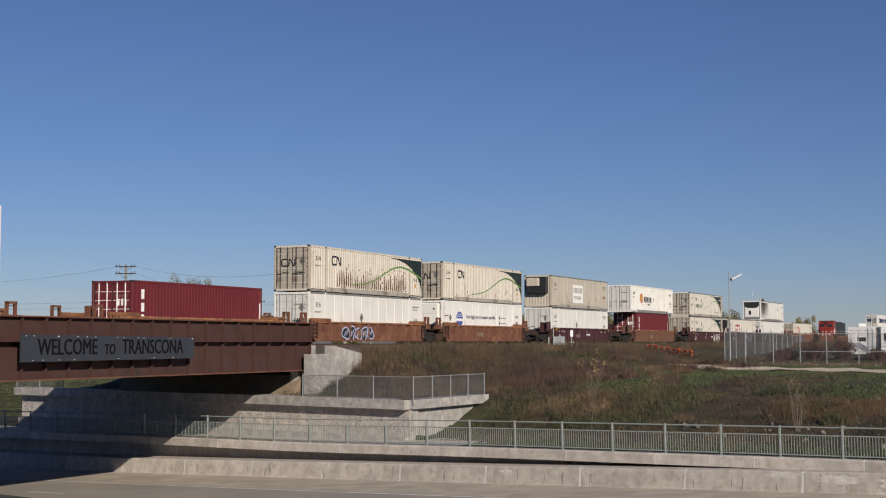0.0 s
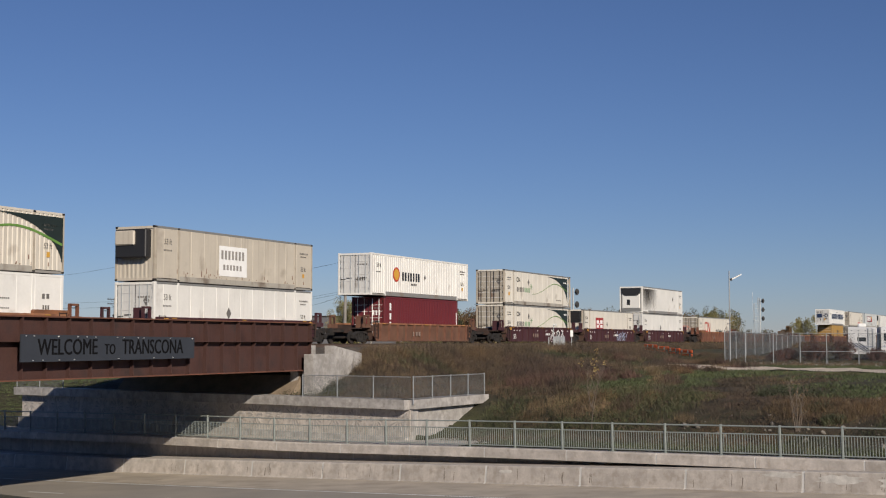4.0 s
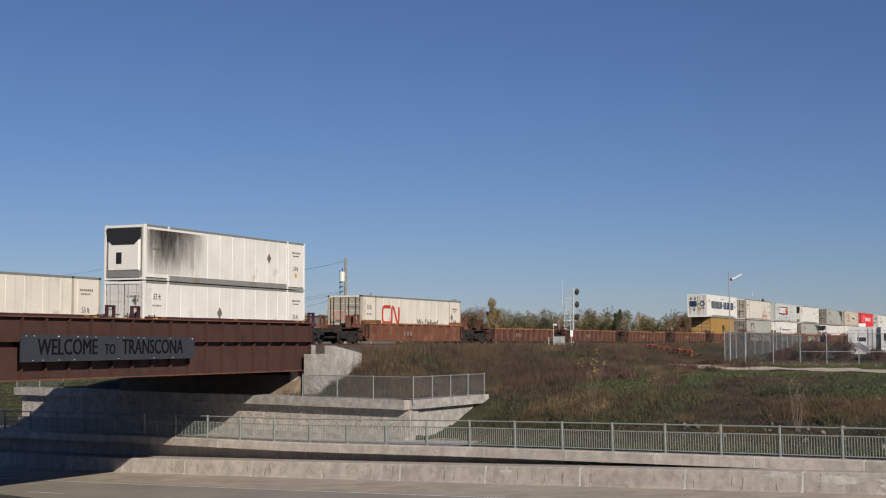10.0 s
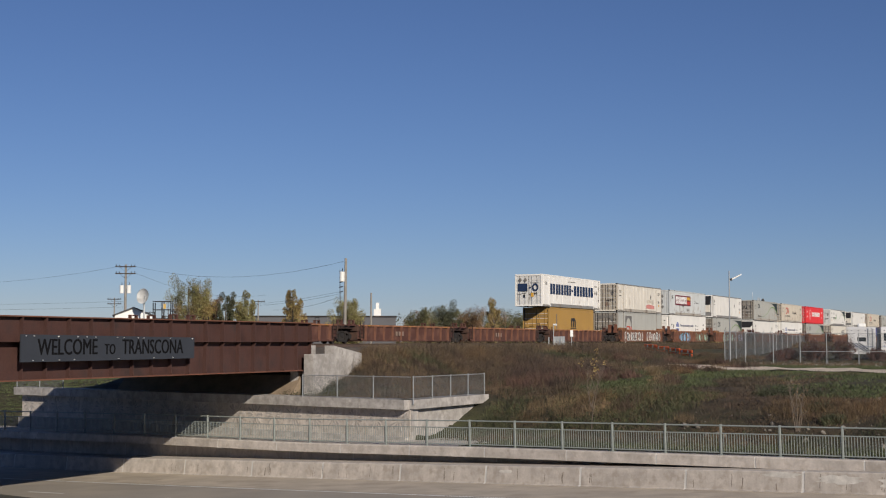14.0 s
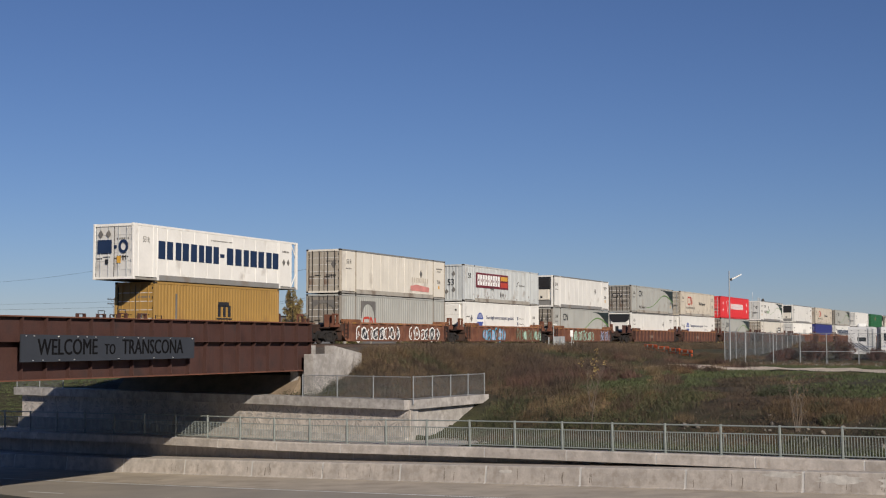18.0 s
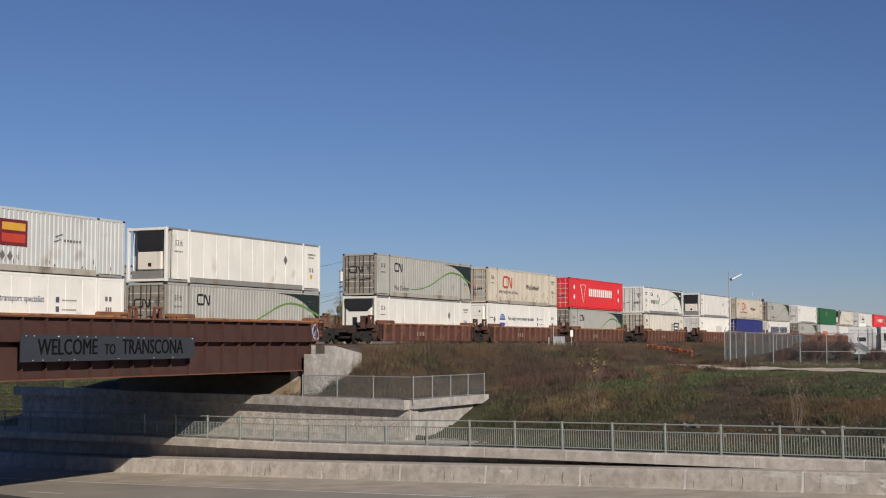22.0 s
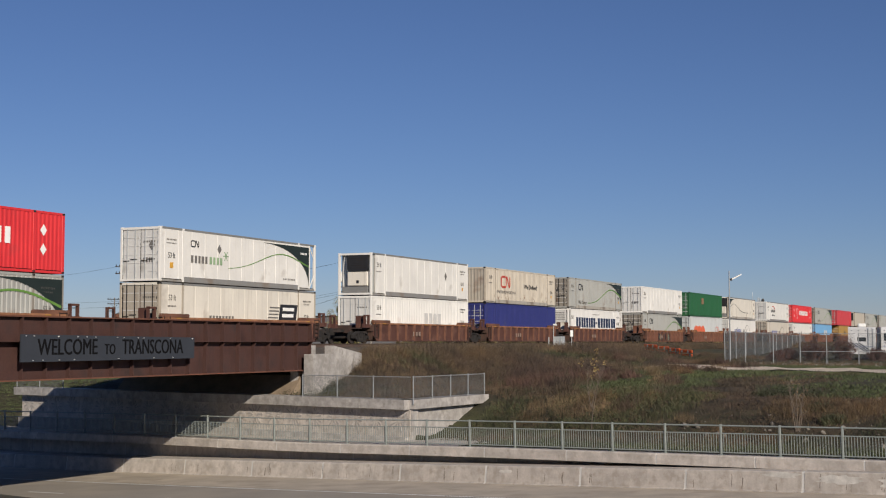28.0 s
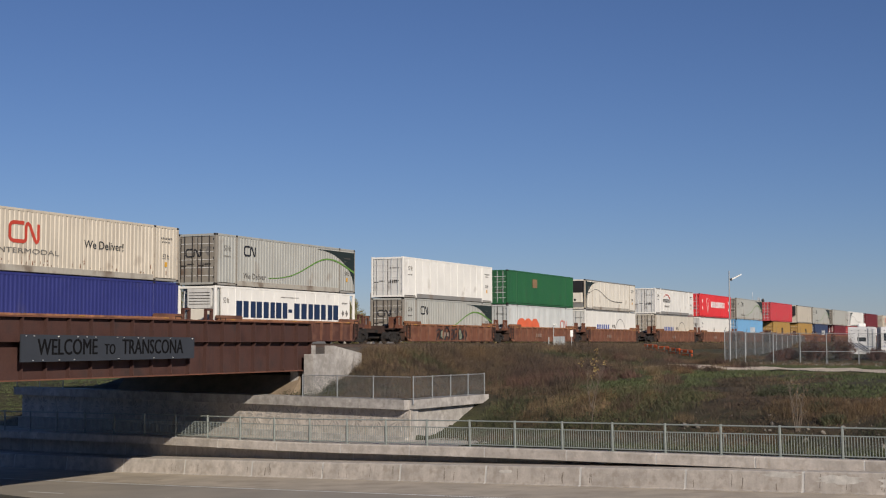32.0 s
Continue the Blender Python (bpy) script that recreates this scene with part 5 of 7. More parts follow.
def build_bushes():
    red = "red-brown leafless bush behind the yard fence"
    for i, (x, y, h, wide) in enumerate(((32.1, 119.0, 2.1, 2.2), (35.0, 120.0, 2.3, 2.4), (28.8, 118.0, 1.0, 2.0), (37.6, 118.5, 1.3, 2.4), (40.4, 119.5, 1.4, 2.6), (43.4, 118.5, 1.2, 2.4), (30.4, 121.0, 1.2, 2.0), (33.4, 123.0, 1.6, 2.4))):
        bush(x, y, h, wide, 60 + i, red)


def build_gravel():
    # pale gravel track in front of the yard fence
    bm = bmesh.new()
    rows = []
    n = 60
    for i in range(n + 1):
        f = i / n
        near = Vector((14.0, 93.4)).lerp(Vector((38.0, 64.0)), f)
        far_ = near + Vector((3.0, 8.5)) * min(1.0, 0.35 + 5.0 * f)
        k = 0.9 * noise.noise((f * 14, 0, 0)) * 1.4
        row = []
        for j in range(7):
            g = j / 6
            p = near.lerp(far_, g) + Vector((0, (k if j == 0 else (0.9 * noise.noise((f * 11, 5, 0)) if j == 6 else 0))))
            row.append(bm.verts.new((p.x, p.y, ground_z(p.x, p.y) + 0.06 + 0.10 * noise.noise((p.x * 0.35, p.y * 0.35, 0)) + 0.05 * noise.noise((p.x * 1.1, p.y * 1.1, 3)))))
        rows.append(row)
    for p, q in zip(rows, rows[1:]):
        for j in range(6):
            bm.faces.new((p[j], p[j + 1], q[j + 1], q[j]))
    tagged(part("gravel_track", bm, mat("pale_gravel", (0.56, 0.47, 0.38), 0.95, vary=0.3, scale=1.4, fine=9, bump=0.6), None, "pale gravel track in front of the yard fence"), category="track", kind="structure")
    # broken stone on the slope
    rng = random.Random(12)
    bm = bmesh.new()
    for i in range(760):
        a, w = (-24 + 40 * rng.random(), 51.5 + 12 * rng.random()) if i < 380 else (-52 + 20 * rng.random(), 97 + 16 * rng.random()) if i < 660 else (-30 + 24 * rng.random(), 51.6 + 5.5 * rng.random())
        x, y = road_xy(a, w)
        if NV.x * x + NV.y * y < -26:
            continue
        r = 0.025 + (0.06 if i < 660 else 0.075) * rng.random() ** 3
        mtx = Matrix.Translation((x, y, ground_z(x, y) + r * 0.9)) @ Euler((rng.random() * 3, rng.random() * 3, 0)).to_matrix().to_4x4() @ Matrix.Diagonal((1.3, 0.9, 0.7, 1))
        bmesh.ops.create_icosphere(bm, subdivisions=1, radius=r * 1.4, matrix=mtx)
    tagged(part("loose_stones", bm, mat("pale_stone", (0.2, 0.18, 0.155), 0.9, vary=0.35, fine=8, bump=0.3), None, "loose pale stones on the slope"), category="stones", kind="stuff")


build_weeds()
build_trees()
build_bushes()
build_gravel()

# ---- the train ----
CL53, CL40, CH, CW = 16.15, 12.19, 2.896, 2.59
CACHE = {}


def cached(key, fn):
    if key not in CACHE:
        CACHE[key] = mesh_of(fn(), "shared")
    return CACHE[key]


def ribbed(L, H, style):
    """One side of a container as a folded sheet, outward is -y; x from -L/2 to L/2, z from 0 to H."""
    bm = bmesh.new()
    if style == "corr":
        pitch, deep, up, down = 0.278, 0.02, 0.3, 0.3
    elif style == "rib":
        pitch, deep, up, down = 0.30, 0.034, 0.14, 0.56
    else:
        pitch, deep, up, down = 1.22, 0.012, 0.02, 0.955
    n = int((L - 0.2) / pitch)
    st = (L - n * pitch) / 2
    pts = [(-L / 2, 0.0)]
    for i in range(n):
        x = -L / 2 + st + i * pitch
        if style == "smooth":
            pts += [(x, 0.0), (x + 0.01, deep), (x + 0.035, deep), (x + 0.045, 0.0)]
        else:
            e = pitch * (1 - up - down) / 2
            pts += [(x, 0.0), (x + e, deep), (x + e + pitch * up, deep), (x + 2 * e + pitch * up, 0.0)]
    pts.append((L / 2, 0.0))
    lo = [bm.verts.new((x, y, 0.0)) for x, y in pts]
    hi = [bm.verts.new((x, y, H)) for x, y in pts]
    for i in range(len(pts) - 1):
        bm.faces.new((lo[i], lo[i + 1], hi[i + 1], hi[i]))
    back = [bm.verts.new(c) for c in ((-L / 2, 0.06, 0), (L / 2, 0.06, 0), (L / 2, 0.06, H), (-L / 2, 0.06, H))]
    bm.faces.new(back[::-1])
    return bm


def paint(name, base, dirt=(0.2, 0.15, 0.11), amt=0.25, streak=0.25, rough=0.5):
    return mat(name, base, rough, 0.0, vary=0.07, scale=0.6, fine=6, bump=0.03, dirt=dirt, dirt_amt=amt, dirt_scale=0.7, streak=streak)


P = {
    "cream": paint("cream_paint", (0.61, 0.56, 0.48), amt=0.14, streak=0.35),
    "white": paint("white_container_paint", (0.745, 0.725, 0.685), amt=0.06, streak=0.14),
    "bright": paint("bright_white_paint", (0.79, 0.77, 0.73), amt=0.08, streak=0.05),
    "offwhite": paint("offwhite_paint", (0.705, 0.66, 0.58), amt=0.14, streak=0.3),
    "beige": paint("beige_paint", (0.53, 0.475, 0.395), amt=0.14, streak=0.4),
    "grey": paint("grey_container_paint", (0.36, 0.362, 0.34), amt=0.16, streak=0.35),
    "silver": paint("silver_grey_paint", (0.5, 0.52, 0.52), amt=0.2),
    "tex": paint("oxblood_paint", (0.135, 0.018, 0.022), dirt=(0.1, 0.024, 0.024), amt=0.25, streak=0.2),
    "red": paint("bright_red_paint", (0.66, 0.035, 0.04), dirt=(0.4, 0.05, 0.05), amt=0.15, streak=0.15),
    "red2": paint("brick_red_paint", (0.5, 0.05, 0.06), amt=0.15),
    "blue": paint("royal_blue_paint", (0.028, 0.034, 0.165), dirt=(0.05, 0.05, 0.12), amt=0.2, streak=0.15),
    "sky": paint("pale_blue_paint", (0.16, 0.36, 0.6), amt=0.2),
    "navy": paint("navy_paint", (0.03, 0.045, 0.1), amt=0.2),
    "green": paint("forest_green_paint", (0.02, 0.11, 0.04), dirt=(0.03, 0.08, 0.04), amt=0.2, streak=0.1),
    "skirt": paint("grey_skirt", (0.24, 0.235, 0.225), amt=0.4, streak=0.4),
    "skirt_pale": paint("pale_grimy_skirt", (0.4, 0.37, 0.32), dirt=(0.16, 0.12, 0.09), amt=0.5, streak=0.5),
    "white_door": paint("dull_white_door", (0.62, 0.61, 0.59), dirt=(0.2, 0.17, 0.14), amt=0.35, streak=0.35),
    "grime": paint("grimy_grey_rail", (0.3, 0.285, 0.26), amt=0.4, streak=0.3),
    "toprail": paint("dark_grey_top_rail", (0.2, 0.2, 0.195), amt=0.2),
    "cream_door": paint("grimy_cream_door", (0.4, 0.36, 0.3), dirt=(0.15, 0.08, 0.05), amt=0.5, streak=0.6),
    "cream_post": paint("rust_run_cream_post", (0.43, 0.375, 0.3), dirt=(0.13, 0.07, 0.045), amt=0.55, streak=0.7),
    "grey_door": paint("grimy_grey_door", (0.26, 0.235, 0.2), dirt=(0.12, 0.07, 0.045), amt=0.5, streak=0.6),
    "yellow": paint("ochre_yellow_paint", (0.36, 0.215, 0.06), dirt=(0.25, 0.14, 0.05), amt=0.25, streak=0.2),
}
D_BLACK = mat("decal_black", (0.025, 0.025, 0.028), 0.5, vary=0.15, bump=0)
D_GREY = mat("decal_grey", (0.16, 0.15, 0.14), 0.6, vary=0.15, bump=0)
D_DKGREEN = mat("decal_dark_green", (0.018, 0.027, 0.023), 0.5, vary=0.1, bump=0)
D_GREEN = mat("decal_green", (0.13, 0.26, 0.055), 0.5, vary=0.1, bump=0)
D_RED = mat("decal_red", (0.5, 0.06, 0.035), 0.5, vary=0.1, bump=0)
D_NAVY = mat("decal_navy", (0.012, 0.028, 0.075), 0.5, vary=0.1, bump=0)
D_BLUE = mat("decal_blue", (0.06, 0.1, 0.35), 0.5, vary=0.1, bump=0)
D_WHITE = mat("decal_white", (0.85, 0.84, 0.82), 0.5, vary=0.05, bump=0)
D_YELLOW = mat("decal_yellow", (0.65, 0.35, 0.05), 0.5, vary=0.1, bump=0)
D_PINK = mat("decal_faded_red", (0.62, 0.25, 0.22), 0.5, vary=0.15, bump=0)
D_RUST = mat("rust_scab", (0.16, 0.055, 0.025), 0.9, vary=0.35, fine=12, bump=0.2)


def decal(name, outline, material, parent, label="", y=-1.299, end=None):
    """A flat marking on the near side, or on the left end when end gives its x."""
    if end is None:
        return part(name, prism(outline, 1, y - 0.004, y + 0.002), material, parent, label)
    return part(name, prism([(-u, v) for u, v in outline], 0, end - 0.004, end + 0.002), material, parent, label)


def rect(x0, x1, z0, z1):
    return [(x0, z0), (x1, z0), (x1, z1), (x0, z1)]


def bars(name, x0, x1, z0, z1, n, material, parent, label="", end=None, wide=0.62):
    """Lettering that is a brand or cannot be read: a row of plain blocks."""
    bm = bmesh.new()
    y = -1.299
    step = (x1 - x0) / n
    for i in range(n):
        u, v, t = x0 + i * step, x0 + i * step + step * wide, step * wide * 0.3
        # brand blocks are solid and a little uneven in width
        qs = [rect(u, v, z0, z1) if name != "brand_lettering" else rect(u + t * 0.25 * (i % 3), v - t * 0.2 * ((i + n) % 2), z0, z1)]
        for q in qs:
            if end is None:
                prism(q, 1, y - 0.004, y + 0.002, bm)
            else:
                prism([(-a, b) for a, b in q], 0, end - 0.004, end + 0.002, bm)
    return part(name, bm, material, parent, label)


def band(pts, thick):
    """A ribbon round a line of points."""
    up, lo = [], []
    for i, (x, z) in enumerate(pts):
        p, q = pts[max(0, i - 1)], pts[min(len(pts) - 1, i + 1)]
        d = math.hypot(q[0] - p[0], q[1] - p[1])
        nx, nz = -(q[1] - p[1]) / d, (q[0] - p[0]) / d
        t = thick * (0.35 + 0.65 * i / (len(pts) - 1))
        up.append((x + nx * t / 2, z + nz * t / 2))
        lo.append((x - nx * t / 2, z - nz * t / 2))
    return lo + up[::-1]


def diamond(x, z, r, parent, end=None):
    decal("hazard_diamond", [(x - r * 0.75, z), (x, z - r), (x + r * 0.75, z), (x, z + r)], D_GREY, parent, end=end)


def hinge_strip():
    """One hinge strip whose five knuckles stand out from a narrow bar."""
    out = [(-0.03, 0.2)]
    for h in (0.2, 0.75, 1.3, 1.85, 2.35):
        out += [(0.01, h - 0.005), (0.06, h), (0.06, h + 0.12), (0.01, h + 0.125)]
    out.append((-0.03, 2.475))
    bm = bmesh.new()
    front = [bm.verts.new((-0.02, y, z)) for y, z in out]
    back = [bm.verts.new((0.0, y, z)) for y, z in out]
    bm.faces.new(front)
    bm.faces.new(back[::-1])
    for a in range(len(out)):
        b = (a + 1) % len(out)
        bm.faces.new((front[b], front[a], back[a], back[b]))
    bmesh.ops.recalc_face_normals(bm, faces=bm.faces)
    return bm


def container(s, z, L, style, colour, marks, label, end_style="doors"):
    """A container whose left end stands s metres along the track at the start."""
    root = thing("shipping_container", rail_pose(s + L / 2, z), label, "container", "containers on the train")
    body = P[colour]
    H, W = CH, CW / 2
    gap = 0.72 if "cool" in marks or "maritime" in marks else 0.0     # open frame at the far end
    near = 0.45 if end_style == "reefer" else 0.0                      # and round a cooling unit
    side = cached(("side", L, style, gap + near), lambda: ribbed(L - 0.2 - gap - near, H - 0.28, style))
    part("side_panel", side, body, root, m=pose((near - gap) / 2, -W + 0.01, 0.16))
    part("side_panel", side, body, root, m=pose((near - gap) / 2, W - 0.01, 0.16, 0, 0, 180))
    if gap:
        strut = cached("strut", lambda: tube(tubem((0, 0, 0.15), (0.6, 0, 1.0), 0.03, n=6), (0.6, 0, 1.9), (0, 0, 2.75), 0.03, n=6))
        for y in (-W + 0.05, W - 0.05):
            part("frame_post", cached("fpost2", lambda: boxm(-0.05, 0.05, -0.05, 0.05, 0.1, H - 0.1, 0.01)), body, root, m=pose(L / 2 - gap - 0.03, y, 0))
            part("frame_strut", strut, body, root, m=pose(L / 2 - gap, y, 0))
        part("cooling_unit", cached("farunit", lambda: boxm(0.02, 0.4, -1.0, 1.0, 0.3, 2.2, 0.05)), P["toprail"], root, "grey refrigeration unit inside the frame", m=pose(L / 2 - gap, 0, 0))
    part("roof", cached(("roof", L), lambda: boxm(-L / 2 + 0.05, L / 2 - 0.05, -W + 0.05, W - 0.05, H - 0.07, H - 0.02)), body, root)
    part("floor", cached(("floor", L), lambda: boxm(-L / 2 + 0.05, L / 2 - 0.05, -W + 0.06, W - 0.06, 0.004, 0.15)), M_DARKSTEEL, root)
    rail = cached(("rail", L), lambda: boxm(-L / 2 + 0.09, L / 2 - 0.09, 0, 0.09, 0, 0.12, 0.012))
    for zz in (0.0, H - 0.12):
        c = (body if style == "corr" else P["grime"]) if zz < 1 else (P["toprail"] if style == "smooth" and colour != "bright" else body)
        part("side_rail", rail, c, root, m=pose(0, -W, zz))
        part("side_rail", rail, c, root, m=pose(0, W - 0.09, zz))
    post = cached("post", lambda: boxm(-0.09, 0.09, 0, 0.14, 0, H, 0.012))
    cast = cached("cast", lambda: boxm(-0.1, 0.1, 0, 0.17, 0, 0.12, 0.015))
    ends = [-L / 2 + 0.09, L / 2 - 0.09]
    inner = [-6.0, 6.0] if L > 14 else []
    for x in ends + inner:
        for y in (-W - 0.004, W - 0.136):
            part("corner_post", post, P.get({"cream": "cream_post", "offwhite": "cream_post", "beige": "cream_post", "grey": "grey_door"}.get(colour, ""), body), root, m=pose(x, y, 0))
    for x in (ends if not inner else ends + inner):
        for y in (-W - 0.006, W - 0.164):
            for zz in (0.0, H - 0.12):
                part("corner_casting", cast, M_DARKSTEEL if colour not in ("white", "bright") else body, root, m=pose(x, y, zz))
    if L > 14 and style != "corr":
        for y in (-W - 0.012, W - 0.02):
            part("bottom_skirt", cached("skirt", lambda: boxm(-5.9, 5.9, 0, 0.032, 0.02, 0.3, 0.006)), P["skirt" if colour in ("white", "bright") else "skirt_pale"], root, m=pose(0, y, 0))
    x0 = -L / 2 + 0.05
    if end_style == "doors":
        dm = cached("door", lambda: boxm(0, 0.05, 0, 1.13, 0, H - 0.3, 0.01))
        for y in (-1.145, 0.015):
            dd = part("door", dm, P.get({"cream": "cream_door", "offwhite": "cream_door", "beige": "cream_door", "grey": "grey_door", "white": "white_door", "bright": "white_door"}.get(colour, ""), body), root, m=pose(x0, y, 0.15))
            for k in (0.3, 0.82):
                rod = part("lock_rod", cached("rod", lambda: tubem((0, 0, -0.04), (0, 0, H - 0.26), 0.028, n=6)), D_WHITE if colour == "tex" else M_DARKSTEEL if colour in ("cream", "grey", "offwhite", "silver") else (body if colour == "yellow" else M_GALV), dd, m=pose(-0.03, k, 0))
            part("door_gasket", cached("gasket", lambda: boxm(-0.006, 0.0, 1.105, 1.145, 0, H - 0.3)), M_BLACK, dd)
            part("hinge", cached("hinge", hinge_strip), M_GALV if colour in ("white", "bright") else M_DARKSTEEL, dd, m=pose(0, 0 if y < 0 else 1.1, 0))
            part("door_rib", cached("drib", lambda: joined(box, *[(-0.018, 0.0, 0.06, 1.08, h, h + 0.035) for h in (0.35, 0.8, 1.25, 1.7, 2.15)])), dd.data.materials[0], dd)
            part("handle", cached("handle", lambda: joined(box, (-0.05, -0.02, 0.2, 0.62, 1.0, 1.04), (-0.05, -0.02, 0.7, 1.05, 0.92, 0.96))), M_DARKSTEEL, dd)
        bars("marking", 0.2, 1.0, 2.05, 2.15, 7, D_GREY, root, end=x0 - 0.012)
        bars("marking", 0.2, 0.9, 0.95, 1.25, 4, D_GREY, root, end=x0 - 0.012)
    elif end_style == "reefer":
        part("end_wall", cached("endw", lambda: boxm(0, 0.06, -W + 0.1, W - 0.1, 0.1, H - 0.1)), P["silver"], root, m=pose(x0 + 0.42, 0, 0))
        ru = part("cooling_unit", cached("reefu", lambda: boxm(-0.02, 0.42, -0.98, 0.6, 0.62, 1.6, 0.05)), P["offwhite"], root, "grimy white refrigeration unit with a dark grille", m=pose(x0, 0, 0))
        part("grille", cached("reefg", lambda: prism([(-1.0, 2.75), (0.62, 2.75), (0.6, 1.75), (0.5, 1.62), (-0.9, 1.62), (-1.0, 1.75)], 0, -0.03, 0.4)), M_BLACK if colour != "bright" else P["white_door"], ru)
        for k in range(5):
            part("louvre", cached("reefv", lambda: boxm(-0.05, -0.03, -0.9, 0.5, 0, 0.03)), M_DARKSTEEL, ru, m=pose(0, 0, 1.85 + 0.16 * k))
        part("base_louvre", cached("reefb", lambda: boxm(0.02, 0.42, -0.98, 1.0, 0.16, 0.58, 0.01)), P["toprail"], ru)
        part("hatch", cached("reefh", lambda: boxm(-0.035, -0.015, -0.32, -0.12, 0.8, 1.0)), M_BLACK, ru)
        for y in (-1.14, 0.85):
            part("brace", cached("reefs", lambda: tube(tubem((0.04, 0, 0.2), (0.2, 0.2, 1.4), 0.025, n=5), (0.2, 0.2, 1.4), (0.04, 0, 2.6), 0.025, n=5)), body, root, m=pose(x0, y, 0))
    elif end_style == "old_reefer":
        part("end_wall", cached("endw", lambda: boxm(0, 0.06, -W + 0.1, W - 0.1, 0.1, H - 0.1)), body, root, m=pose(x0, 0, 0))
        ru = part("cooling_unit", cached("oreefu", lambda: boxm(-0.12, 0.05, -1.0, 1.0, 0.5, 2.35, 0.04)), P["white"], root, "white refrigeration unit with a dark grille", m=pose(x0, 0, 0))
        part("grille", cached("oreefg", lambda: prism([(-1.08, 2.7), (1.08, 2.7), (1.0, 2.1), (0.7, 1.85), (-0.7, 1.85), (-1.0, 2.1)], 0, -0.15, 0.0)), M_BLACK, ru)
        part("base_louvre", cached("oreefb", lambda: boxm(-0.1, 0.04, -1.06, 1.06, 0.14, 0.48, 0.01)), P["toprail"], ru)
        part("edge_seal", cached("oreefe", lambda: joined(box, (-0.03, 0.0, -1.17, -1.06, 0.14, 2.72), (-0.03, 0.0, 1.06, 1.17, 0.14, 2.72))), P["toprail"], ru)
        part("hatch", cached("oreefh", lambda: boxm(-0.135, -0.11, 0.1, 0.45, 0.85, 1.45)), M_BLACK, ru)
    elif end_style == "white_reefer":
        part("end_wall", cached("endw", lambda: boxm(0, 0.06, -W + 0.1, W - 0.1, 0.1, H - 0.1)), body, root, m=pose(x0 + 0.05, 0, 0))
        ru = part("cooling_unit", cached("wreefu", lambda: boxm(-0.14, 0.06, -1.0, 1.05, 1.05, 2.7, 0.06)), P["bright"], root, "white refrigeration unit over black machinery", m=pose(x0, 0, 0))
        part("machinery", cached("wreefm", lambda: boxm(-0.1, 0.06, -1.0, 1.05, 0.2, 1.05, 0.03)), M_BLACK, ru)
        part("muffler", cached("wreefx", lambda: tubem((-0.38, -1.05, 0.8), (-0.05, -1.05, 0.8), 0.2, n=12)), M_BLACK, ru)
        part("compressor", cached("wreefc", lambda: tubem((-0.28, -0.4, 0.6), (-0.28, 0.5, 0.6), 0.22, n=12)), M_DARKSTEEL, ru)
        part("latch", cached("wreefl", lambda: boxm(-0.17, -0.13, -0.72, -0.6, 2.2, 2.32)), M_BLACK, ru)
        part("panel_seam", cached("wreefs", lambda: joined(box, (-0.146, -0.13, -0.98, 1.03, 1.9, 1.915), (-0.146, -0.13, 0.2, 0.215, 1.1, 1.9))), P["grime"], ru)
    elif end_style == "ribs":
        part("end_wall", cached("endw2", lambda: ribbed(2 * W - 0.2, H - 0.2, "corr")), P["cream_door"] if colour != "silver" else body, root, m=pose(x0, 0, 0.1, 0, 0, -90))
    elif end_style == "genset":
        part("end_wall", cached("endw2", lambda: ribbed(2 * W - 0.2, H - 0.2, "corr")), body, root, m=pose(x0, 0, 0.1, 0, 0, -90))
        gs = part("generator_box", cached("gens", lambda: boxm(-0.5, 0.02, -1.02, 0.95, 1.2, 2.7, 0.05)), M_BLACK, root, m=pose(x0, 0, 0))
        part("cover", cached("gcov", lambda: boxm(-0.62, -0.2, -0.35, 0.9, 1.85, 2.62, 0.06)), P["beige"], gs)
    part("end_wall", cached("endr", lambda: boxm(-0.06, 0, -W + 0.1, W - 0.1, 0.1, H - 0.1)), body, root, m=pose(L / 2 - 0.05 - gap, 0, 0))
    part("end_beam", cached("endb", lambda: boxm(0, 0.1, -W + 0.13, W - 0.13, 0, 0.13)), body, root, m=pose(-L / 2, 0, 0.02))
    part("end_beam", cached("endb", lambda: boxm(0, 0.1, -W + 0.13, W - 0.13, 0, 0.13)), body, root, m=pose(-L / 2, 0, H - 0.15))
    for k in marks.split():
        MARKS[k](root, L)
    return root


def swoosh_corner(r, L):
    h = L / 2 - 0.12
    arc = [(3.3 + (h - 3.3) * math.sin(a), 0.2 + 2.45 * math.cos(a)) for a in np.linspace(0, math.pi / 2, 13)]
    decal("dark_corner", [(h, 2.68), (3.0, 2.68)] + arc[:-1] + [(h, 0.2)], D_DKGREEN, r)
    line = [(x, 0.55 + 1.55 * math.exp(-((x - 4.6) / (3.6 if x < 4.6 else 4.2)) ** 2)) for x in np.linspace(-2.6, h - 0.05, 30)]
    decal("green_ribbon", band(line, 0.13), D_GREEN, r, y=-1.304)


def swoosh_reverse(r, L):
    h = L / 2 - 0.12
    arc = [(-4.6 - (h - 4.6) * math.sin(a), 0.2 + 2.45 * math.cos(a)) for a in np.linspace(0, math.pi / 2, 13)]
    decal("dark_corner", [(-h, 2.68), (-h, 0.2)] + arc[::-1][1:] + [(-4.3, 2.68)], D_DKGREEN, r)
    line = [(x, 0.9 + 1.1 * math.exp(-((x + 4.8) / 3.0) ** 2)) for x in np.linspace(-h + 0.1, 3.5, 24)]
    decal("thin_ribbon", band(line, 0.1), D_GREY, r, y=-1.304)


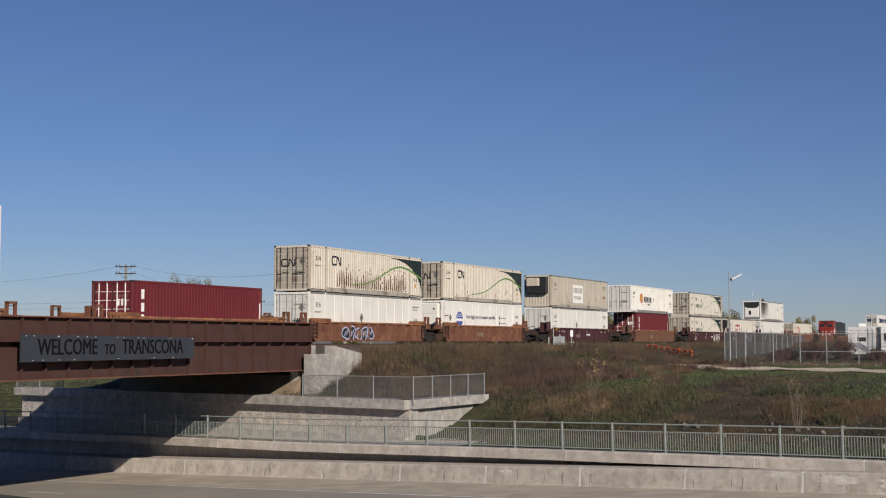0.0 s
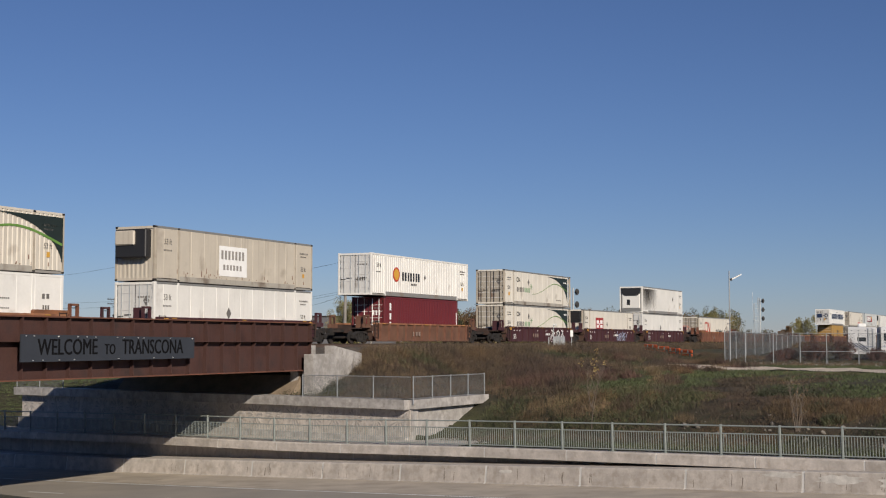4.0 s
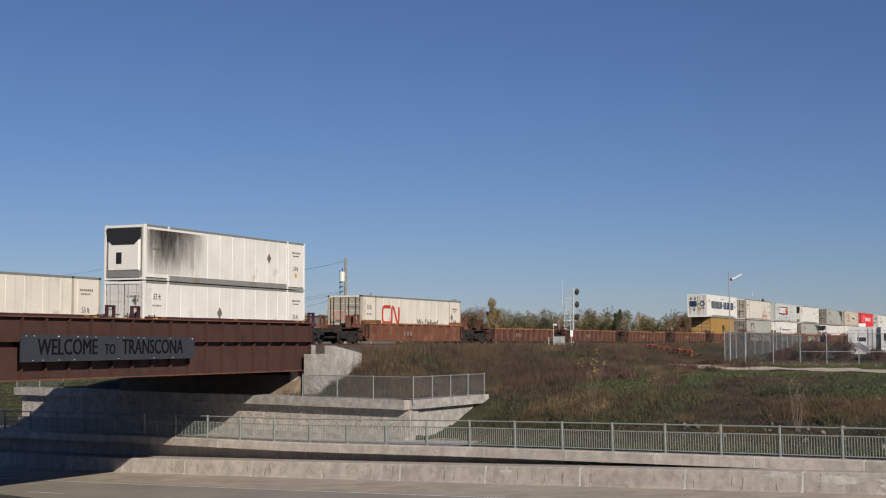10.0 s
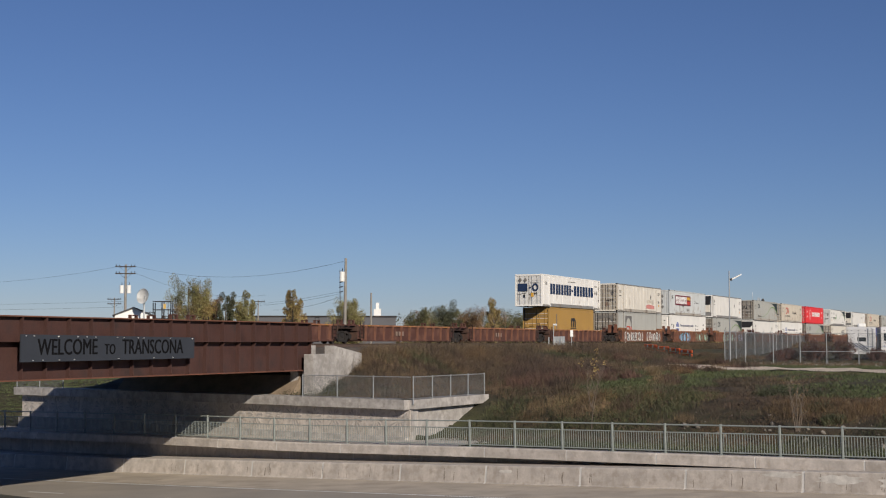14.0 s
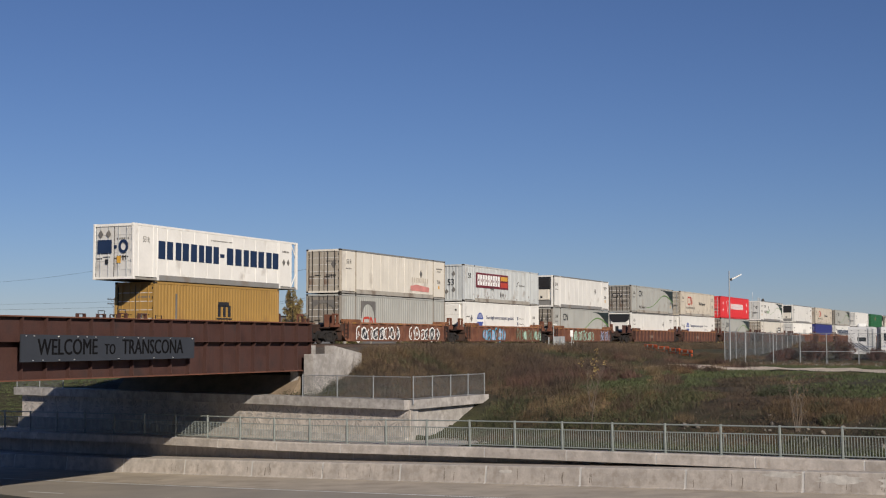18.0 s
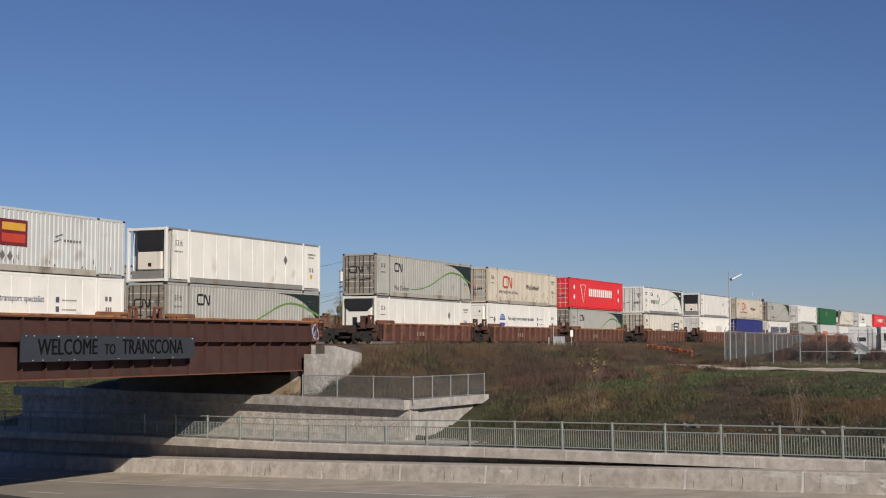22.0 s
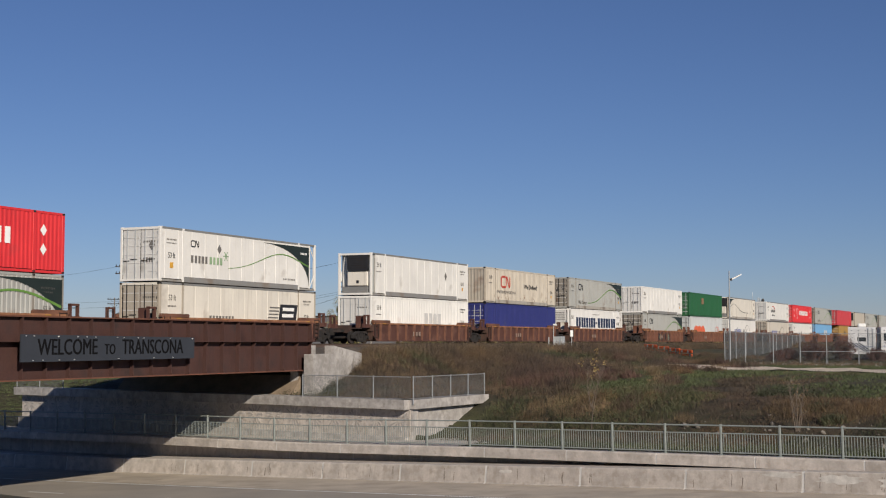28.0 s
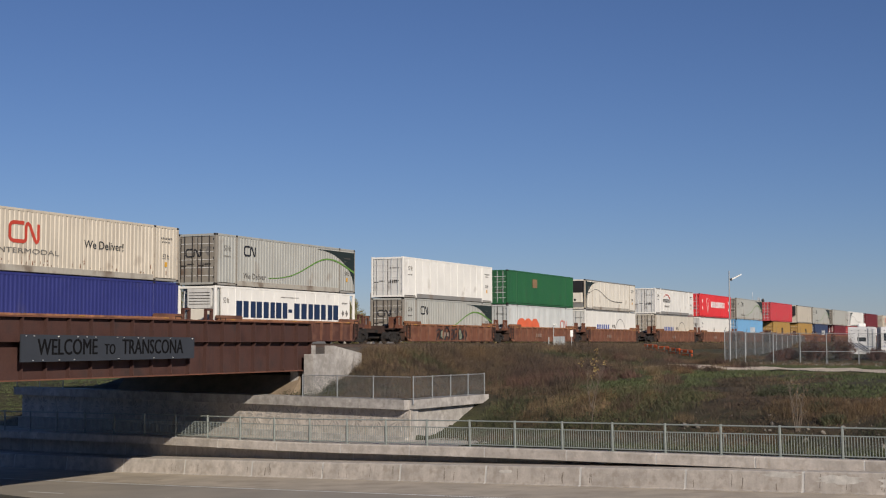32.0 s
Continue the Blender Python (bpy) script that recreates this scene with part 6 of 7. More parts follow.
def ribbon(name, lines, thick, material, parent, label="", y=-1.299, end=None):
    """Even ribbons along lines of points, on the near side or on the left end."""
    bm = bmesh.new()
    for pts in lines:
        edge = []
        for i, (x, z) in enumerate(pts):
            p, q = pts[max(0, i - 1)], pts[min(len(pts) - 1, i + 1)]
            d = math.hypot(q[0] - p[0], q[1] - p[1]) or 1.0
            nx, nz = -(q[1] - p[1]) / d * thick / 2, (q[0] - p[0]) / d * thick / 2
            edge.append(((x + nx, z + nz), (x - nx, z - nz)))
        for (p0, p1), (q0, q1) in zip(edge, edge[1:]):
            quad = [p0, p1, q1, q0]
            if end is None:
                prism(quad, 1, y - 0.004, y + 0.002, bm)
            else:
                prism([(-u, v) for u, v in quad], 0, end - 0.004, end + 0.002, bm)
    return part(name, bm, material, parent, label)


def worm(x, z, h, material, r, end=None, w=0.9):
    """The railway's mark as two plain ribbons."""
    t, k = h * 0.17, w * h
    hook = [(1.0, 1.0), (0.25, 1.0), (0.09, 0.94), (0.0, 0.8), (0.0, 0.2), (0.09, 0.06), (0.25, 0.0), (0.98, 0.0), (1.1, 0.06), (1.14, 0.2)]
    wave = [(1.14, 0.2), (1.14, 0.8), (1.18, 0.94), (1.28, 1.0), (1.4, 0.92), (1.8, 0.1), (1.9, 0.0), (2.0, 0.05), (2.04, 0.2), (2.04, 1.0)]
    ribbon("logo_ribbon", [[(x + u * k, z + t / 2 + v * (h - t)) for u, v in pts] for pts in (hook, wave)], t, material, r, end=end)


def small_marks(r, L):
    bars("marking", L / 2 - 1.55, L / 2 - 0.55, 2.2, 2.3, 7, D_GREY, r)
    bars("marking", L / 2 - 1.45, L / 2 - 0.75, 2.02, 2.09, 6, D_GREY, r)
    lettering("size_mark", "53 ft", r, D_GREY, L / 2 - 1.4, L / 2 - 0.85, 1.15, 1.42, -1.302)
    lettering("size_mark", "53 ft", r, D_GREY, -L / 2 + 0.8, -L / 2 + 1.45, 1.95, 2.25, -1.302)
    bars("marking", -L / 2 + 0.75, -L / 2 + 1.5, 1.6, 1.68, 6, D_GREY, r)
    decal("height_plate", rect(L / 2 - 1.22, L / 2 - 1.0, 0.75, 1.0), D_YELLOW, r)


def rust_scabs(r, L):
    rng = random.Random(4)
    bm = bmesh.new()
    for i in range(380):
        x = -4.6 + 10.0 * rng.random() ** 0.8
        x = round(x / 0.3) * 0.3 + 0.05 * (rng.random() - 0.5)
        hh = 0.08 + 1.0 * rng.random() ** 2.4
        z0 = 0.3 + 0.3 * rng.random() if i < 290 else 0.8 + 1.0 * rng.random()
        hh *= 1.0 if i < 290 else 0.2
        w = 0.02 + 0.035 * rng.random()
        prism([(x - w, z0), (x + w, z0), (x + w * 1.3, z0 + hh * 0.5), (x + w * 0.3, z0 + hh), (x - w * 0.8, z0 + hh * 0.8)], 1, -1.302, -1.296, bm)
    tagged(part("rust_stain", bm, D_RUST, r, "brown rust running down the ribs"), kind="stuff")


def drips(r, L):
    """Small rust runs along the lower edge."""
    rng = random.Random(int(L * 7) + len(r.name))
    bm = bmesh.new()
    for i in range(34):
        x = -L / 2 + 0.6 + (L - 1.2) * rng.random()
        z0 = 0.32 + 0.35 * rng.random() ** 2
        hh, w = 0.06 + 0.3 * rng.random() ** 2, 0.012 + 0.022 * rng.random()
        prism([(x - w, z0), (x + w, z0), (x + w * 0.6, z0 + hh), (x - w * 0.5, z0 + hh * 0.8)], 1, -1.302, -1.296, bm)
    tagged(part("rust_drips", bm, D_RUST, r), kind="stuff")


MARKS = {
    "cn_black": lambda r, L: worm(-5.2, 1.75, 0.62, D_BLACK, r),
    "cn_end": lambda r, L: worm(-0.75, 1.55, 0.5, D_BLACK, r, end=-L / 2 + 0.036, w=0.95),
    "cn_red": lambda r, L: worm(-4.7, 1.3, 1.02, D_RED, r),
    "cn_red_big": lambda r, L: worm(-5.0, 0.95, 1.35, D_RED, r),
    "cn_red_end": lambda r, L: worm(-0.75, 1.25, 0.55, D_PINK, r, end=-L / 2 + 0.036, w=0.95),
    "end_53": lambda r, L: (lettering("size_mark", "53", r, D_BLACK, -0.45, 0.1, 1.25, 1.75, -L / 2 + 0.02, end=True), *[diamond(u, v, 0.22, r, end=-L / 2 + 0.03) for u, v in ((-0.85, 2.1), (0.4, 2.15), (0.4, 0.9), (-0.2, 0.75))]),
    "cn_red_low": lambda r, L: worm(-4.9, 0.55, 0.9, D_RED, r),
    "swoosh": swoosh_corner, "swoosh_rev": swoosh_reverse, "small": small_marks, "rust": rust_scabs, "drips": drips,
    "diamond": lambda r, L: diamond(3.9, 1.75, 0.3, r),
    "diamond_mid": lambda r, L: diamond(-1.2, 1.35, 0.33, r),
    "enddiamond": lambda r, L: diamond(0.75, 1.9, 0.28, r, end=-L / 2 + 0.036),
}


def tex_marks(r, L):
    for i, (z, h) in enumerate(((1.95, 0.5), (1.3, 0.45), (0.65, 0.5))):
        decal("brand_block", rect(-L / 2 + 0.75, -L / 2 + 1.0, z, z + h), D_WHITE, r)
    bars("brand_lettering", 0.35, 1.0, 1.6, 1.95, 3, D_WHITE, r, end=-L / 2 + 0.036)
    decal("yellow_plate", rect(L / 2 - 0.95, L / 2 - 0.55, 0.25, 0.75), D_YELLOW, r)
    bars("marking", L / 2 - 0.3, L / 2 - 0.1, 0.3, 2.0, 1, D_WHITE, r)


def round_badge(x, z, rad, material, r, n=20, end=None):
    decal("round_badge", [(x + rad * math.cos(2 * math.pi * i / n), z + rad * math.sin(2 * math.pi * i / n)) for i in range(n)], material, r, end=end)


def kley(r, L):
    round_badge(-4.3, 1.55, 0.52, D_RED, r)
    part("badge_core", prism([(-4.3 + 0.4 * math.cos(i / 9 * 6.2832), 1.55 + 0.4 * math.sin(i / 9 * 6.2832)) for i in range(9)], 1, -1.309, -1.304), D_YELLOW, r)
    bars("brand_lettering", -3.4, -0.4, 1.15, 1.75, 7, D_BLACK, r)
    bars("marking", -2.0, -1.0, 0.85, 1.0, 4, D_GREY, r)
    diamond(0.3, 1.5, 0.22, r)


def hr(r, L):
    decal("red_panel", rect(-4.2, -1.9, 0.85, 2.15), mat("decal_deep_red", (0.36, 0.03, 0.03), 0.5, vary=0.1, bump=0), r)
    bm = bmesh.new()
    for q in ((-3.95, -3.25, 1.15, 1.45), (-3.95, -3.25, 1.55, 1.9), (-3.15, -2.97, 1.42, 1.62), (-2.87, -2.15, 1.15, 1.45), (-2.87, -2.15, 1.55, 1.9)):
        prism(rect(*q), 1, -1.309, -1.304, bm)
    part("panel_device", bm, D_WHITE, r)
    bars("brand_lettering", -4.1, -2.0, 0.35, 0.7, 9, D_RED, r)
    diamond(-0.7, 1.5, 0.25, r)


D_SLOGAN = mat("decal_slate_blue", (0.09, 0.1, 0.16), 0.5, vary=0.1, bump=0)


def blue_badge(r, L):
    decal("round_badge", [(-4.9 + 0.62 * math.cos(t), 1.5 + 0.6 * math.sin(t)) for t in np.linspace(0, 6.1, 20)], D_BLUE, r)
    for z0, z1, w in ((1.36, 1.56, 0.66), (1.72, 1.76, 0.5), (1.88, 1.92, 0.36)):
        part("badge_bar", prism([(-4.95 - w, z0), (-4.95 + w, z0), (-4.88 + w, z1), (-4.88 - w, z1)], 1, -1.309, -1.304), D_WHITE, r)
    bars("brand_lettering", -5.5, -4.2, 0.72, 0.9, 7, D_BLUE, r)
    lettering("slogan", "Your single source transport specialist", r, D_SLOGAN, -3.7, 2.2, 1.5, 1.88, -1.302)
    bars("brand_lettering", -2.3, 1.0, 0.85, 1.02, 15, D_SLOGAN, r)
    for z in (0.7, 1.15, 1.6):
        decal("blue_square", rect(3.0, 3.24, z, z + 0.26), D_SLOGAN, r)
        bars("marking", 3.45, 4.5, z + 0.08, z + 0.15, 8, D_GREY, r)
    bars("marking", 6.6, 7.2, 1.75, 1.98, 2, D_GREY, r)
    bars("marking", 6.65, 7.15, 1.25, 1.45, 3, D_GREY, r)
    bars("marking", -7.6, -6.9, 1.7, 1.8, 5, D_GREY, r)
    diamond(-6.6, 1.6, 0.3, r)


def kinder(r, L):
    decal("red_panel", rect(-5.7, 1.0, 1.15, 2.35), mat("maroon_panel", (0.16, 0.02, 0.03), 0.5), r)
    bm = bmesh.new()
    for i in range(9):
        u = -5.4 + i * 0.52
        for q in (rect(u, u + 0.4, 1.35, 1.65), rect(u, u + 0.13, 1.65, 1.85), rect(u + 0.27, u + 0.4, 1.65, 1.85), rect(u, u + 0.4, 1.85, 2.2)):
            prism(q, 1, -1.309, -1.304, bm)
    part("panel_lettering", bm, D_WHITE, r)
    part("panel_stripe", prism(rect(-0.65, 0.85, 1.85, 2.2), 1, -1.309, -1.304), D_YELLOW, r)
    part("panel_stripe", prism(rect(-0.65, 0.85, 1.3, 1.7), 1, -1.309, -1.304), D_RED, r)
    for u, z in ((-2.6, 1.2), (-2.2, 1.15), (-0.6, 0.7), (-0.1, 0.68)):
        diamond(u, z, 0.24, r)
    ribbon("faded_mark", [[(3.4, 1.9), (2.9, 1.75), (3.3, 1.65), (2.8, 1.5)]], 0.07, D_GREY, r)
    bars("marking", 3.5, 4.8, 1.55, 1.66, 6, D_GREY, r)
    lettering("size_mark", "53", r, D_BLACK, -7.2, -6.75, 1.85, 2.25, -1.302)


def priority(r, L):
    decal("white_panel", rect(-2.2, 0.6, 0.5, 2.2), D_WHITE, r)
    bm = bmesh.new()
    for i in range(7):
        prism(rect(-2.0 + i * 0.35, -1.8 + i * 0.35, 1.45, 1.95), 1, -1.309, -1.304, bm)
    for i in range(6):
        prism(rect(-1.8 + i * 0.33, -1.6 + i * 0.33, 0.85, 1.15), 1, -1.309, -1.304, bm)
    part("panel_lettering", bm, mat("decal_faded_grey", (0.3, 0.28, 0.26), 0.6, bump=0), r)


def cool(r, L):
    worm(-5.3, 1.95, 0.38, D_BLACK, r)
    bars("brand_lettering", -5.3, -3.65, 1.1, 1.5, 5, D_GREY, r, wide=0.7)
    pale = mat("decal_pale_green", (0.28, 0.4, 0.24), 0.5, vary=0.1, bump=0)
    bars("brand_lettering", -3.55, -2.2, 1.1, 1.5, 4, pale, r, wide=0.7)
    ribbon("star_mark", [[(-1.95 - 0.28 * math.cos(a), 1.62 - 0.28 * math.sin(a)), (-1.95 + 0.28 * math.cos(a), 1.62 + 0.28 * math.sin(a))] for a in (0.0, 1.05, 2.09)], 0.06, pale, r)
    h = L / 2 - 0.86
    arc = [(2.2 + (h - 2.2) * math.sin(a), 0.2 + 2.45 * math.cos(a)) for a in np.linspace(0, math.pi / 2, 13)]
    decal("dark_corner", [(h, 2.68), (1.9, 2.68)] + arc[:-1] + [(h, 0.2)], D_DKGREEN, r)
    line = [(x, 0.95 + 1.05 * math.exp(-((x - 4.0) / 3.2) ** 2) + 0.02 * x) for x in np.linspace(-1.7, h - 0.03, 24)]
    decal("thin_ribbon", band(line, 0.08), D_GREEN, r, y=-1.304)
    diamond(-2.6, 1.98, 0.27, r)
    bars("marking", 4.2, 5.6, 0.55, 0.65, 8, D_GREY, r)
    bars("marking", 6.2, 7.0, 2.2, 2.32, 5, D_WHITE, r).location.y = -0.006
    bars("marking", -7.5, -6.6, 2.2, 2.28, 7, D_GREY, r)
    bars("marking", -7.5, -6.6, 2.02, 2.08, 8, D_GREY, r)
    lettering("size_mark", "53 ft", r, D_BLACK, -7.35, -6.75, 1.25, 1.55, -1.302)
    decal("height_plate", rect(-7.2, -6.9, 0.72, 1.02), D_YELLOW, r)


def deliver(r, L):
    lettering("slogan", "We Deliver!", r, D_BLACK, 0.4, 3.9, 0.95, 1.4, -1.302)
    bars("marking", -5.2, -1.6, 0.8, 1.0, 10, D_GREY, r)
    diamond(6.4, 1.6, 0.28, r)


def triangle(r, L):
    decal("white_triangle", band([(-5.0, 2.3), (-3.5, 2.3), (-4.25, 0.6), (-5.0, 2.3)], 0.16), D_WHITE, r)
    bars("brand_lettering", -2.6, 4.6, 1.25, 2.0, 12, D_WHITE, r, wide=0.74)
    for x in (-6.8, 6.6):
        diamond2(x, 2.0, r)
        diamond2(x, 1.1, r)


def diamond2(x, z, r):
    decal("white_diamond", [(x - 0.22, z), (x, z - 0.28), (x + 0.22, z), (x, z + 0.28)], D_WHITE, r)


def soot(r, L):
    """Exhaust soot: densest by the cooling unit's top, thinning out along the panel."""
    m = bpy.data.materials.new("thin_soot")
    m.use_nodes = True
    N, K = m.node_tree.nodes, m.node_tree.links.new
    bs = N["Principled BSDF"]
    bs.inputs["Base Color"].default_value, bs.inputs["Roughness"].default_value = (0.035, 0.03, 0.027, 1), 0.9
    co, sep, nz = N.new("ShaderNodeTexCoord"), N.new("ShaderNodeSeparateXYZ"), N.new("ShaderNodeTexNoise")
    mp = N.new("ShaderNodeMapping")
    mp.inputs["Scale"].default_value = (2.2, 1.0, 0.5)
    K(co.outputs["Object"], sep.inputs[0])
    K(co.outputs["Object"], mp.inputs["Vector"])
    K(mp.outputs[0], nz.inputs["Vector"])
    nz.inputs["Scale"].default_value, nz.inputs["Detail"].default_value = 1.6, 6

    def ramp(v, lo, hi, p, q):
        n = N.new("ShaderNodeMapRange")
        for i, u in enumerate((lo, hi, p, q)):
            n.inputs[i + 1].default_value = u
        K(v, n.inputs[0])
        return n.outputs[0]

    def times(p, q):
        n = N.new("ShaderNodeMath")
        n.operation = "MULTIPLY"
        K(p, n.inputs[0])
        K(q, n.inputs[1])
        return n.outputs[0]
    dens = times(times(times(ramp(sep.outputs["X"], -6.4, -2.4, 1.0, 0.0), ramp(sep.outputs["X"], -7.9, -6.4, 0.3, 1.0)), ramp(sep.outputs["Z"], 0.5, 2.66, 0.15, 1.0)), ramp(nz.outputs["Fac"], 0.3, 0.7, 0.45, 1.0))
    clear, mix = N.new("ShaderNodeBsdfTransparent"), N.new("ShaderNodeMixShader")
    K(dens, mix.inputs[0])
    K(clear.outputs[0], mix.inputs[1])
    K(bs.outputs[0], mix.inputs[2])
    K(mix.outputs[0], N["Material Output"].inputs["Surface"])
    decal("soot_stain", rect(-7.85, -2.4, 0.35, 2.66), m, r, "dark exhaust soot on the panel", y=-1.303)


def maritime(r, L):
    bars("brand_lettering", -6.0, -0.3, 1.15, 2.1, 8, D_NAVY, r, wide=0.84)
    decal("brand_dash", rect(-0.32, 0.1, 1.52, 1.72), D_NAVY, r)
    bars("brand_lettering", 0.35, 6.0, 1.15, 2.1, 7, D_NAVY, r, wide=0.84)
    bars("marking", -1.2, 0.9, 2.4, 2.46, 16, D_GREY, r)
    lettering("size_mark", "53 ft", r, D_GREY, -7.3, -6.75, 1.95, 2.25, -1.302)
    diamond(6.45, 1.6, 0.22, r)
    diamond(6.95, 1.6, 0.22, r)
    bars("marking", 6.3, 7.1, 2.2, 2.3, 5, D_GREY, r)


def maritime_end(r, L):
    e = -L / 2 - 0.012
    bars("brand_lettering", -1.0, 0.35, 1.35, 2.05, 1, D_NAVY, r, end=e, wide=0.72)
    decal("brand_dash", rect(0.08, 0.24, 1.6, 1.76), D_NAVY, r, end=e)
    ribbon("brand_ring", [[(0.66 + 0.24 * math.cos(t), 1.7 + 0.28 * math.sin(t)) for t in np.linspace(0, 6.2832, 17)]], 0.15, D_NAVY, r, end=e)
    decal("height_plate", rect(0.25, 0.5, 0.85, 1.2), D_YELLOW, r, end=e)
    decal("black_plate", rect(-0.5, -0.3, 0.8, 1.05), D_BLACK, r, end=e)
    for u in (-0.8, -0.3):
        diamond(u, 2.35, 0.22, r, end=e)


def express_panel(r, L):
    decal("black_panel", [(3.6, 0.65), (5.6, 0.65), (5.9, 2.0), (3.9, 2.0)], D_BLACK, r)
    bm = bmesh.new()
    for i in range(3):
        prism(rect(4.0 + 0.08 * i, 5.3 + 0.08 * i, 0.85 + 0.38 * i, 1.05 + 0.38 * i), 1, -1.309, -1.304, bm)
    part("panel_lettering", bm, D_WHITE, r)
    bm = bmesh.new()
    for i in range(6):
        prism(rect(2.4 + 0.06 * i, 3.5 + 0.06 * i, 0.75 + 0.2 * i, 0.83 + 0.2 * i), 1, -1.303, -1.298, bm)
    part("speed_lines", bm, D_GREY, r)
    bars("marking", -3.5, -1.0, 1.0, 1.2, 8, D_GREY, r)


def arch(r, L):
    decal("dark_arch", [(-5.3, 2.5), (-5.3, 1.35)] + [(-4.25 - 0.9 * math.cos(a), 1.35 + 0.95 * math.sin(a)) for a in np.linspace(0, math.pi, 12)] + [(-3.2, 1.35), (-3.2, 2.5)], D_GREY, r)
    bars("brand_lettering", -2.3, 6.2, 0.55, 0.85, 34, D_GREY, r)
    decal("dark_arch", [(-0.8, 2.5)] + [(-0.8 * math.cos(a), 1.7 + 0.6 * math.sin(a)) for a in np.linspace(0, math.pi, 10)] + [(0.8, 2.5)], D_GREY, r, end=-L / 2 + 0.012)


MARKS.update({
    "tex": tex_marks, "kley": kley, "hr": hr, "badge": blue_badge, "kinder": kinder, "priority": priority, "cool": cool,
    "deliver": deliver, "triangle": triangle, "soot": soot, "maritime": maritime, "maritime_end": maritime_end, "express": express_panel, "arch": arch,
    "slogan": lambda r, L: (lettering("slogan", "We Deliver", r, D_GREY, -5.3, -2.9, 0.45, 0.78, -1.302)),
    "intermodal": lambda r, L: (lettering("slogan", "INTERMODAL", r, D_GREY, -5.6, -1.4, 0.85, 1.08, -1.302), lettering("slogan", "We Deliver!", r, D_BLACK, 0.4, 3.4, 1.35, 1.75, -1.302)),
    "stencil": lambda r, L: bars("brand_lettering", 0.2, 3.2, 0.85, 1.85, 4, mat("decal_pale_grey", (0.6, 0.59, 0.57), 0.5, bump=0), r, wide=0.8),
    "monogram": lambda r, L: (ribbon("monogram", [[(u, 1.15), (u, 1.8)] for u in (-0.2, 0.3, 0.8)] + [[(-0.3, 1.85), (0.75, 1.85)]], 0.26, D_BLACK, r), decal("monogram_bar", rect(-0.45, 1.05, 1.0, 1.08), D_BLACK, r), ribbon("monogram", [[(u + 0.2 * math.cos(t), 0.62 + 0.22 * math.sin(t)) for t in np.linspace(0.8, 5.6, 9)] for u in (0.0, 0.6)], 0.15, D_BLACK, r), bars("marking", -4.3, -4.05, 0.5, 2.3, 1, D_GREY, r)),
    "pinkplate": lambda r, L: (decal("faded_plate", [(2.2, 0.5), (5.2, 0.45), (5.3, 0.8), (3.2, 0.95), (2.2, 0.85)], D_PINK, r), bars("brand_lettering", 2.4, 5.2, 1.1, 1.45, 9, P["beige"], r)),
    "national": lambda r, L: (decal("red_arc", band([(-4.8, 1.9), (-4.0, 2.25), (-3.0, 2.2), (-2.2, 1.8)], 0.2), D_RED, r), bars("brand_lettering", -4.9, -2.0, 1.35, 1.75, 8, D_BLACK, r), bars("marking", -4.4, -2.4, 0.8, 1.0, 8, D_GREY, r)),
    "transport": lambda r, L: (bars("brand_lettering", -4.6, -0.6, 0.75, 1.5, 6, D_BLUE, r), decal("wheel_arc", band([(2.8 + 1.8 * math.cos(a), 0.3 + 1.8 * math.sin(a)) for a in np.linspace(0.2, 3.0, 14)], 0.1), D_GREY, r), bars("marking", 0.2, 1.2, 1.2, 1.5, 2, D_GREY, r)),
    "gold": lambda r, L: decal("gold_plate", rect(-2.4, -1.3, 1.55, 2.3), mat("decal_copper", (0.26, 0.16, 0.08), 0.5, bump=0), r),
    "spray": lambda r, L: [decal("graffiti", [(-5.0 + 1.6 * k + 0.95 * math.cos(a) * (1 + 0.2 * math.sin(3 * a + k)), 1.0 + 0.9 * math.sin(a) * (1 + 0.12 * math.cos(2 * a))) for a in np.linspace(0, 6.1, 18)], D_ORANGE, r) for k in range(3)] + [worm(4.6, 0.9, 0.85, D_PINK, r)],
})
D_ORANGE = mat("spray_orange", (0.7, 0.14, 0.06), 0.6, vary=0.1, bump=0)

# wagon steel by car
CAR = {
    "rust": mat("rust_orange_car", (0.155, 0.06, 0.035), 0.75, vary=0.2, scale=0.7, fine=10, bump=0.1, dirt=(0.235, 0.108, 0.064), dirt_amt=0.5, dirt_scale=1.3, streak=0.45),
    "brown": mat("brown_car", (0.085, 0.034, 0.025), 0.75, vary=0.2, scale=0.7, fine=10, bump=0.1, dirt=(0.14, 0.066, 0.045), dirt_amt=0.5, dirt_scale=1.3, streak=0.45),
    "maroon": mat("maroon_car", (0.06, 0.019, 0.024), 0.65, vary=0.15, scale=0.7, fine=10, bump=0.05, dirt=(0.07, 0.04, 0.04), dirt_amt=0.3, streak=0.2),
    "tan": mat("tan_brown_car", (0.15, 0.072, 0.045), 0.75, vary=0.2, dirt=(0.1, 0.06, 0.04), dirt_amt=0.4, streak=0.3),
}
M_CHORD = mat("orange_rust_chord", (0.31, 0.14, 0.07), 0.8, vary=0.3, scale=2.0, dirt=(0.12, 0.05, 0.03), dirt_amt=0.5)
# rib steel, paler than the panels between
M_RIB = mat("rubbed_rust_rib", (0.2, 0.09, 0.058), 0.8, vary=0.3, scale=1.5, dirt=(0.09, 0.04, 0.03), dirt_amt=0.5)
# end platforms and ladders, darker than the side sills
M_ENDSTEEL = mat("oily_end_steel", (0.05, 0.028, 0.022), 0.8, vary=0.3, dirt=(0.09, 0.045, 0.03), dirt_amt=0.4)
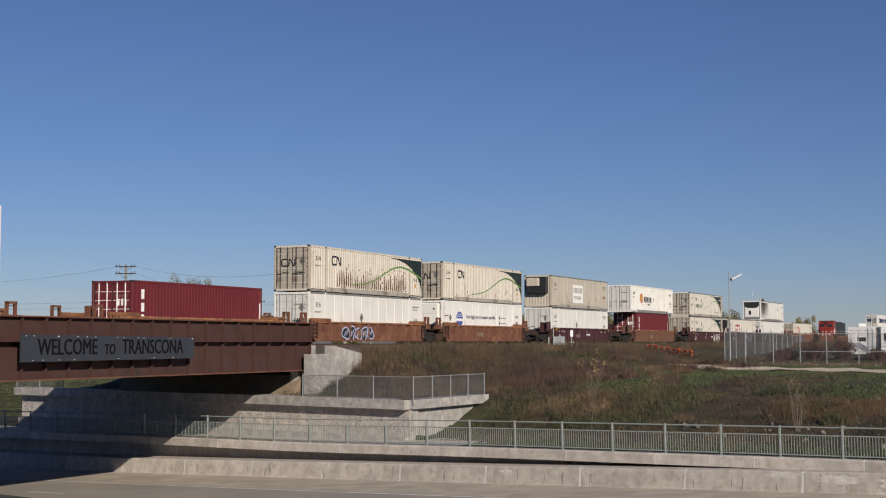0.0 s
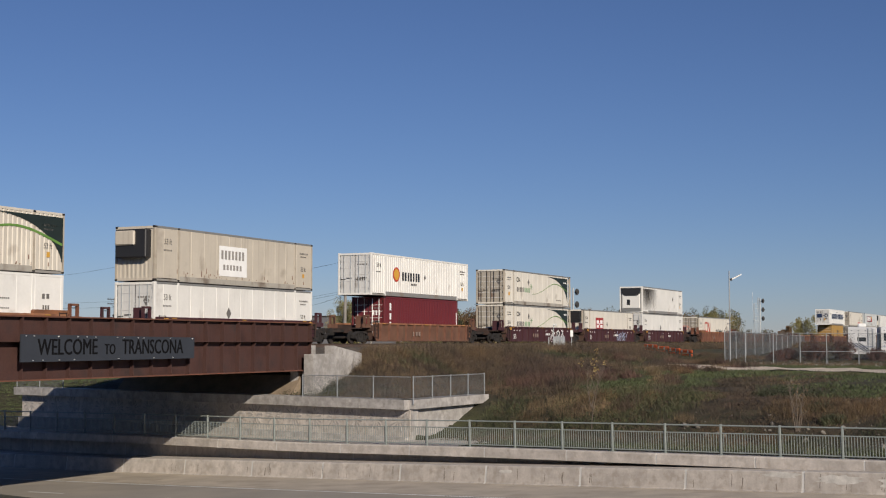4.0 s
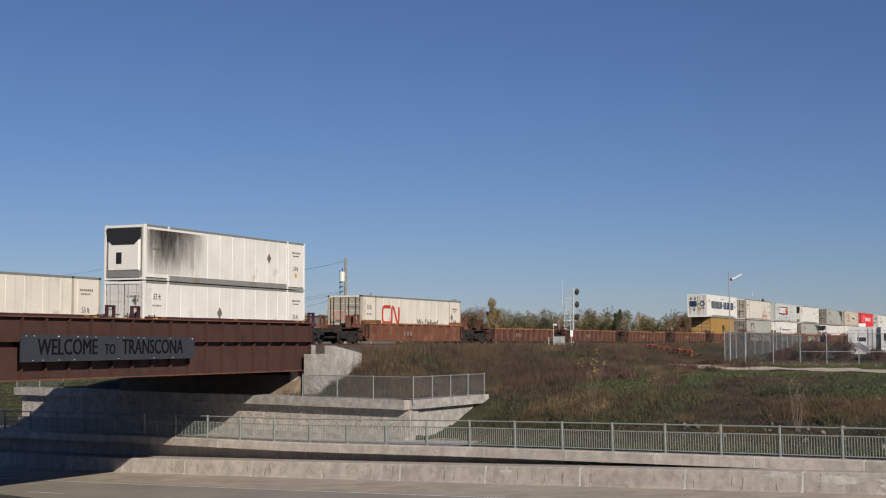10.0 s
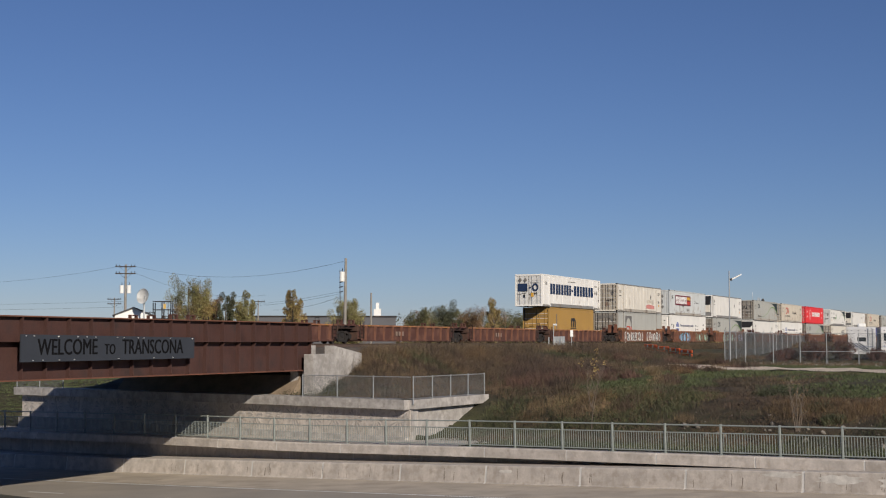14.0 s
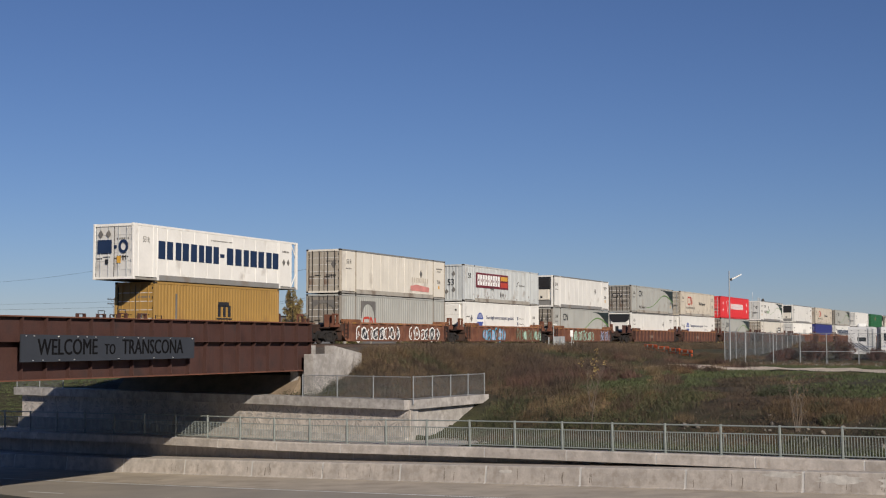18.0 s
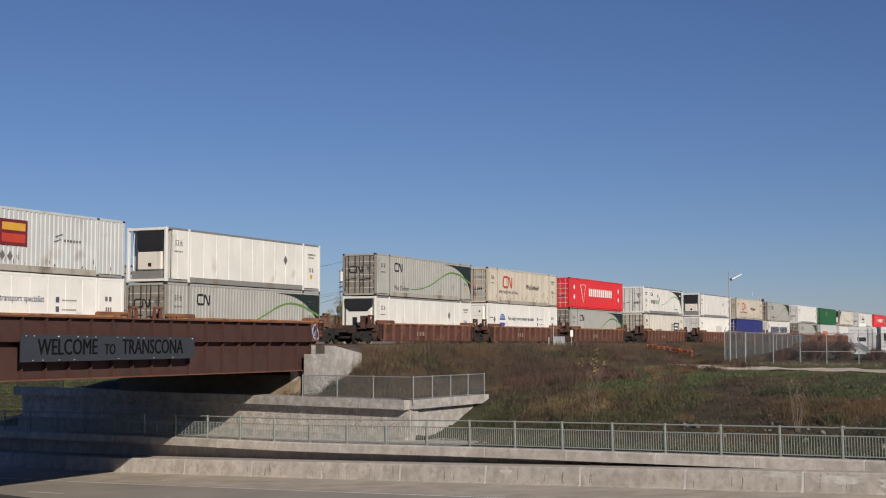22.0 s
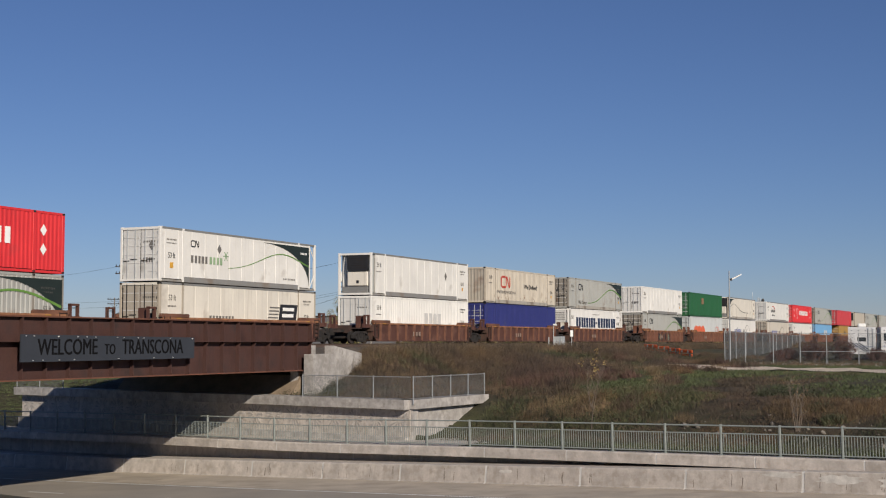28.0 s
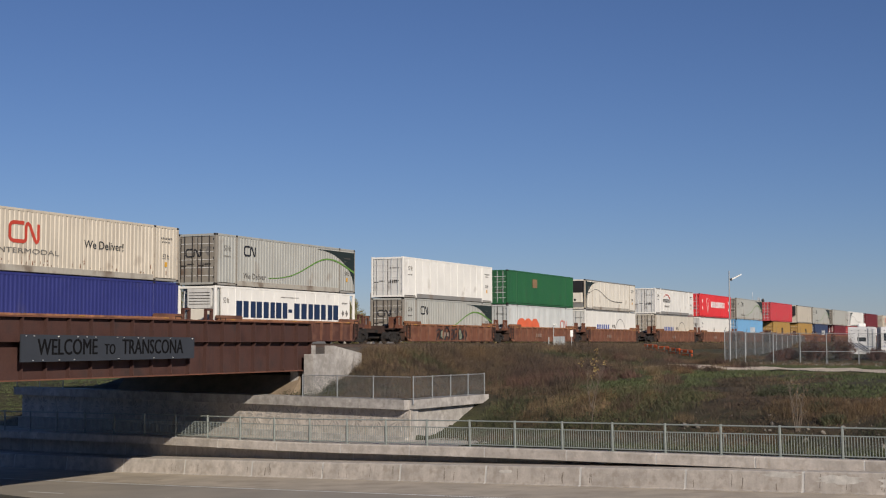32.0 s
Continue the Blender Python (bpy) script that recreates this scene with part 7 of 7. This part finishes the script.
M_LEDGE = {"rust": mat("rubbed_orange_ledge", (0.24, 0.1, 0.046), 0.8, vary=0.3, scale=1.6, dirt=(0.13, 0.055, 0.03), dirt_amt=0.45),
           "brown": mat("rubbed_brown_ledge", (0.17, 0.075, 0.045), 0.8, vary=0.3, scale=1.6, dirt=(0.08, 0.035, 0.025), dirt_amt=0.45),
           "tan": mat("rubbed_tan_ledge", (0.33, 0.19, 0.09), 0.8, vary=0.3, scale=1.6, dirt=(0.15, 0.07, 0.04), dirt_amt=0.4)}
M_REFL = mat("dull_yellow_reflector", (0.42, 0.22, 0.04), 0.5, vary=0.15)
SPRAY = {"blue": mat("spray_blue", (0.12, 0.4, 0.6), 0.6, bump=0), "mint": mat("spray_mint", (0.4, 0.6, 0.5), 0.6, bump=0), "white": D_WHITE,
         "dark": D_BLACK, "olive": mat("spray_olive", (0.22, 0.24, 0.17), 0.6, bump=0), "lilac": mat("spray_lilac", (0.42, 0.45, 0.62), 0.6, bump=0)}


def truck_bogie(parent, x):
    """A two-axle truck under a car's end."""
    t = part("truck", cached("bolster", lambda: joined(box, (-0.25, 0.25, -1.1, 1.1, 0.45, 0.75), (-0.5, 0.5, -0.35, 0.35, 0.7, 0.85))), M_DARKSTEEL, parent, m=pose(x, 0, 0))
    def side_frame():
        bm = prism([(-1.25, 0.36), (-1.25, 0.6), (-0.6, 0.84), (0.6, 0.84), (1.25, 0.6), (1.25, 0.36), (1.05, 0.36), (1.0, 0.52), (0.55, 0.7), (-0.55, 0.7), (-1.0, 0.52), (-1.05, 0.36)], 1, -0.08, 0.08)
        prism([(-0.95, 0.5), (-0.78, 0.56), (-0.4, 0.26), (0.4, 0.26), (0.78, 0.56), (0.95, 0.5), (0.5, 0.13), (-0.5, 0.13)], 1, -0.08, 0.08, bm)
        for u in (-0.42, 0.42):
            box(bm, u - 0.05, u + 0.05, -0.08, 0.08, 0.24, 0.72)
        for u in (-0.2, 0.0, 0.2):
            tube(bm, (u, 0, 0.26), (u, 0, 0.6), 0.075, n=7)
        for u in (-0.89, 0.89):
            tube(bm, (u, -0.17, 0.42), (u, 0.1, 0.42), 0.13, n=9)
        return bm
    frame_m = cached("sideframe", side_frame)
    wheel_m = cached("wheel", lambda: tube(tubem((0, -0.07, 0), (0, 0.07, 0), 0.42, n=20), (0, -0.1, 0), (0, -0.06, 0), 0.2, n=12))
    for y in (-1.02, 1.02):
        part("side_frame", frame_m, M_DARKSTEEL, t, m=pose(0, y, 0))
    for xx in (-0.89, 0.89):
        for y in (-0.78, 0.78):
            part("wheel", wheel_m, M_DARKSTEEL, t, m=pose(xx, y, 0.42, 0, 0, 0 if y < 0 else 180))
        part("axle", cached("axle", lambda: tubem((0, -1.0, 0), (0, 1.0, 0), 0.08, n=8)), M_DARKSTEEL, t, m=pose(xx, 0, 0.42))


def well_unit(s, half, pitch, colour, first, last, label, tags=(), low_ends=False):
    """One well of a container car, centred s metres along the track at the start."""
    c = CAR[colour]
    root = thing("well_car", rail_pose(s, RAIL_Z), label, "rail car", "well cars of the train")
    tall = 1.34 if half > 8 else 1.18
    side = cached(("wside", half), lambda: prism([(-half, 0.55), (-half + 0.5, 0.2), (half - 0.5, 0.2), (half, 0.55), (half, tall), (-half, tall)], 1, -0.02, 0.02))
    chord = cached(("wchord", half), lambda: boxm(-half, half, -0.09, 0.09, 0, 0.11, 0.01))
    low = cached(("wlow", half), lambda: boxm(-half + 0.53, half - 0.53, -0.09, 0.12, 0, 0.12, 0.01))
    rib = cached(("wrib", half), lambda: prism([(-0.1, 0.2), (-0.16, tall), (0, tall), (0, 0.2)], 0, -0.05, 0.05))
    raised = cached(("wraise", half), lambda: prism([(0, 0.09), (0, 0.27), (2.3, 0.27), (2.4, 0.22), (2.4, 0.09)], 1, -0.12, 0.08))
    for y, k in ((-1.46, 1), (1.46, -1)):
        p = part("side_sill", side, c, root, m=pose(0, y, 0, 0, 0, 0 if k > 0 else 180))
        part("top_chord", chord, M_CHORD if colour != "maroon" else c, p, m=pose(0, -0.02, tall - 0.02))
        part("bottom_chord", low, c, p, m=pose(0, -0.01, 0.16))
        if half > 8 and colour in ("rust", "brown"):
            for u, turn in ((-half - 0.1, 0), (half + 0.1, 180)):
                part("end_ledge", raised, M_LEDGE.get(colour, c), p, m=pose(u, -0.02, tall, 0, 0, turn))
        n = int(2 * (half - 0.9) / 1.22)
        if k > 0:
            for i in range(n + 1):
                part("rib", rib, M_RIB if colour != "maroon" else c, p, m=pose(-half + 0.95 + i * (2 * half - 1.9) / n, -0.018, 0))
    part("well_floor", cached(("wfl", half), lambda: joined(box, *[(-half + 1 + i * 1.5, -half + 1.35 + i * 1.5, -1.4, 1.4, 0.2, 0.33) for i in range(int((2 * half - 2) / 1.5) + 1)])), c, root)
    e = pitch / 2 - half
    for x, k in ((-half, 180), (half, 0)):
        end = part("end_platform", cached(("wend", half, pitch), lambda: joined(box, (0.0, 0.07, -1.42, 1.42, 0.22, 0.85), (0, e - 0.12, -0.45, 0.45, 0.72, 1.08), (-0.25, 0.2, -1.5, 1.5, 0.85, 1.27), (0.2, e * 0.75, -1.2, 1.2, 1.0, 1.08))), M_ENDSTEEL, root, m=pose(x, 0, 0, 0, 0, k))
        for sgn in (-1, 1):
            part("stanchion", cached(("wst", sgn), lambda: joined(box, *[(u0, u1, min(sgn * 1.24, sgn * 1.4), max(sgn * 1.24, sgn * 1.4), v0, v1) for u0, u1, v0, v1 in ((0.36, 0.46, 1.27, 1.9), (0.9, 1.0, 1.2, 1.9), (0.36, 1.0, 1.84, 1.95), (0.2, 1.2, 1.08, 1.34))])), c, end, m=Matrix.Translation((0, 0, 0.7)) @ Matrix.Diagonal((1, 1, 0.45, 1)) if low_ends else None)
        part("handrail", cached("whr", lambda: tube(tube(tube(bmesh.new(), (0.5, -1.25, 1.05), (0.5, -1.25, 1.75), 0.02, n=5), (1.0, -1.25, 1.05), (1.0, -1.25, 1.75), 0.02, n=5), (0.5, -1.25, 1.75), (1.0, -1.25, 1.75), 0.02, n=5)), M_DARKSTEEL, end)
        part("end_ladder", cached("wlad", lambda: joined(box, (-0.62, -0.58, -1.6, -1.55, 0.35, 1.5), (-0.12, -0.08, -1.6, -1.55, 0.35, 1.5), *[(-0.58, -0.12, -1.6, -1.56, 0.45 + 0.25 * i, 0.48 + 0.25 * i) for i in range(5)])), M_ENDSTEEL, end, m=pose(0, 0, 0) if k == 0 else pose(0, 3.155, 0))
        is_end = first if k else last
        if is_end:
            part("coupler", cached("wcp", lambda: joined(box, (e - 0.2, e + 1.9, -0.09, 0.09, 0.78, 0.95), (e + 1.6, e + 1.95, -0.17, 0.17, 0.72, 1.02))), M_DARKSTEEL, end)
            part("brake_box", cached("wbg", lambda: boxm(0.7, 1.0, -1.3, -0.9, 1.08, 1.35)), c, end)
            part("brake_stand", cached("wbs", lambda: boxm(0.65, 0.7, 0.5, 1.1, 1.08, 1.9)), c, end)
    if first:
        truck_bogie(root, -(half + 0.95))
    truck_bogie(root, half + (0.95 if last else e))
    refl = cached("refl", lambda: boxm(-0.2, 0.2, -0.012, 0, 0, 0.05))
    for i in range(3):
        part("reflector", refl, M_REFL, root, m=pose(-half + 1.4 + i * (2 * half - 2.8) / 2, -1.572, tall + 0.005))
    # markings
    bars("marking", -2.2, -0.8, 0.55, 0.85, 3, mat("car_stencil", (0.26, 0.19, 0.155), 0.7, bump=0), root).matrix_basis = pose(0, -0.256, 0)
    if colour == "maroon":
        for u in (-half + 0.5, half - 0.9):
            part("yellow_tab", cached("ytab", lambda: boxm(0, 0.38, -0.012, 0, 0, 0.22)), D_YELLOW, root, m=pose(u, -1.572, tall - 0.2))
        bm = bmesh.new()
        for u in (-half + 1.5, -half + 2.1, -half + 2.7, -1.2, 0.9, half - 2.9, half - 2.3, half - 1.7):
            box(bm, u, u + 0.16, -1.562, -1.546, tall - 0.28, tall - 0.2)
        part("white_ticks", bm, D_WHITE, root)
        lettering("size_mark", "53", root, D_WHITE, -half + 1.4, -half + 1.95, 0.4, 0.78, -1.556)
        bars("marking", 0.6, 2.0, 0.72, 0.9, 7, D_WHITE, root).matrix_basis = pose(0, -0.256, 0)
    for i, (x0, x1, k) in enumerate(tags):
        rng = random.Random(int(s * 10) + i)
        n = max(3, int((x1 - x0) / 0.75))
        st = (x1 - x0) / n
        loops, fills = [], bmesh.new()
        for j in range(n):
            u, zc = x0 + (j + 0.5) * st, 0.68 + 0.08 * (rng.random() - 0.5)
            rx, rz, ph = st * (0.44 + 0.12 * rng.random()), 0.38 + 0.1 * rng.random(), rng.random() * 6.28
            wob = [1 + 0.16 * math.sin(2 * a + ph) + 0.1 * math.sin(3 * a - ph) for a in np.linspace(0, 6.2832, 15)]
            ring = [(u + rx * w * math.cos(a), zc + rz * w * math.sin(a)) for a, w in zip(np.linspace(0, 6.2832, 15), wob)]
            loops.append(ring)
            loops.append([(u - rx * 0.4, zc - rz * 0.5), (u - rx * 0.1, zc + rz * 0.3), (u + rx * 0.2, zc - rz * 0.3), (u + rx * 0.4, zc + rz * 0.5)])
            if rng.random() < 0.6:
                prism([(u + (a - u) * 0.86, zc + (b - zc) * 0.86) for a, b in ring[:-1]], 1, -1.551, -1.546, fills)
        ribbon("graffiti", loops, 0.1, SPRAY[k], root, "sprayed graffiti shapes", y=-1.55)
        part("graffiti_fill", fills, SPRAY[{"white": "dark", "blue": "lilac", "mint": "olive", "olive": "mint", "lilac": "dark", "dark": "olive"}[k]], root)
    return root


MOVING = []
WELL = RAIL_Z + 0.38
UP = WELL + CH + 0.05


def load(slot, upper, lower):
    for z, item in ((WELL, lower), (UP, upper)):
        if item:
            L, style, colour, marks, end, label, *shift = item
            s = slot + (CL53 - L) / 2 + (shift[0] if shift else 0.0)
            MOVING.append((container(s, z, L, style, colour, marks, label, end), s + L / 2, z))


def unit(slot, colour, first, last, label, tags=(), half=8.1, pitch=19.55, centre=None):
    s = slot + CL53 / 2 if centre is None else centre
    MOVING.append((well_unit(s, half, pitch, colour, first, last, label, tags, half < 8), s, RAIL_Z))


F, S4 = CL53, CL40
RUST = "rust-orange well car with ribbed sides"
BROWN = "brown well car with ribbed sides"
MAROON = "dark maroon well car with ribbed sides"
GRAF = "rust-orange well car covered in graffiti"
W_DIA = (F, "smooth", "white", "diamond_mid small enddiamond", "doors", "clean white panelled container with a grey hazard diamond")
W_BADGE = (F, "smooth", "bright", "badge", "white_reefer", "bright white container with a round blue badge")
G_SWOOSH = (F, "rib", "grey", "cn_black cn_end swoosh small slogan enddiamond", "doors", "dirty grey ribbed container with a green ribbon and dark corner")
C_SWOOSH = (F, "rib", "cream", "cn_black cn_end swoosh small enddiamond drips", "doors", "cream ribbed container with a green ribbon and dark corner")
COOL = (F, "smooth", "offwhite", "cool enddiamond", "doors", "off-white panelled container with a thin green ribbon")
BEIGE = (F, "rib", "beige", "cn_red intermodal small drips", "ribs", "beige ribbed container with a red railway mark and stains")
RED_T = (F, "corr", "red", "triangle", "doors", "bright red corrugated container with a white triangle")
TEX = (S4, "corr", "tex", "tex", "doors", "dark red corrugated container with white marks")
W_REEF = (F, "smooth", "white", "small diamond", "reefer", "white refrigerated container with a cooling unit")
YELLOW = (S4, "corr", "yellow", "monogram", "doors", "ochre yellow corrugated container with a black monogram", -0.15)

TRAIN = [
    (30.9, "rust", 1, 1, RUST, (), (F, "rib", "white", "small", "doors", "plain white ribbed container with dark castings"), W_DIA),
    (54.5, "rust", 1, 0, RUST, (), None, TEX),
    (74.1, "rust", 0, 0, "rust-orange well car with chalky scrawls", ((-4.2, 0.0, "lilac"),), (F, "rib", "cream", "cn_black cn_end swoosh small rust enddiamond", "doors", "cream ribbed container with rust running down its side"), W_DIA),
    (93.7, "rust", 0, 1, RUST, (), C_SWOOSH, W_BADGE),
    (116.9, "maroon", 1, 1, MAROON, (), (F, "smooth", "beige", "priority small drips", "genset", "grimy beige container with a generator on its end"), W_DIA),
    (140.9, "tan", 1, 1, "tan-brown well car with ribbed sides", (), (F, "rib", "white", "kley small", "doors", "white ribbed container with a red and yellow badge"), TEX),
    (164.5, "maroon", 1, 0, MAROON, ((2.0, 5.4, "white"),), COOL, COOL),
    (184.05, "maroon", 0, 0, MAROON, ((1.6, 4.8, "lilac"),), None, (F, "smooth", "offwhite", "hr small", "reefer", "cream refrigerated container with a red panel")),
    (203.6, "maroon", 0, 1, MAROON, (), (F, "smooth", "white", "small diamond soot", "old_reefer", "white refrigerated container sooted round its cooling unit"), W_DIA),
    (227.1, "rust", 1, 1, RUST, (), None, (F, "smooth", "offwhite", "cn_red_big cn_red_end deliver small drips", "doors", "off-white container with a red railway mark")),
    (340.6, "rust", 1, 0, GRAF, ((-6.4, 0.0, "white"), (1.5, 6.5, "white")), (F, "smooth", "offwhite", "diamond small pinkplate enddiamond", "doors", "cream panelled container with a faded red plate"), (F, "rib", "grey", "arch cn_red_low", "doors", "dull grey ribbed container with a dark arch")),
    (360.2, "rust", 0, 0, GRAF, ((-4.8, -0.2, "blue"), (2.2, 8.0, "olive")), (F, "rib", "silver", "kinder end_53 drips", "ribs", "silver-grey ribbed container with a maroon panel"), W_BADGE),
    (379.8, "rust", 0, 1, GRAF, ((-3.6, 2.6, "mint"), (4.5, 7.5, "lilac")), W_REEF, G_SWOOSH),
    (403.48, "brown", 1, 0, BROWN, (), G_SWOOSH, (*W_REEF[:4], "old_reefer", W_REEF[5])),
    (422.85, "brown", 0, 0, BROWN, (), (F, "rib", "beige", "cn_red cn_red_end intermodal small drips", "doors", "beige ribbed container with a red railway mark and rusty doors"), W_BADGE),
    (442.4, "brown", 0, 1, BROWN, (), RED_T, G_SWOOSH),
    (466.0, "brown", 1, 1, BROWN, (), (F, "smooth", "white", "cool enddiamond", "doors", "white panelled container with a thin green ribbon"), (F, "smooth", "offwhite", "express small", "doors", "cream container with a slanted black panel")),
    (489.6, "brown", 1, 0, BROWN, (), W_REEF, (F, "corr", "bright", "stencil small", "doors", "bright white corrugated container with pale grey lettering")),
    (509.15, "brown", 0, 0, BROWN, (), BEIGE, (F, "corr", "blue", "", "doors", "royal blue corrugated steel container")),
    (528.8, "brown", 0, 1, BROWN, (), G_SWOOSH, (F, "smooth", "bright", "maritime", "reefer", "bright white container with navy lettering blocks")),
    (552.1, "rust", 1, 0, GRAF, ((-3.2, 2.4, "dark"),), (F, "smooth", "bright", "small", "doors", "bright white container with ribbed doors"), G_SWOOSH),
    (571.6, "rust", 0, 0, RUST, (), (F, "corr", "green", "gold", "doors", "forest green corrugated container with a copper plate"), (F, "rib", "silver", "spray", "doors", "grey container with orange graffiti")),
    (591.2, "rust", 0, 1, RUST, (), (F, "smooth", "offwhite", "swoosh_rev small", "reefer", "cream refrigerated container with a dark corner"), (F, "smooth", "white", "transport", "doors", "white container with blue lettering blocks")),
    (614.9, "rust", 1, 0, RUST, (), (F, "smooth", "white", "national small", "doors", "white container with a red arc"), (F, "smooth", "cream", "transport", "doors", "cream container with blue lettering blocks")),
    (634.2, "rust", 0, 0, RUST, (), RED_T, W_DIA),
    (653.5, "rust", 0, 1, RUST, (), G_SWOOSH, (F, "corr", "sky", "stencil", "doors", "pale blue corrugated steel container")),
    (675.4, "brown", 1, 0, BROWN, (), (F, "corr", "red2", "", "doors", "plain red corrugated container"), YELLOW),
    (694.4, "brown", 0, 0, BROWN, (), (S4, "smooth", "beige", "", "genset", "grimy beige container with a generator on its end", -0.6), YELLOW),
    (709.0, "brown", 0, 1, BROWN, (), G_SWOOSH, (S4, "corr", "navy", "stencil", "doors", "navy blue corrugated container")),
    (728.4, "brown", 1, 0, BROWN, (), (F, "rib", "grey", "small", "doors", "dull grey ribbed container"), (S4, "corr", "tex", "", "doors", "dark red corrugated container")),
    (748.0, "brown", 0, 0, BROWN, (), (F, "smooth", "bright", "swoosh_rev", "doors", "white container with a dark corner"), (F, "corr", "red2", "", "doors", "plain red corrugated container")),
    (767.6, "brown", 0, 1, BROWN, (), (F, "corr", "tex", "small", "doors", "dark red corrugated container"), W_DIA),
    (791.1, "brown", 1, 0, BROWN, (), BEIGE, W_DIA),
    (810.7, "brown", 0, 1, BROWN, (), W_REEF, C_SWOOSH),
]
for slot, colour, first, last, label, tags, upper, lower in TRAIN:
    unit(slot, colour, first, last, label, tags)
    load(slot, upper, lower)
for i in range(5):
    unit(0, "brown", i == 0, i == 4, "brown well car, empty" if i < 4 else BROWN, half=7.5, pitch=17.95, centre=256.2 + 17.95 * i)
load(319.07, (F, "smooth", "bright", "maritime maritime_end", "doors", "bright white container with navy lettering blocks"), YELLOW)


def motions():
    for ob, s, z in MOVING:
        walk(ob, [(t, rail_pose(s - (SPEED * t + SLOWING * t * t), z)) for t in range(0, 33, 4)])


motions()
